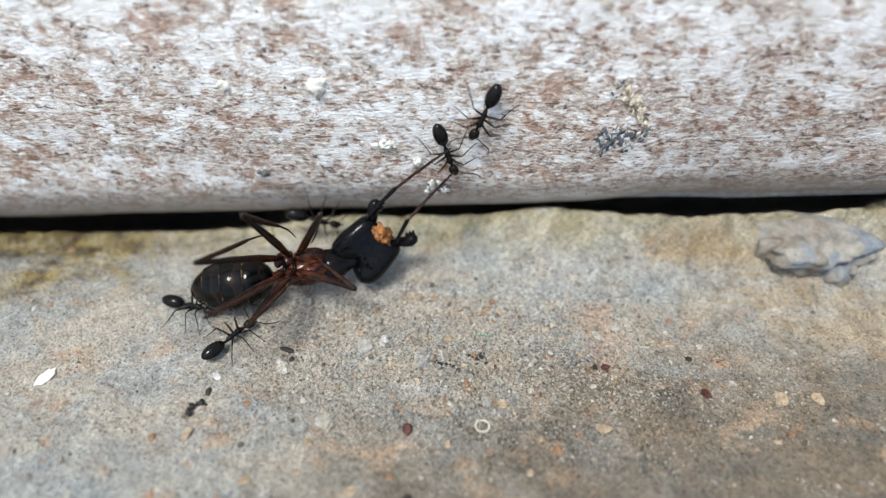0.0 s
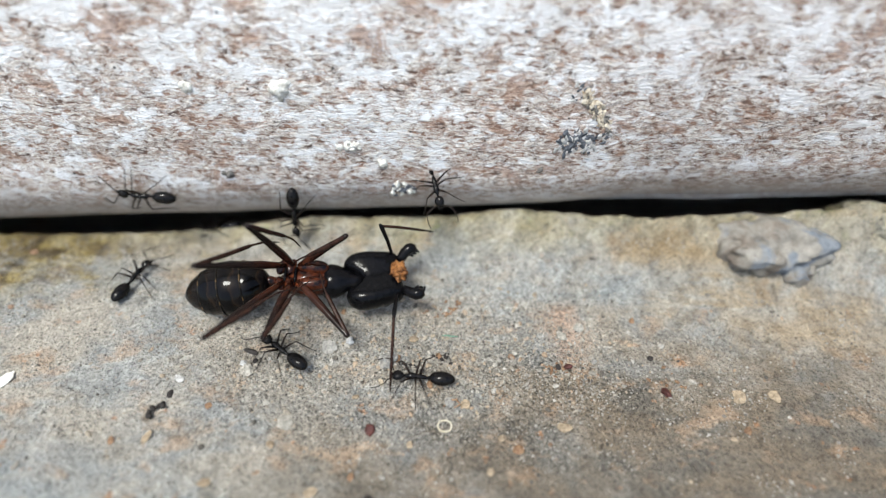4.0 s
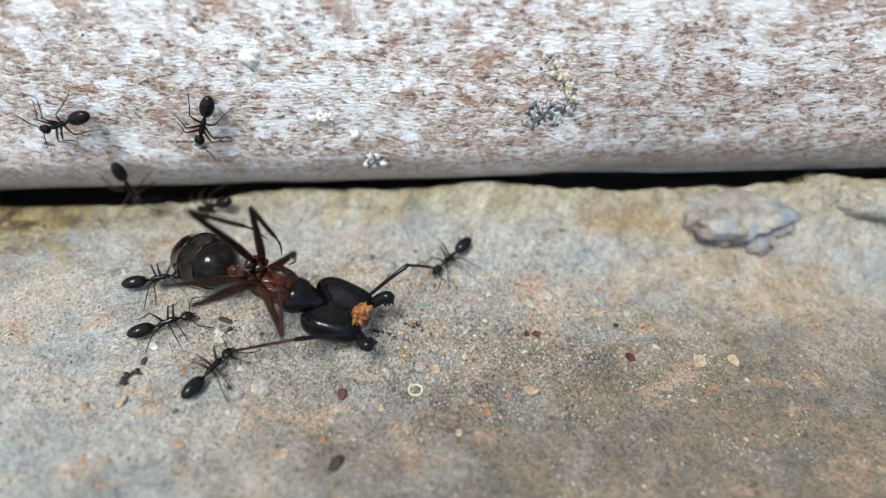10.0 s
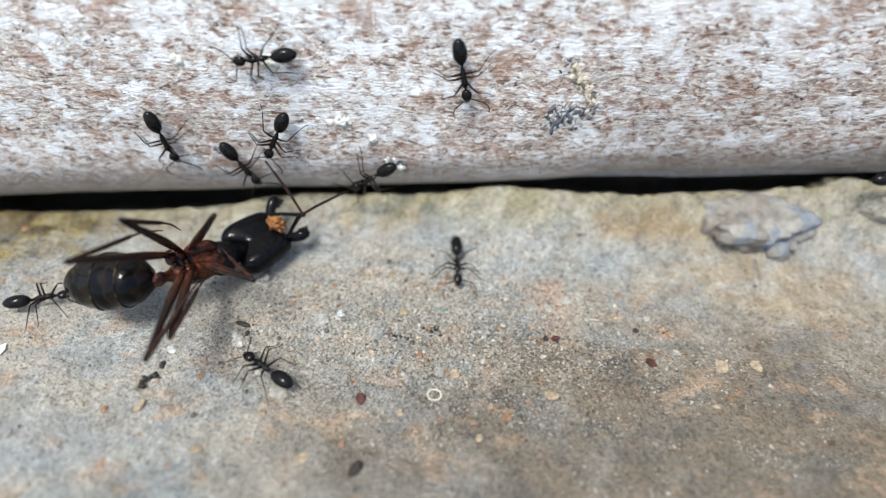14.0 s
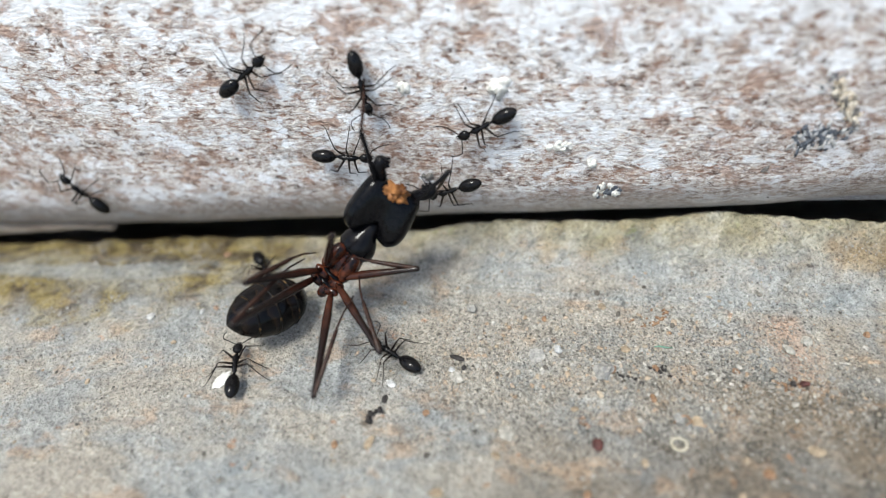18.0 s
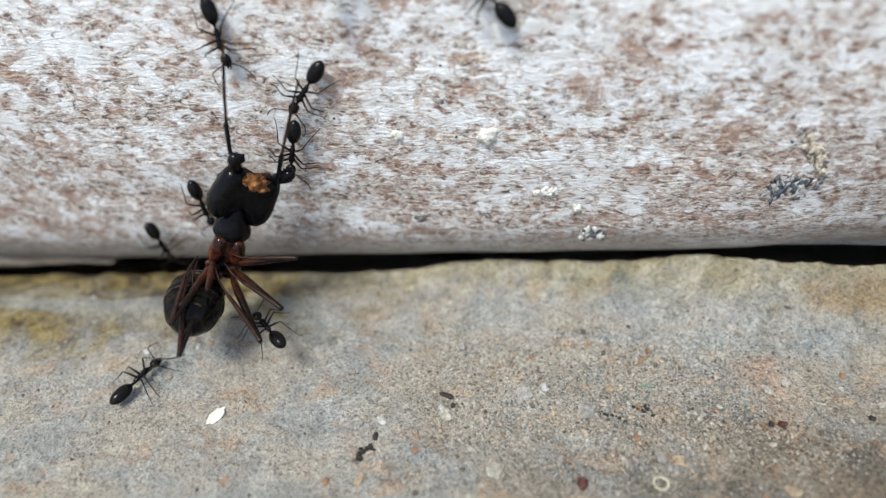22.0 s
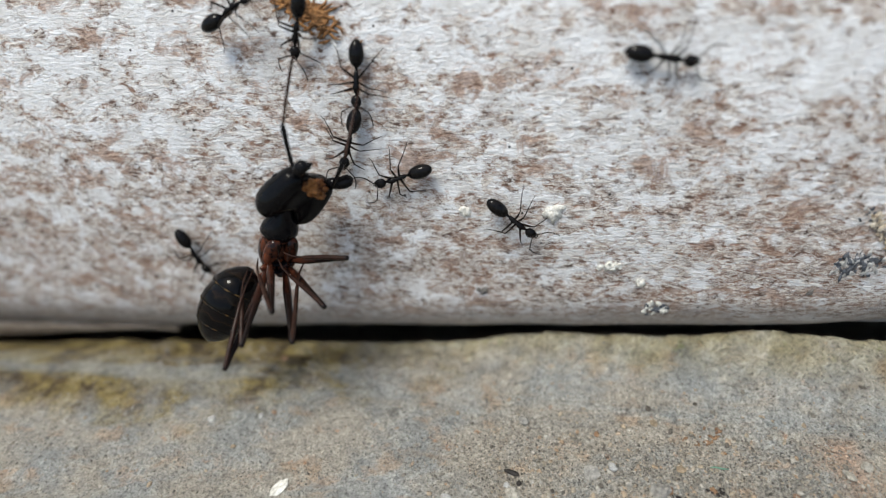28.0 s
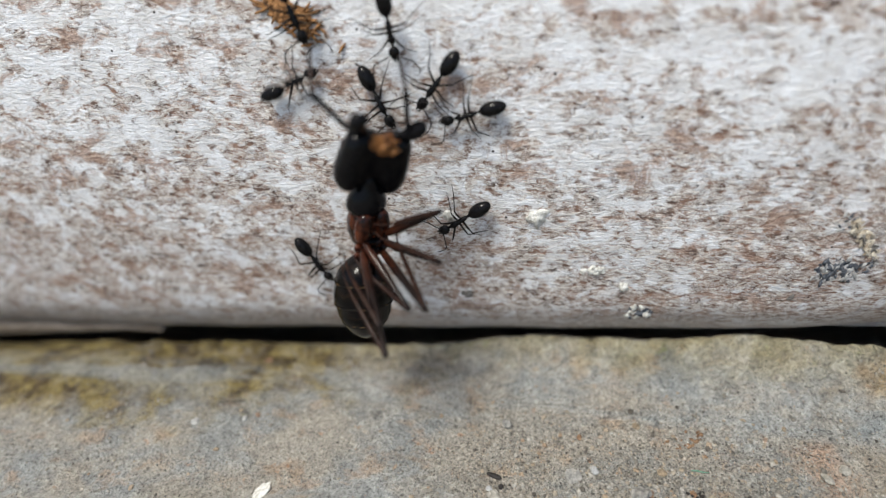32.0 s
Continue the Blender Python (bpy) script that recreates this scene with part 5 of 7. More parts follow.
    walk(legs[2], [(0, mm(0.15, 0.45, 0.50, 7, -67, 178)), (1, mm(0.15, 0.45, 0.50, 4, -63, -168)), (2, mm(0.15, 0.45, 0.50, -13, -73, -168)), (3, mm(0.15, 0.45, 0.50, 5, -68, -167)), (6, mm(0.15, 0.45, 0.50, 3, -77, 177)), (7, mm(0.15, 0.45, 0.50, 73, -85, 107)), (8, mm(0.15, 0.45, 0.50, 10, -82, 170)), (9, mm(0.15, 0.45, 0.50, 4, -79, 176)), (10, mm(0.15, 0.45, 0.50, 17, -79, 163)), (11, mm(0.15, 0.45, 0.50, 6, -67, -176)), (12, mm(0.15, 0.45, 0.50, -5, -74, -175)), (13, mm(0.15, 0.45, 0.50, 3, -50, -171)), (14, mm(0.15, 0.45, 0.50, 4, -44, 179)), (15, mm(0.15, 0.45, 0.50, 6, -64, 175)), (18, mm(0.15, 0.45, 0.45, 49, -70, 125)), (19, mm(0.15, 0.45, 0.45, 51, -68, 137)), (20, mm(0.15, 0.45, 0.45, 71, -61, 121)), (20.5, mm(0.15, 0.45, 0.45, 24, -49, 111)), (21, mm(0.15, 0.45, 0.45, -27, -47, 104)), (21.5, mm(0.15, 0.45, 0.45, 17, -55, 118)), (22, mm(0.15, 0.45, 0.45, 79, -71, 112)), (23, mm(0.15, 0.45, 0.45, 102, -70, 93)), (24, mm(0.15, 0.45, 0.45, -144, -116, 3)), (25, mm(0.15, 0.45, 0.45, 25, -60, -149)), (28, mm(0.15, 0.45, 0.45, 93, -52, 120)), (29, mm(0.15, 0.45, 0.45, 62, -46, 127)), (30, mm(0.15, 0.45, 0.45, -90, -111, -39)), (31, mm(0.15, 0.45, 0.45, -117, -115, -29)), (32, mm(0.15, 0.45, 0.45, -79, -111, -61))])
    walk(legs[3], [(0, mm(0.15, -0.45, 0.50, -1, -25, -123)), (1, mm(0.15, -0.45, 0.50, -1, -26, -117)), (2, mm(0.15, -0.45, 0.50, -4, -26, -64)), (3, mm(0.15, -0.45, 0.50, -3, -25, -88)), (6, mm(0.15, -0.45, 0.50, -2, -36, -104)), (7, mm(0.15, -0.45, 0.50, -3, -41, -101)), (8, mm(0.15, -0.45, 0.50, -4, -44, -93)), (9, mm(0.15, -0.45, 0.50, -3, -47, -102)), (10, mm(0.15, -0.45, 0.50, -2, -43, -109)), (11, mm(0.15, -0.45, 0.50, -1, -30, -125)), (12, mm(0.15, -0.45, 0.50, -1, -30, -118)), (13, mm(0.15, -0.45, 0.50, -0, -10, -132)), (14, mm(0.15, -0.45, 0.50, -0, -2, -131)), (15, mm(0.15, -0.45, 0.50, -2, -29, -110)), (18, mm(0.15, -0.45, 0.45, -41, -28, -91)), (19, mm(0.15, -0.45, 0.45, -2, -39, -106)), (20, mm(0.15, -0.45, 0.45, 1, -57, -89)), (21, mm(0.15, -0.45, 0.45, 40, -73, -117)), (22, mm(0.15, -0.45, 0.45, -7, -57, -67)), (23, mm(0.15, -0.45, 0.45, -24, -67, -55)), (24, mm(0.15, -0.45, 0.45, 15, -56, -141)), (25, mm(0.15, -0.45, 0.45, -1, -56, -94)), (28, mm(0.15, -0.45, 0.45, -92, -76, 9)), (29, mm(0.15, -0.45, 0.45, -37, -80, -56)), (30, mm(0.15, -0.45, 0.45, -46, -64, -39)), (31, mm(0.15, -0.45, 0.45, -59, -67, -26)), (32, mm(0.15, -0.45, 0.45, -80, -68, -9))])
    walk(legs[4], [(0, mm(-0.20, 0.42, 0.45, 1, -44, -151)), (1, mm(-0.20, 0.42, 0.45, 1, -42, -150)), (2, mm(-0.20, 0.42, 0.45, 1, -44, -149)), (3, mm(-0.20, 0.42, 0.45, 1, -43, -147)), (6, mm(-0.20, 0.42, 0.45, 1, -54, -141)), (7, mm(-0.20, 0.42, 0.45, -63, -69, -119)), (8, mm(-0.20, 0.42, 0.45, -51, -71, -130)), (9, mm(-0.20, 0.42, 0.45, -38, -70, -144)), (10, mm(-0.20, 0.42, 0.45, 2, -62, -153)), (11, mm(-0.20, 0.42, 0.45, 2, -49, -161)), (12, mm(-0.20, 0.42, 0.45, 3, -54, -159)), (13, mm(-0.20, 0.42, 0.45, 2, -28, -167)), (14, mm(-0.20, 0.42, 0.45, 3, -22, -174)), (15, mm(-0.20, 0.42, 0.45, 2, -49, -161)), (18, mm(-0.25, 0.42, 0.40, 16, -71, 168)), (19, mm(-0.25, 0.42, 0.40, 10, -67, 175)), (20, mm(-0.25, 0.42, 0.40, 35, -68, 156)), (21, mm(-0.25, 0.42, 0.40, 64, -59, 120)), (22, mm(-0.25, 0.42, 0.40, 51, -77, 141)), (23, mm(-0.25, 0.42, 0.40, 77, -64, 123)), (24, mm(-0.25, 0.42, 0.40, -133, -113, -19)), (25, mm(-0.25, 0.42, 0.40, -144, -117, -3)), (28, mm(-0.25, 0.42, 0.40, 57, -48, 118)), (29, mm(-0.25, 0.42, 0.40, 64, -51, 142)), (30, mm(-0.25, 0.42, 0.40, -130, -111, -5)), (31, mm(-0.25, 0.42, 0.40, -113, -110, -27)), (32, mm(-0.25, 0.42, 0.40, -96, -112, -50))])
    walk(legs[5], [(0, mm(-0.20, -0.42, 0.45, 0, -33, -136)), (1, mm(-0.20, -0.42, 0.45, -0, -32, -132)), (2, mm(-0.20, -0.42, 0.45, -1, -32, -120)), (3, mm(-0.20, -0.42, 0.45, -1, -27, -123)), (6, mm(-0.20, -0.42, 0.45, -2, -38, -114)), (7, mm(-0.20, -0.42, 0.45, -3, -49, -101)), (8, mm(-0.20, -0.42, 0.45, -4, -53, -97)), (9, mm(-0.20, -0.42, 0.45, -3, -55, -109)), (10, mm(-0.20, -0.42, 0.45, -2, -49, -119)), (11, mm(-0.20, -0.42, 0.45, -0, -35, -134)), (12, mm(-0.20, -0.42, 0.45, -0, -34, -130)), (13, mm(-0.20, -0.42, 0.45, 0, -13, -142)), (14, mm(-0.20, -0.42, 0.45, -0, -1, -134)), (15, mm(-0.20, -0.42, 0.45, -1, -28, -121)), (18, mm(-0.25, -0.42, 0.40, -25, -42, -130)), (19, mm(-0.25, -0.42, 0.40, -1, -53, -132)), (20, mm(-0.25, -0.42, 0.40, 13, -70, -129)), (21, mm(-0.25, -0.42, 0.40, -3, -78, -173)), (21.5, mm(-0.25, -0.42, 0.40, 3, -77, -131)), (22, mm(-0.25, -0.42, 0.40, -5, -73, -74)), (22.5, mm(-0.25, -0.42, 0.40, -68, -82, -55)), (23, mm(-0.25, -0.42, 0.40, -11, -100, -158)), (24, mm(-0.25, -0.42, 0.40, -48, -84, -53)), (25, mm(-0.25, -0.42, 0.40, 12, -65, -125)), (28, mm(-0.25, -0.42, 0.40, 124, -70, 77)), (29, mm(-0.25, -0.42, 0.40, -44, -98, -65)), (30, mm(-0.25, -0.42, 0.40, -57, -80, -43)), (31, mm(-0.25, -0.42, 0.40, -121, -81, 16)), (32, mm(-0.25, -0.42, 0.40, -19, -104, -132))])
    walk(feelers[0], [(0, mm(3.55, 1.08, 1.52, -18, -51, 12)), (0.5, mm(3.85, 1.22, 1.05, 26, -55, 38)), (1, mm(4.15, 1.36, 0.58, 76, -70, 53)), (2, mm(4.27, 1.33, 0.28, 76, -80, 110)), (3, mm(4.37, 1.22, 0.28, 22, -68, -156)), (4.5, mm(4.41, 1.05, 0.50, 33, -70, 122)), (6, mm(4.44, 0.89, 0.73, 40, -66, 44)), (7, mm(4.54, 0.82, 0.58, -11, -33, 44)), (8, mm(4.57, 0.75, 0.57, -19, -53, 15)), (9, mm(4.65, 0.33, 0.70, -19, -54, 29)), (10, mm(4.48, 0.82, 0.72, -8, -33, 57)), (11, mm(4.60, 0.61, 0.65, -9, -36, 55)), (12, mm(4.47, 1.02, 0.44, -17, -50, 34)), (12.5, mm(4.35, 1.09, 0.62, -8, -61, -47)), (13, mm(4.23, 1.16, 0.79, 13, -56, -140)), (14, mm(4.26, 0.93, 1.02, -5, -35, -64)), (15, mm(4.01, 1.54, 0.42, 12, -46, -143)), (16.5, mm(4.28, 1.17, 0.62, -46, -99, -93)), (18, mm(4.56, 0.80, 0.82, 169, -33, 43)), (18.33, mm(4.52, 0.63, 0.82, 89, -46, 63)), (18.67, mm(4.35, 0.44, 1.13, 26, -41, 67)), (19, mm(4.26, 0.36, 1.34, -16, -48, 45)), (20, mm(4.49, 0.72, 0.79, -22, -7, 9)), (21, mm(4.51, 0.45, 0.91, -28, -6, 20)), (22, mm(4.68, 0.45, 0.51, -29, 8, 21)), (23, mm(4.74, 0.25, 0.47, -38, 15, 3)), (24, mm(4.64, 0.60, 0.53, -29, 9, 14)), (25, mm(4.54, 0.61, 0.76, -31, 14, 9)), (28, mm(4.66, 0.16, 0.74, -42, 18, 18)), (29, mm(4.57, 0.78, 0.49, -40, 12, 25)), (30, mm(4.41, 1.11, 0.26, -32, 22, 44)), (31, mm(4.64, 0.73, 0.30, -26, 28, 47)), (32, mm(4.70, 0.54, 0.38, -26, 33, 42))])
    walk(feelers[0].children[0], [(0, mm(2.12, 0.00, 0.00, -3, 12, 0)), (0.5, mm(2.12, 0.00, 0.00, -9, -2, -46)), (1, mm(2.12, 0.00, 0.00, -3, -16, -93)), (2, mm(2.12, 0.00, 0.00, -3, -62, -116)), (3, mm(2.12, 0.00, 0.00, 6, -65, 180)), (4.5, mm(2.12, 0.00, 0.00, -7, -25, -152)), (6, mm(2.12, 0.00, 0.00, -0, 16, -134)), (6.5, mm(2.12, 0.00, 0.00, -26, 39, -81)), (7, mm(2.12, 0.00, 0.00, -7, 69, -0)), (8, mm(2.12, 0.00, 0.00, -180, 85, -180)), (9, mm(2.12, 0.00, 0.00, -180, 84, -180)), (10, mm(2.12, 0.00, 0.00, -0, 76, -0)), (11, mm(2.12, 0.00, 0.00, -7, 69, -0)), (12, mm(2.12, 0.00, 0.00, 0, 86, 0)), (12.33, mm(2.12, 0.00, 0.00, 77, 35, 100)), (12.67, mm(2.12, 0.00, 0.00, 59, -17, 122)), (13, mm(2.12, 0.00, 0.00, 4, -48, 180)), (14, mm(2.12, 0.00, 0.00, 6, -63, 180)), (15, mm(2.12, 0.00, 0.00, 6, -65, -180)), (16.5, mm(2.12, 0.00, 0.00, -2, -67, -114)), (18, mm(2.12, 0.00, 0.00, -9, -64, -50)), (18.5, mm(2.12, 0.00, 0.00, -24, 2, -26)), (19, mm(2.12, 0.00, 0.00, -7, 68, -0)), (20, mm(2.12, 0.00, 0.00, -3, 23, 0)), (21, mm(2.12, 0.00, 0.00, -3, 12, 0)), (22, mm(2.12, 0.00, 0.00, -3, 12, -0)), (23, mm(2.12, 0.00, 0.00, -3, 12, 0)), (24, mm(2.12, 0.00, 0.00, -3, 32, 0)), (25, mm(2.12, 0.00, 0.00, -3, 13, -0)), (28, mm(2.12, 0.00, 0.00, -4, 47, -0)), (29, mm(2.12, 0.00, 0.00, -5, 61, -0)), (30, mm(2.12, 0.00, 0.00, -7, 67, 0)), (31, mm(2.12, 0.00, 0.00, -6, 66, 0)), (32, mm(2.12, 0.00, 0.00, -7, 68, -0))])
    walk(feelers[1], [(0, mm(4.63, -0.03, 0.82, -98, -78, -13)), (0.5, mm(4.66, -0.14, 0.72, -39, -42, -0)), (1, mm(4.69, -0.25, 0.63, 9, -24, 39)), (2, mm(4.77, -0.29, 0.22, 11, -22, 25)), (2.5, mm(4.76, -0.37, 0.22, 7, -28, -14)), (3, mm(4.75, -0.44, 0.22, 9, -35, -55)), (6, mm(4.50, -0.81, 0.69, -6, -31, -114)), (7, mm(4.52, -0.88, 0.55, 9, -53, -69)), (7.5, mm(4.50, -0.91, 0.55, 15, -54, -31)), (8, mm(4.48, -0.95, 0.54, 19, -56, 9)), (8.5, mm(4.33, -1.13, 0.59, 8, -51, -46)), (9, mm(4.19, -1.30, 0.63, -5, -53, -100)), (10, mm(4.47, -0.88, 0.67, -10, -0, -150)), (10.5, mm(4.43, -0.98, 0.62, -4, -41, -124)), (11, mm(4.39, -1.08, 0.57, -60, -74, -45)), (11.5, mm(4.52, -0.87, 0.49, -17, -62, -27)), (12, mm(4.65, -0.67, 0.41, 20, -56, -1)), (12.5, mm(4.60, -0.59, 0.63, -19, -63, -25)), (13, mm(4.54, -0.51, 0.85, -68, -75, -38)), (14, mm(4.36, -0.77, 1.01, -12, -75, -126)), (14.5, mm(4.55, -0.38, 0.73, -0, -65, -58)), (15, mm(4.75, 0.02, 0.46, 25, -64, -1)), (16.5, mm(4.25, -0.50, 0.96, 9, -77, 88)), (17.25, mm(4.49, -0.63, 0.55, 152, -58, -23)), (18, mm(4.74, -0.75, 0.15, -179, -19, -12)), (18.25, mm(4.61, -0.89, 0.25, 149, -60, -21)), (18.5, mm(4.48, -1.03, 0.35, -2, -72, 96)), (19, mm(4.22, -1.22, 0.73, 20, -53, 2)), (20, mm(4.34, -0.97, 0.87, -1, -31, -7)), (21, mm(3.94, -1.12, 1.19, -5, -37, 0)), (22, mm(4.43, -1.20, 0.19, -10, -23, 8)), (23, mm(4.22, -1.35, 0.64, -17, -4, -9)), (24, mm(4.25, -0.98, 1.02, -14, -24, -3)), (25, mm(4.12, -1.00, 1.15, -13, -24, 1)), (28, mm(4.11, -1.45, 0.67, -30, -24, 10)), (29, mm(4.46, -0.87, 0.86, -26, -22, 18)), (30, mm(4.68, -0.51, 0.71, -26, -14, 23)), (31, mm(4.55, -0.94, 0.66, -24, -5, 20)), (32, mm(4.39, -1.07, 0.81, -27, -2, 9))])
    walk(feelers[1].children[0], [(0, mm(2.12, 0.00, 0.00, 0, -50, 47)), (1, mm(2.12, 0.00, 0.00, -3, 12, 0)), (2, mm(2.12, 0.00, 0.00, -4, 47, -0)), (3, mm(2.12, 0.00, 0.00, -5, 59, -0)), (6, mm(2.12, 0.00, 0.00, -0, 72, -0)), (7, mm(2.12, 0.00, 0.00, 0, 88, 0)), (8, mm(2.12, 0.00, 0.00, 180, 78, 180)), (9, mm(2.12, 0.00, 0.00, -180, 76, -180)), (10, mm(2.12, 0.00, 0.00, -4, 38, 0)), (10.5, mm(2.12, 0.00, 0.00, 17, 15, 69)), (11, mm(2.12, 0.00, 0.00, 4, -12, 128)), (11.5, mm(2.12, 0.00, 0.00, 50, 34, 96)), (12, mm(2.12, 0.00, 0.00, 180, 78, 180)), (12.5, mm(2.12, 0.00, 0.00, 46, 30, 83)), (13, mm(2.12, 0.00, 0.00, 4, -26, 113)), (14, mm(2.12, 0.00, 0.00, 5, -54, 84)), (14.5, mm(2.12, 0.00, 0.00, 30, 8, 48)), (15, mm(2.12, 0.00, 0.00, 0, 72, 0)), (16, mm(2.12, 0.00, 0.00, 61, 34, 89)), (17, mm(2.12, 0.00, 0.00, 50, -13, 122)), (18, mm(2.12, 0.00, 0.00, 4, -40, 180)), (18.33, mm(2.12, 0.00, 0.00, 53, -13, 125)), (18.67, mm(2.12, 0.00, 0.00, 69, 36, 96)), (19, mm(2.12, 0.00, 0.00, 0, 81, 0)), (20, mm(2.12, 0.00, 0.00, -5, 59, 0)), (21, mm(2.12, 0.00, 0.00, -4, 46, -0)), (22, mm(2.12, 0.00, 0.00, -3, 35, 0)), (23, mm(2.12, 0.00, 0.00, -3, 12, 0)), (24, mm(2.12, 0.00, 0.00, -7, 70, 0)), (25, mm(2.12, 0.00, 0.00, -5, 62, -0)), (28, mm(2.12, 0.00, 0.00, -7, 69, 0)), (29, mm(2.12, 0.00, 0.00, -0, 89, -0)), (30, mm(2.12, 0.00, 0.00, -180, 89, -180)), (31, mm(2.12, 0.00, 0.00, 0, 84, 0)), (32, mm(2.12, 0.00, 0.00, 180, 86, 180))])
    stride(HERD[0], [(0, mm(6.59, -0.01, 7.63, -73, 68, -163)), (0.6, mm(6.35, -0.24, 5.65, 87, 44, -2)), (1, mm(8.53, -0.32, 3.53, -86, 68, -176)), (1.5, mm(9.01, -0.36, 3.46, -86, 68, -176)), (1.75, mm(9.00, -0.62, 2.25, -29, 45, -146)), (2, mm(8.99, -0.88, 1.04, 0, 17, -149)), (2.4, mm(8.09, -2.66, 0.30, 0, 17, -149)), (2.7, mm(8.91, -5.22, 0.01, -0, -0, 167)), (3, mm(8.94, -7.12, -0.01, -0, -0, 167)), (3.4, mm(7.70, -7.32, 0.00, -0, -0, -155)), (4.45, mm(4.76, -8.69, 0.01, 0, 0, 135)), (5.5, mm(1.82, -10.07, 0.01, -0, 0, 64)), (6, mm(0.91, -10.09, -0.00, -0, 0, 64)), (6.25, mm(0.51, -10.40, 0.00, 0, 0, 19)), (6.5, mm(0.11, -10.71, 0.01, -0, 0, -26)), (6.75, mm(1.55, -11.41, 0.00, 0, -0, 30)), (7, mm(2.99, -12.10, -0.01, -0, -1, 86)), (7.5, mm(4.22, -11.95, 0.02, -0, -1, 86)), (8, mm(6.53, -11.20, -0.01, -0, -0, 72)), (8.25, mm(6.21, -10.95, 0.00, -0, -0, 136)), (8.5, mm(5.89, -10.71, 0.01, -0, 0, -159)), (8.75, mm(3.93, -11.45, 0.01, -0, 0, 163)), (9, mm(1.98, -12.18, -0.00, 0, -0, 125)), (9.5, mm(-0.22, -11.49, 0.01, 0, -0, 125)), (10, mm(-0.99, -9.23, -0.01, 0, 0, 59)), (10.5, mm(1.14, -8.68, 0.01, 0, 0, 13)), (10.75, mm(4.09, -8.02, 0.00, -0, 0, 63)), (11, mm(7.04, -7.36, -0.01, 0, 0, 113)), (11.5, mm(6.47, -3.59, 0.10, 0, 0, 113)), (11.75, mm(6.30, -3.01, 0.21, -1, 2, 152)), (12, mm(6.13, -2.43, 0.32, 0, 4, -168)), (13, mm(5.12, -2.03, 0.42, -0, -12, 133)), (13.17, mm(4.83, -1.72, 0.53, 8, -7, 78)), (13.33, mm(4.54, -1.41, 0.65, 8, 3, 24)), (13.5, mm(4.24, -1.10, 0.76, -0, 8, -31)), (14, mm(7.90, -3.30, 0.17, -0, 10, -88)), (14.25, mm(9.34, -2.35, 0.50, -1, 7, -128)), (14.5, mm(10.78, -1.40, 0.84, 0, 4, -168)), (15, mm(-0.24, -3.66, 0.05, 0, -3, 132)), (16.25, mm(-0.98, -2.01, 1.24, -46, -1, 161)), (17.5, mm(-1.71, -0.37, 2.43, -87, 21, -179)), (18, mm(-1.97, -0.32, 3.89, -87, 21, -179)), (18.5, mm(-3.08, -0.30, 4.83, -87, 21, -179)), (19, mm(-2.45, -0.20, 5.82, -84, 46, -175)), (19.5, mm(-3.47, -0.13, 6.94, -84, 46, -175)), (20, mm(-5.16, -0.06, 7.27, -82, 53, -172)), (20.5, mm(-5.82, -0.09, 7.25, -82, 53, -172)), (21, mm(-5.81, -0.08, 7.09, -84, 45, -174)), (21.5, mm(-6.85, -0.05, 7.58, -84, 45, -174)), (22, mm(-8.10, -0.01, 7.69, -64, 74, -154)), (22.5, mm(-9.25, 0.05, 8.36, -64, 74, -154)), (23, mm(-10.34, 0.09, 8.47, 47, 78, -44)), (24, mm(-11.28, 0.30, 9.73, -0, 80, -90)), (25, mm(-11.52, 0.49, 10.77, 28, 77, -63)), (25.5, mm(-11.53, 0.44, 10.61, 28, 77, -63)), (27.5, mm(-8.77, 0.62, 11.49, -58, 68, -147)), (28, mm(-8.37, 0.60, 11.30, -58, 68, -147)), (29, mm(-8.62, 0.77, 12.03, 5, 77, -86)), (30, mm(-8.18, 0.73, 11.85, 21, 76, -70)), (31, mm(-7.03, 0.86, 12.40, 53, 69, -38)), (32, mm(-6.23, 1.02, 13.09, 67, 60, -25))])
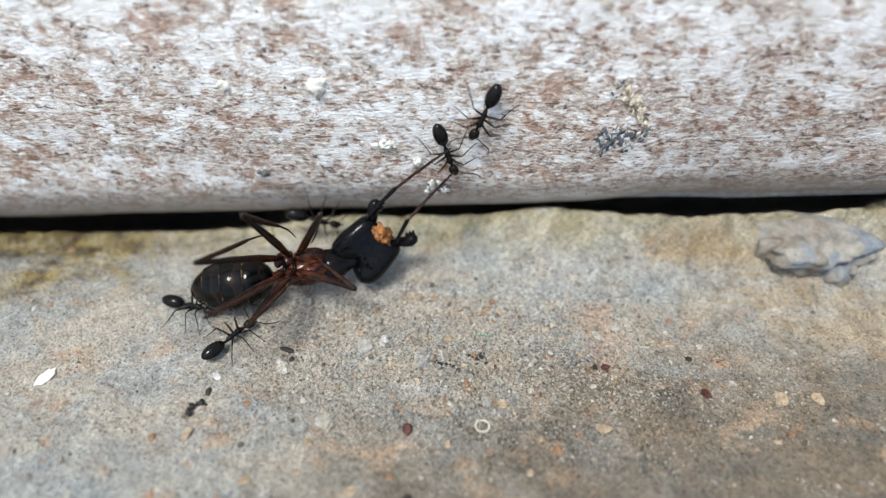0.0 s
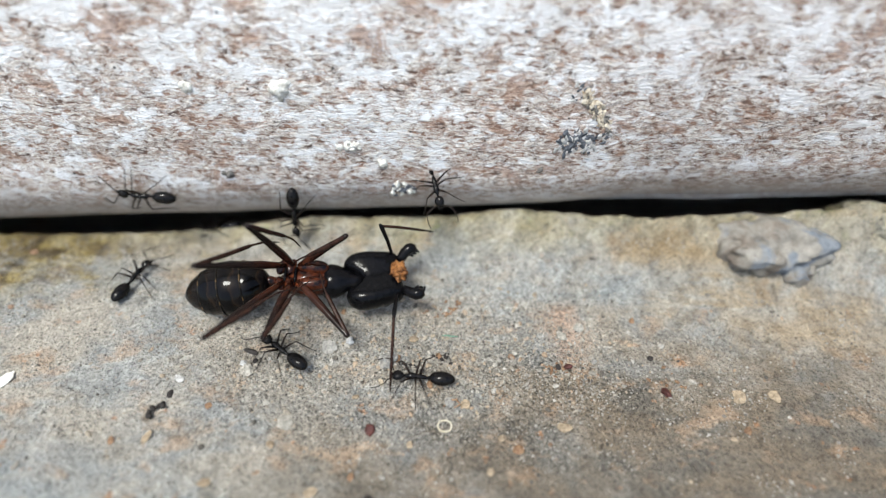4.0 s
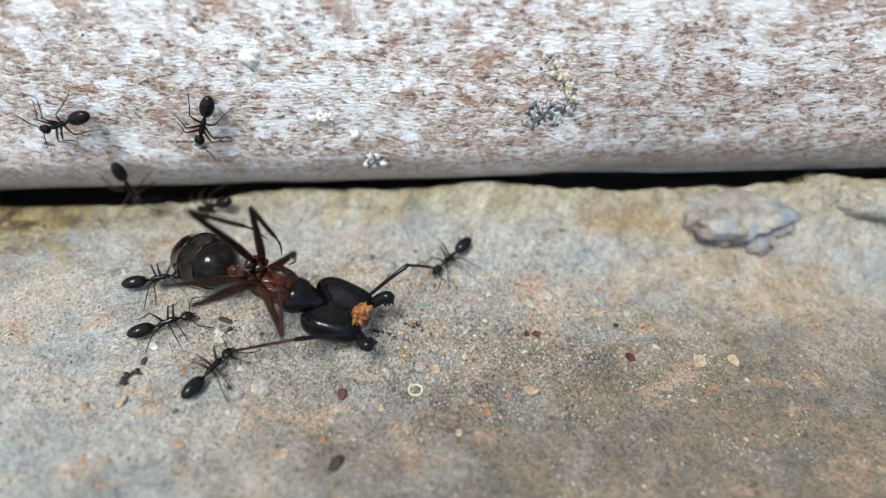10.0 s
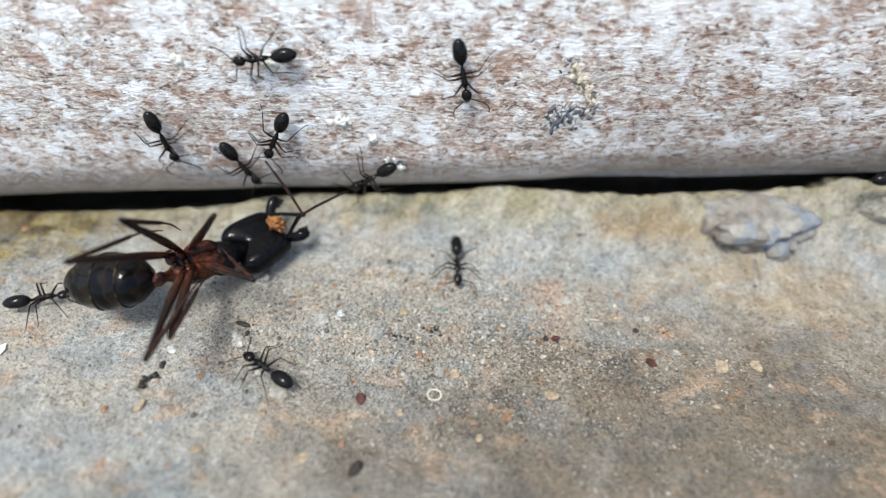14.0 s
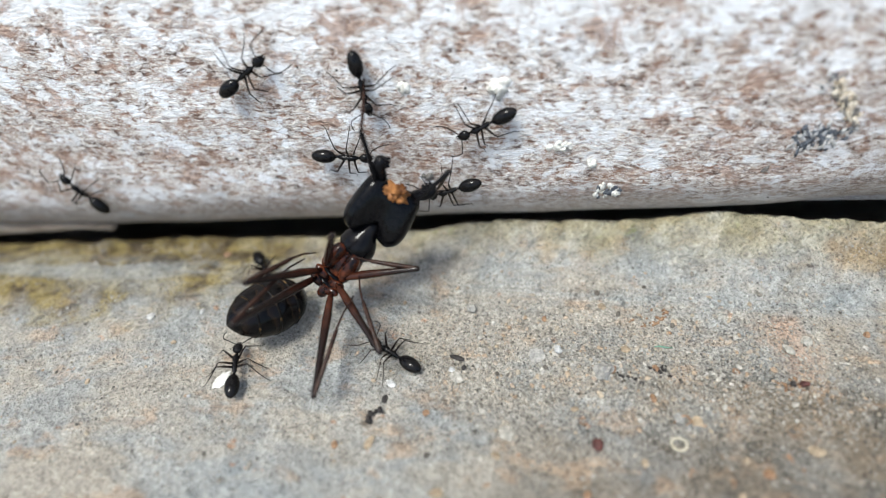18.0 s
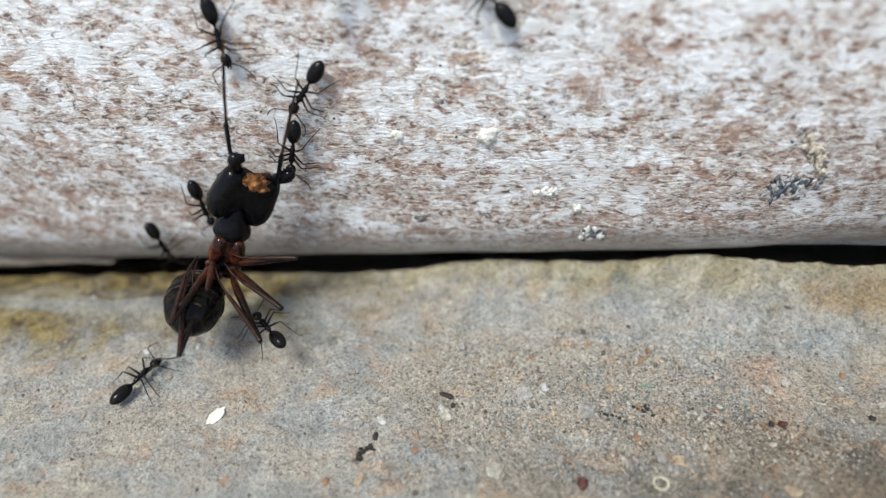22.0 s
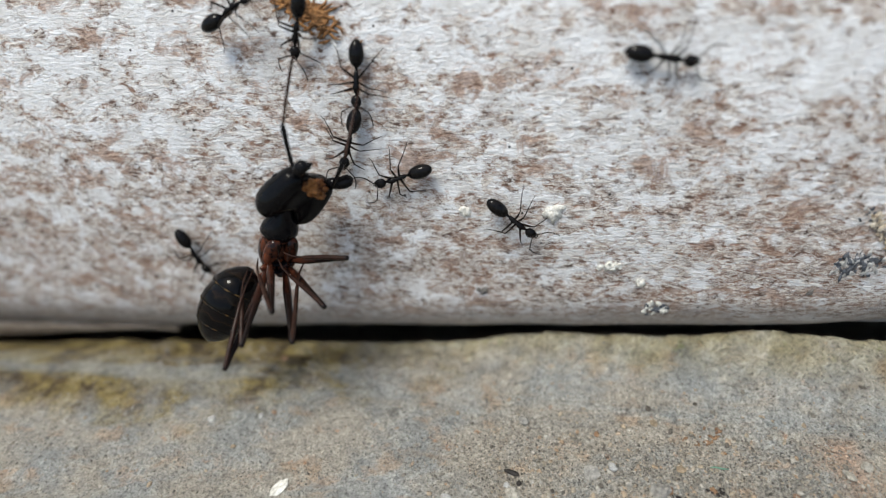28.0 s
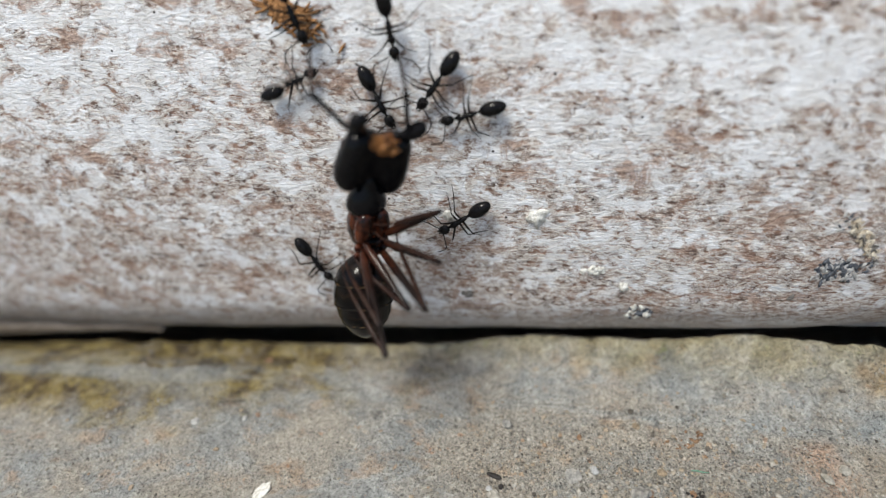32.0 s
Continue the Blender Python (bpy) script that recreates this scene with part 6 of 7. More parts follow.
    stride(HERD[1], [(0, mm(5.27, -0.19, 5.90, 77, 70, -13)), (1, mm(5.85, -0.34, 2.83, 87, 49, -1)), (1.5, mm(5.58, -0.33, 4.15, 87, 49, -1)), (1.75, mm(6.13, -0.32, 4.11, 52, 87, -38)), (2, mm(6.68, -0.31, 4.08, -86, 54, -177)), (2.4, mm(6.52, -0.32, 4.35, -86, 54, -177)), (3, mm(6.07, -0.26, 4.97, -51, 85, -141)), (3.4, mm(5.97, -0.28, 5.01, 35, 49, -60)), (5.5, mm(8.06, -3.97, 0.07, -0, 1, -121)), (5.67, mm(7.40, -5.08, 0.04, -0, 1, -172)), (5.83, mm(6.74, -6.19, 0.02, -0, 0, 137)), (6, mm(6.07, -7.30, -0.01, 0, -0, 85)), (6.5, mm(6.64, -7.64, 0.02, -0, 0, 29)), (6.75, mm(8.03, -6.86, 0.00, 0, 0, 104)), (7, mm(9.43, -6.08, -0.01, 0, 0, 178)), (7.5, mm(9.82, -6.35, 0.02, -0, 0, -117)), (7.75, mm(8.92, -8.15, 0.00, -0, 0, -170)), (8, mm(8.02, -9.95, -0.01, 0, -0, 137)), (8.5, mm(8.24, -9.70, 0.00, 0, -0, 137)), (9, mm(8.46, -9.06, -0.01, -0, -0, 119)), (9.5, mm(8.47, -4.47, 0.02, -0, -0, 119)), (9.75, mm(8.44, -3.86, 0.09, -2, 4, 173)), (10, mm(8.40, -3.25, 0.16, 0, 9, -133)), (10.5, mm(8.50, -1.50, 0.73, 0, 9, -133)), (11, mm(7.06, -0.63, 1.61, -44, 47, -160)), (11.5, mm(6.54, -0.37, 2.48, -74, 47, -160)), (12, mm(5.87, -0.33, 3.32, -87, 69, -178)), (13, mm(5.93, -0.63, 1.26, -43, 31, -165)), (13.5, mm(4.63, -0.35, 3.38, -80, 31, -165)), (14, mm(3.75, -0.33, 3.29, -87, 36, -179)), (14.5, mm(3.27, -0.35, 3.78, -87, 36, -179)), (15, mm(1.81, -0.32, 3.14, -87, 49, -179)), (17.5, mm(0.25, -0.16, 6.66, -86, 29, -176)), (18, mm(-0.59, -0.09, 7.04, -86, 29, -176)), (18.5, mm(-1.29, -0.02, 7.81, -86, 29, -176)), (19, mm(-2.79, 0.20, 9.14, -69, 66, -158)), (19.5, mm(-3.41, 0.23, 9.56, -69, 66, -158)), (20, mm(-4.41, 0.39, 10.21, -75, 57, -164)), (20.5, mm(-4.66, 0.43, 10.65, -75, 57, -164)), (21, mm(-5.51, 0.35, 9.95, -60, 70, -150)), (21.5, mm(-5.51, 0.42, 10.55, -60, 70, -150)), (22, mm(-7.22, 0.39, 10.24, -77, 51, -166)), (22.5, mm(-7.99, 0.45, 10.72, -77, 51, -166)), (23, mm(-8.47, 0.50, 10.81, -80, 43, -169)), (24, mm(-9.68, 0.78, 12.07, -68, 59, -156)), (25, mm(-10.45, 1.08, 13.33, -44, 70, -133)), (25.25, mm(-10.65, 1.02, 13.17, 78, 37, -10)), (25.5, mm(-10.85, 0.96, 13.01, 87, -28, 1)), (26.5, mm(-9.51, 0.98, 13.73, 80, 32, -11)), (27.5, mm(-8.17, 1.00, 14.44, -13, 74, -106)), (28, mm(-7.83, 1.19, 13.71, -17, 74, -106)), (29, mm(-8.13, 1.30, 14.45, -61, 66, -156)), (30, mm(-7.74, 1.31, 14.57, -26, 81, -117)), (31, mm(-7.09, 1.41, 15.08, 17, 86, -72)), (32, mm(-5.75, 1.46, 15.72, 80, 83, -3))])
    stride(HERD[2], [(0, mm(-0.76, -0.35, 1.92, 87, 17, 0)), (0.3, mm(0.89, -0.37, 1.68, 87, 17, 0)), (0.45, mm(1.53, -0.49, 1.27, 37, 42, -80)), (0.6, mm(2.18, -0.62, 0.86, -0, 5, -149)), (1, mm(3.01, -2.77, 2.25, -38, 5, -149)), (2, mm(2.88, -2.05, 1.57, -0, 1, 178)), (2.4, mm(1.41, -0.90, 0.71, -0, 8, -175)), (3, mm(-2.49, -1.27, 0.19, 0, 16, -165)), (3.5, mm(-4.68, 0.69, -0.65, 0, 16, -165)), (5.5, mm(-5.14, -1.77, -0.23, -0, 4, 169)), (6, mm(-5.24, -2.29, -0.18, -0, 4, 169)), (6.5, mm(-5.08, -2.21, -0.19, 0, 4, 107)), (7, mm(-4.93, -2.13, -0.19, -0, 5, 46)), (7.25, mm(-5.36, -1.99, -0.22, 5, -4, 102)), (7.5, mm(-5.79, -1.85, -0.24, -0, -13, 159)), (7.75, mm(-7.78, -1.10, 0.27, -42, -25, 166)), (8, mm(-9.77, -0.34, 0.78, -87, -29, 180)), (9, mm(-45.00, 0.73, 12.00, -87, -18, 178)), (32, mm(-45.00, 0.73, 12.00, -87, -18, 178))])
    stride(HERD[3], [(0, mm(-5.73, -4.94, -0.01, 0, -0, -13)), (0.3, mm(-5.99, -4.18, -0.03, -1, 1, 37)), (0.6, mm(-6.25, -3.42, -0.04, -0, 3, 87)), (1, mm(-4.87, -3.81, 1.55, -0, 3, 87)), (1.5, mm(-6.78, -1.98, -0.25, -0, 3, 87)), (2, mm(-5.82, -1.23, -0.43, -0, 13, 88)), (2.1, mm(-5.95, -0.62, 1.0, 40, -40, 55)), (2.2, mm(-5.90, -0.36, 2.77, 80, -67, 8)), (2.3, mm(-5.48, -0.27, 4.70, 84, -49, 4)), (2.4, mm(-2.84, -0.23, 5.01, 87, 1, -0)), (2.5, mm(-1.37, -0.07, 7.06, 86, -54, 3)), (2.6, mm(-0.35, 0.07, 8.42, 79, -22, 4)), (2.8, mm(2.38, -0.08, 7.66, 80, 25, -5)), (3, mm(3.06, -0.12, 6.62, 66, 76, -24)), (3.2, mm(-0.54, -0.23, 5.28, -82, 55, -173)), (3.4, mm(-4.14, -0.33, 3.93, -87, 7, -180)), (4.2, mm(-9.69, -0.35, 3.25, -87, -5, 180)), (5, mm(-40.00, -0.20, 6.00, -87, -5, 180)), (32, mm(-40.00, -0.20, 6.00, -87, -5, 180))])
    stride(HERD[4], [(0, mm(-3.51, -6.37, -0.01, -0, -0, 51)), (1, mm(-3.15, -6.06, -0.00, -0, 0, 71)), (1.3, mm(-2.20, -6.83, 0.02, 0, 0, 1)), (1.65, mm(-0.51, -6.81, 0.00, 0, 0, 62)), (2, mm(1.18, -6.79, -0.01, 0, -0, 123)), (2.5, mm(-0.02, -7.17, 0.01, 0, -0, 123)), (3, mm(0.05, -7.13, -0.00, 0, 0, 92)), (3.2, mm(0.56, -7.09, 0.01, -0, 0, 130)), (3.4, mm(1.08, -7.05, 0.02, -0, 0, 169)), (4.45, mm(-1.49, -6.53, 0.01, -0, -0, 109)), (5.5, mm(-4.06, -6.02, 0.01, -0, -1, 48)), (6, mm(-3.21, -6.43, -0.01, 0, -1, 48)), (6.5, mm(-3.64, -5.85, 0.01, -0, -1, 48)), (7, mm(-3.82, -5.30, -0.01, 0, -0, 63)), (7.5, mm(-4.02, -5.71, 0.01, 0, -0, 63)), (8, mm(-5.98, -5.00, -0.01, 0, 0, 90)), (8.25, mm(-7.97, -4.21, -0.03, -0, 1, 135)), (8.5, mm(-9.96, -3.41, -0.06, -0, 1, 179)), (9, mm(-40.00, -3.00, -0.43, -0, 1, 179)), (32, mm(-40.00, -3.00, -0.43, -0, 1, 179))])
    stride(HERD[5], [(0, mm(2.00, 5.00, -1.00, 0, 0, -90)), (1.9, mm(2.60, 4.00, -1.00, 0, 0, -90)), (2.15, mm(3.00, -3.60, 0.02, 0, 0, -92)), (2.3, mm(3.09, -6.02, 0.01, 0, 0, -124)), (2.4, mm(2.33, -7.44, 0.00, 0, 0, -152)), (2.5, mm(0.97, -9.55, 0.00, 0, 0, -156)), (2.6, mm(-0.65, -10.74, 0.00, 0, 0, -161)), (2.8, mm(-9.61, -9.65, 0.00, 0, 0, 150)), (3, mm(-10.04, -5.76, -0.01, -0, -0, 86)), (3.4, mm(-7.90, -3.09, -0.09, -0, -0, 86)), (5.5, mm(-6.79, -4.45, 0.01, -0, -0, 23)), (6, mm(-5.93, -5.08, -0.01, -0, -0, 23)), (6.5, mm(-6.29, -5.01, 0.01, -0, -0, 23)), (7, mm(-7.64, -2.66, -0.22, 0, 8, 95)), (7.25, mm(-8.60, -2.65, -0.19, 1, 5, 137)), (7.5, mm(-9.56, -2.63, -0.16, 0, 2, 179)), (8, mm(-35.00, -2.00, -1.00, 0, 2, 179)), (32, mm(-35.00, -2.00, -1.00, 0, 2, 179))])
    stride(HERD[6], [(0, mm(-40.00, -6.00, 0.00, -0, -0, -8)), (4.2, mm(-39.99, -6.00, 0.00, 0, -0, 0)), (5.4, mm(-20.00, -6.00, 0.00, -0, 0, -13)), (6, mm(-9.52, -8.34, -0.01, -0, -0, -8)), (6.5, mm(-3.20, -10.83, 0.01, -0, -0, -8)), (6.75, mm(-4.07, -10.11, 0.00, 0, -0, 32)), (7, mm(-4.93, -9.39, -0.01, -0, -0, 73)), (7.5, mm(-9.89, -5.10, 0.01, -0, -0, 73)), (8, mm(-9.93, -4.89, -0.02, -0, 1, 99)), (8.25, mm(-11.59, -3.54, -0.18, 0, 0, 141)), (8.5, mm(-13.25, -2.19, -0.33, -0, 0, -178)), (9, mm(-35.00, -3.00, -0.41, -0, 0, -178)), (32, mm(-35.00, -3.00, -0.41, -0, 0, -178))])
    stride(HERD[7], [(0, mm(-16.00, 9.61, 40.00, 51, 64, -41)), (1, mm(-6.03, 0.93, 12.86, 63, 66, -28)), (1.2, mm(-4.64, 0.20, 9.36, 52, 79, -38)), (1.5, mm(-4.04, -0.27, 5.26, 83, 81, -6)), (2, mm(-1.89, -0.32, 3.42, 83, 81, -6)), (2.4, mm(0.87, -0.36, 3.26, 83, 81, -6)), (3, mm(2.37, -0.33, 3.12, 86, 72, -3)), (3.4, mm(0.57, -0.37, 2.83, 86, 72, -3)), (4.45, mm(-0.19, -0.53, 1.73, -18, 48, -147)), (5.5, mm(-0.94, -0.69, 0.64, -0, 1, 173)), (6, mm(-1.10, -1.36, 0.41, -0, 1, 173)), (6.17, mm(0.03, -1.70, 0.37, -1, 2, -133)), (6.33, mm(1.17, -2.03, 0.33, -1, 3, -79)), (6.5, mm(2.31, -2.37, 0.30, 0, 3, -25)), (6.75, mm(4.52, -3.39, 0.16, -0, 3, -68)), (7, mm(6.74, -4.41, 0.02, -0, 3, -112)), (7.25, mm(7.35, -4.08, 0.05, -2, -1, -158)), (7.5, mm(7.96, -3.76, 0.07, -0, -4, 156)), (8, mm(4.85, -2.37, 0.33, 0, -7, 146)), (8.5, mm(0.85, -3.09, 0.14, 0, -7, 146)), (9, mm(-0.86, -1.54, 0.37, 0, -1, 164)), (9.5, mm(-1.96, -0.12, 0.63, 0, -1, 164)), (10, mm(-3.15, -0.18, 0.40, -52, 32, 165)), (10.25, mm(-3.13, -0.03, 0.23, -9, 34, -104)), (10.5, mm(-3.12, 0.13, 0.07, 0, -1, -36)), (11, mm(1.08, -2.93, 0.16, 0, 9, -88)), (11.5, mm(1.79, -2.22, 0.31, 0, 9, -88)), (12, mm(2.66, -1.46, 0.53, -0, 16, -69)), (12.5, mm(3.10, -0.36, 2.25, 49, 16, -69)), (13, mm(1.65, -0.30, 4.10, 71, 83, -19)), (14, mm(-1.86, -0.32, 3.68, 86, 61, -3)), (14.25, mm(-3.58, -0.32, 3.91, -86, 56, -177)), (14.5, mm(-5.30, -0.32, 4.13, -87, -8, 179)), (15, mm(-12.56, -0.25, 5.17, -87, 26, -178)), (16, mm(-18.15, -0.28, 5.22, -86, -17, 177)), (17, mm(-40.00, 0.73, 12.00, -86, -17, 177)), (32, mm(-40.00, 0.73, 12.00, -86, -17, 177))])
    stride(HERD[8], [(0, mm(-45.00, 1.52, 15.00, 87, -1, -0)), (5.3, mm(-44.99, 1.52, 15.00, 87, 5, -1)), (6.5, mm(-22.00, 0.97, 13.00, 86, 18, -4)), (7, mm(-9.32, 0.15, 8.88, 87, -1, -0)), (7.5, mm(4.93, -0.22, 6.02, 87, 36, -2)), (8, mm(7.76, -0.29, 3.97, 80, 77, -10)), (8.5, mm(3.92, -0.32, 4.31, 80, 77, -10)), (9, mm(3.71, -0.31, 3.61, -84, 73, -175)), (9.5, mm(-0.87, -0.32, 4.41, -84, 73, -175)), (10, mm(-2.38, -0.21, 5.62, -80, 66, -170)), (10.5, mm(0.79, -0.36, 3.36, 78, 39, -16)), (11, mm(3.63, -1.16, 0.95, 29, 30, -46)), (11.5, mm(3.22, -0.26, 1.10, -0, 30, -46)), (12, mm(3.65, -0.26, 2.58, 98, 80, 19)), (12.5, mm(4.92, -0.35, 3.78, 109, 80, 19)), (12.75, mm(5.98, -0.33, 3.89, -91, 60, 178)), (13, mm(7.04, -0.31, 3.99, -87, 21, -179)), (13.5, mm(4.33, -0.10, 7.24, -86, -19, 177)), (14, mm(-0.25, 0.13, 8.80, -87, 10, -179)), (14.5, mm(-2.44, 0.20, 9.33, -87, 10, -179)), (15, mm(-3.22, 0.24, 9.38, -81, 48, -170)), (16, mm(-4.83, -0.07, 7.44, -81, 48, -170)), (16.75, mm(-5.59, -0.17, 6.40, 76, 66, -12)), (17.5, mm(-6.35, -0.27, 5.35, 87, 2, 0)), (18, mm(-6.26, -0.24, 5.51, 87, 2, 0)), (18.5, mm(-6.77, -0.14, 6.71, 87, 2, 0)), (19, mm(-6.37, -0.06, 7.35, 86, 19, -3)), (19.5, mm(-7.96, -0.06, 7.56, 86, 19, -3)), (19.75, mm(-8.24, 0.02, 8.01, 79, 57, -11)), (20, mm(-8.52, 0.10, 8.46, -35, 80, -125)), (20.5, mm(-8.60, 0.12, 8.86, -35, 80, -125)), (20.75, mm(-7.95, 0.16, 9.02, 79, 56, -11)), (21, mm(-7.30, 0.20, 9.18, 86, 18, -3)), (21.5, mm(-6.14, 0.81, 12.38, 86, 18, -3)), (21.75, mm(-5.70, 0.91, 13.65, 74, -25, 5)), (22, mm(-5.26, 1.01, 14.93, 36, -62, 40)), (23, mm(5.00, 9.61, 40.00, 52, -62, 40)), (32, mm(5.00, 9.61, 40.00, 52, -62, 40))])
    stride(HERD[9], [(0, mm(-45.00, 0.33, 10.00, 87, -30, 2)), (6.3, mm(-44.99, 0.33, 10.00, 87, 9, -1)), (7.5, mm(-20.00, -0.20, 6.00, 87, 6, -0)), (8, mm(-6.01, -0.29, 4.64, 87, -30, 2)), (8.17, mm(-3.31, -0.27, 5.06, -4, -87, 93)), (8.33, mm(-0.62, -0.24, 5.47, -87, -30, 178)), (8.5, mm(2.07, -0.22, 5.88, -87, 30, -179)), (9, mm(-2.03, -0.32, 3.52, -86, 64, -177)), (9.5, mm(-4.11, -0.32, 4.25, -88, 41, -180)), (10, mm(-6.73, -0.34, 1.99, 89, 85, -1)), (10.5, mm(-9.57, -0.36, 2.09, 89, 85, -1)), (11, mm(-8.55, -0.35, 2.41, 88, 38, -0)), (11.25, mm(-10.87, -0.35, 2.80, -84, 72, -174)), (11.5, mm(-13.20, -0.36, 3.18, -87, 3, 180)), (12, mm(-40.00, -0.35, 2.00, -87, 3, 180)), (32, mm(-40.00, -0.35, 2.00, -87, 3, 180))])
    stride(HERD[10], [(0, mm(-40.00, 0.16, 9.00, 87, 27, -0)), (6.3, mm(-39.99, 0.16, 9.00, 87, 17, -2)), (7.5, mm(-24.00, -0.32, 4.00, 87, 2, -0)), (8, mm(-0.44, -0.33, 3.18, 87, 27, -0)), (8.5, mm(-3.65, -0.17, 6.49, 84, -36, 6)), (8.75, mm(-1.25, 0.09, 8.24, 84, 18, -3)), (9, mm(1.15, 0.34, 9.99, 62, 69, -28)), (9.25, mm(-1.42, 0.02, 7.31, -80, 48, -172)), (9.5, mm(-4.00, -0.31, 4.63, -87, -10, 179)), (10, mm(-8.35, -0.24, 5.42, -87, 21, -179)), (10.5, mm(-12.73, -0.32, 4.44, -87, -7, 179)), (11, mm(-40.00, 0.01, 8.00, -87, -7, 179)), (32, mm(-40.00, 0.01, 8.00, -87, -7, 179))])
    stride(HERD[11], [(0, mm(-40.00, -14.00, 0.00, -0, -0, -5)), (7.3, mm(-39.99, -14.00, 0.00, 0, -0, 14)), (8.5, mm(-20.00, -9.00, 0.00, -0, 0, -5)), (9, mm(-4.16, -10.35, -0.01, -0, -0, -5)), (9.5, mm(-2.54, -8.91, 0.01, -0, -0, -5)), (10, mm(-3.44, -7.18, -0.01, 0, 0, 26)), (10.5, mm(-3.17, -7.54, 0.02, 0, 0, -25)), (11, mm(0.37, -9.17, -0.00, 0, -0, 46)), (11.5, mm(-2.01, -10.47, 0.01, 0, -0, 46)), (12, mm(-3.72, -11.91, -0.01, 0, -0, 1)), (12.17, mm(-4.52, -12.04, -0.00, 0, -0, -57)), (12.33, mm(-5.32, -12.16, 0.01, 0, -0, -114)), (12.5, mm(-6.12, -12.29, 0.02, -0, 0, -172)), (12.67, mm(-10.08, -12.86, 0.01, -0, 0, 130)), (12.83, mm(-14.04, -13.43, 0.01, -0, -0, 73)), (13, mm(-18.00, -14.00, 0.00, -0, -0, 15)), (13.2, mm(-10.19, -11.94, 0.01, -0, -0, 81)), (13.4, mm(-2.39, -9.89, 0.01, -0, 0, 147)), (14, mm(0.23, -8.95, -0.01, -0, 0, 147)), (14.5, mm(-2.09, -7.05, 0.01, -0, 0, -179)), (15, mm(-11.78, -7.29, -0.01, -0, -0, 127)), (16.2, mm(-12.07, -8.08, 0.01, -0, -0, 127)), (17.5, mm(-9.30, -8.15, 0.02, -0, -0, 103)), (18, mm(-10.17, -7.93, -0.01, -0, -0, 103)), (18.25, mm(-7.45, -7.73, 0.01, 0, 0, 41)), (18.5, mm(-4.72, -7.53, 0.02, -0, 0, -21)), (19, mm(-1.10, -8.96, -0.01, 0, 0, 15)), (19.5, mm(0.57, -7.75, 0.00, -0, 0, -38)), (19.8, mm(4.19, -10.61, 0.00, 0, 0, -62)), (20.2, mm(12.00, -25.00, 0.00, 0, 0, -62)), (32, mm(12.00, -25.00, 0.00, 0, 0, -62))])
    stride(HERD[12], [(0, mm(-40.00, -2.00, -1.05, -0, 0, 16)), (7.8, mm(-39.99, -2.00, -1.05, -0, -1, 0)), (9, mm(-18.00, -2.00, -0.54, -0, -3, -6)), (9.5, mm(-8.09, -3.04, -0.10, -0, -1, -27)), (10, mm(-4.52, -4.89, -0.00, -0, 0, 16)), (10.5, mm(-5.89, -4.36, 0.01, -0, 0, 16)), (11, mm(-6.32, -4.49, -0.01, 0, -0, 0)), (11.5, mm(-8.05, -4.09, -0.00, 0, -0, 0)), (12, mm(-7.88, -4.08, -0.03, 0, -0, -10)), (12.5, mm(-9.31, -3.49, -0.05, -0, -1, -57)), (13, mm(-7.50, -6.27, -0.01, 0, -0, 7)), (13.5, mm(-9.63, -6.42, 0.02, 0, -0, 7)), (14, mm(-9.81, -5.98, -0.01, 0, 0, 15)), (14.5, mm(-12.09, -4.79, 0.01, -0, 0, 15)), (15, mm(-12.70, -4.47, -0.02, 0, -1, -14)), (17.5, mm(-11.75, -0.98, -0.68, -0, -10, -54)), (18, mm(-10.76, -2.59, -0.24, -0, -10, -54)), (18.5, mm(-11.12, -1.12, -0.60, -0, -10, -54)), (18.75, mm(-11.14, -0.73, 0.04, 28, 30, -46)), (19, mm(-11.16, -0.35, 0.68, 88, 55, -1)), (19.5, mm(-12.37, -0.37, 2.24, 88, 55, -1)), (20, mm(-13.09, -0.26, 0.89, -91, 76, 164)), (20.5, mm(-12.09, -0.37, 2.69, -105, 76, 164)), (21, mm(-11.58, -0.29, 4.53, 84, 60, -5)), (21.5, mm(-12.14, -0.29, 5.04, 84, 60, -5)), (22, mm(-12.87, -0.27, 4.73, 62, 83, -28)), (22.5, mm(-14.30, -0.31, 4.74, 62, 83, -28)), (23, mm(-15.09, -0.32, 3.67, -83, 76, -174)), (23.5, mm(-16.18, -0.29, 5.07, -83, 76, -174)), (24, mm(-16.04, -0.21, 5.74, 84, 46, -5)), (24.5, mm(-16.45, -0.17, 6.50, 84, 46, -5)), (25, mm(-15.57, -0.03, 7.57, 87, -14, 2)), (25.5, mm(-15.99, 0.08, 8.61, 76, -52, 15)), (27.5, mm(-12.58, 1.00, 13.19, 44, -81, 47)), (28, mm(-12.25, 1.35, 16.16, 49, -28, -0)), (28.4, mm(-13.22, 1.00, 15.45, 49, -28, -0)), (28.7, mm(-12.63, 1.01, 14.26, 64, 11, -13)), (29, mm(-12.05, 1.02, 13.08, 74, 51, -19)), (29.6, mm(-12.37, 1.01, 13.71, 46, 19, -5)), (30, mm(-12.10, 0.92, 12.74, 86, 19, -5)), (30.5, mm(-11.42, 0.28, 9.74, 86, 19, -5)), (31, mm(-10.69, -0.05, 7.45, 86, 27, -4)), (31.3, mm(-10.78, 0.06, 8.29, 82, -24, 5)), (31.6, mm(-10.87, 0.17, 9.13, 48, -72, 43)), (32, mm(-9.75, 1.20, 13.80, 84, -24, 8))])
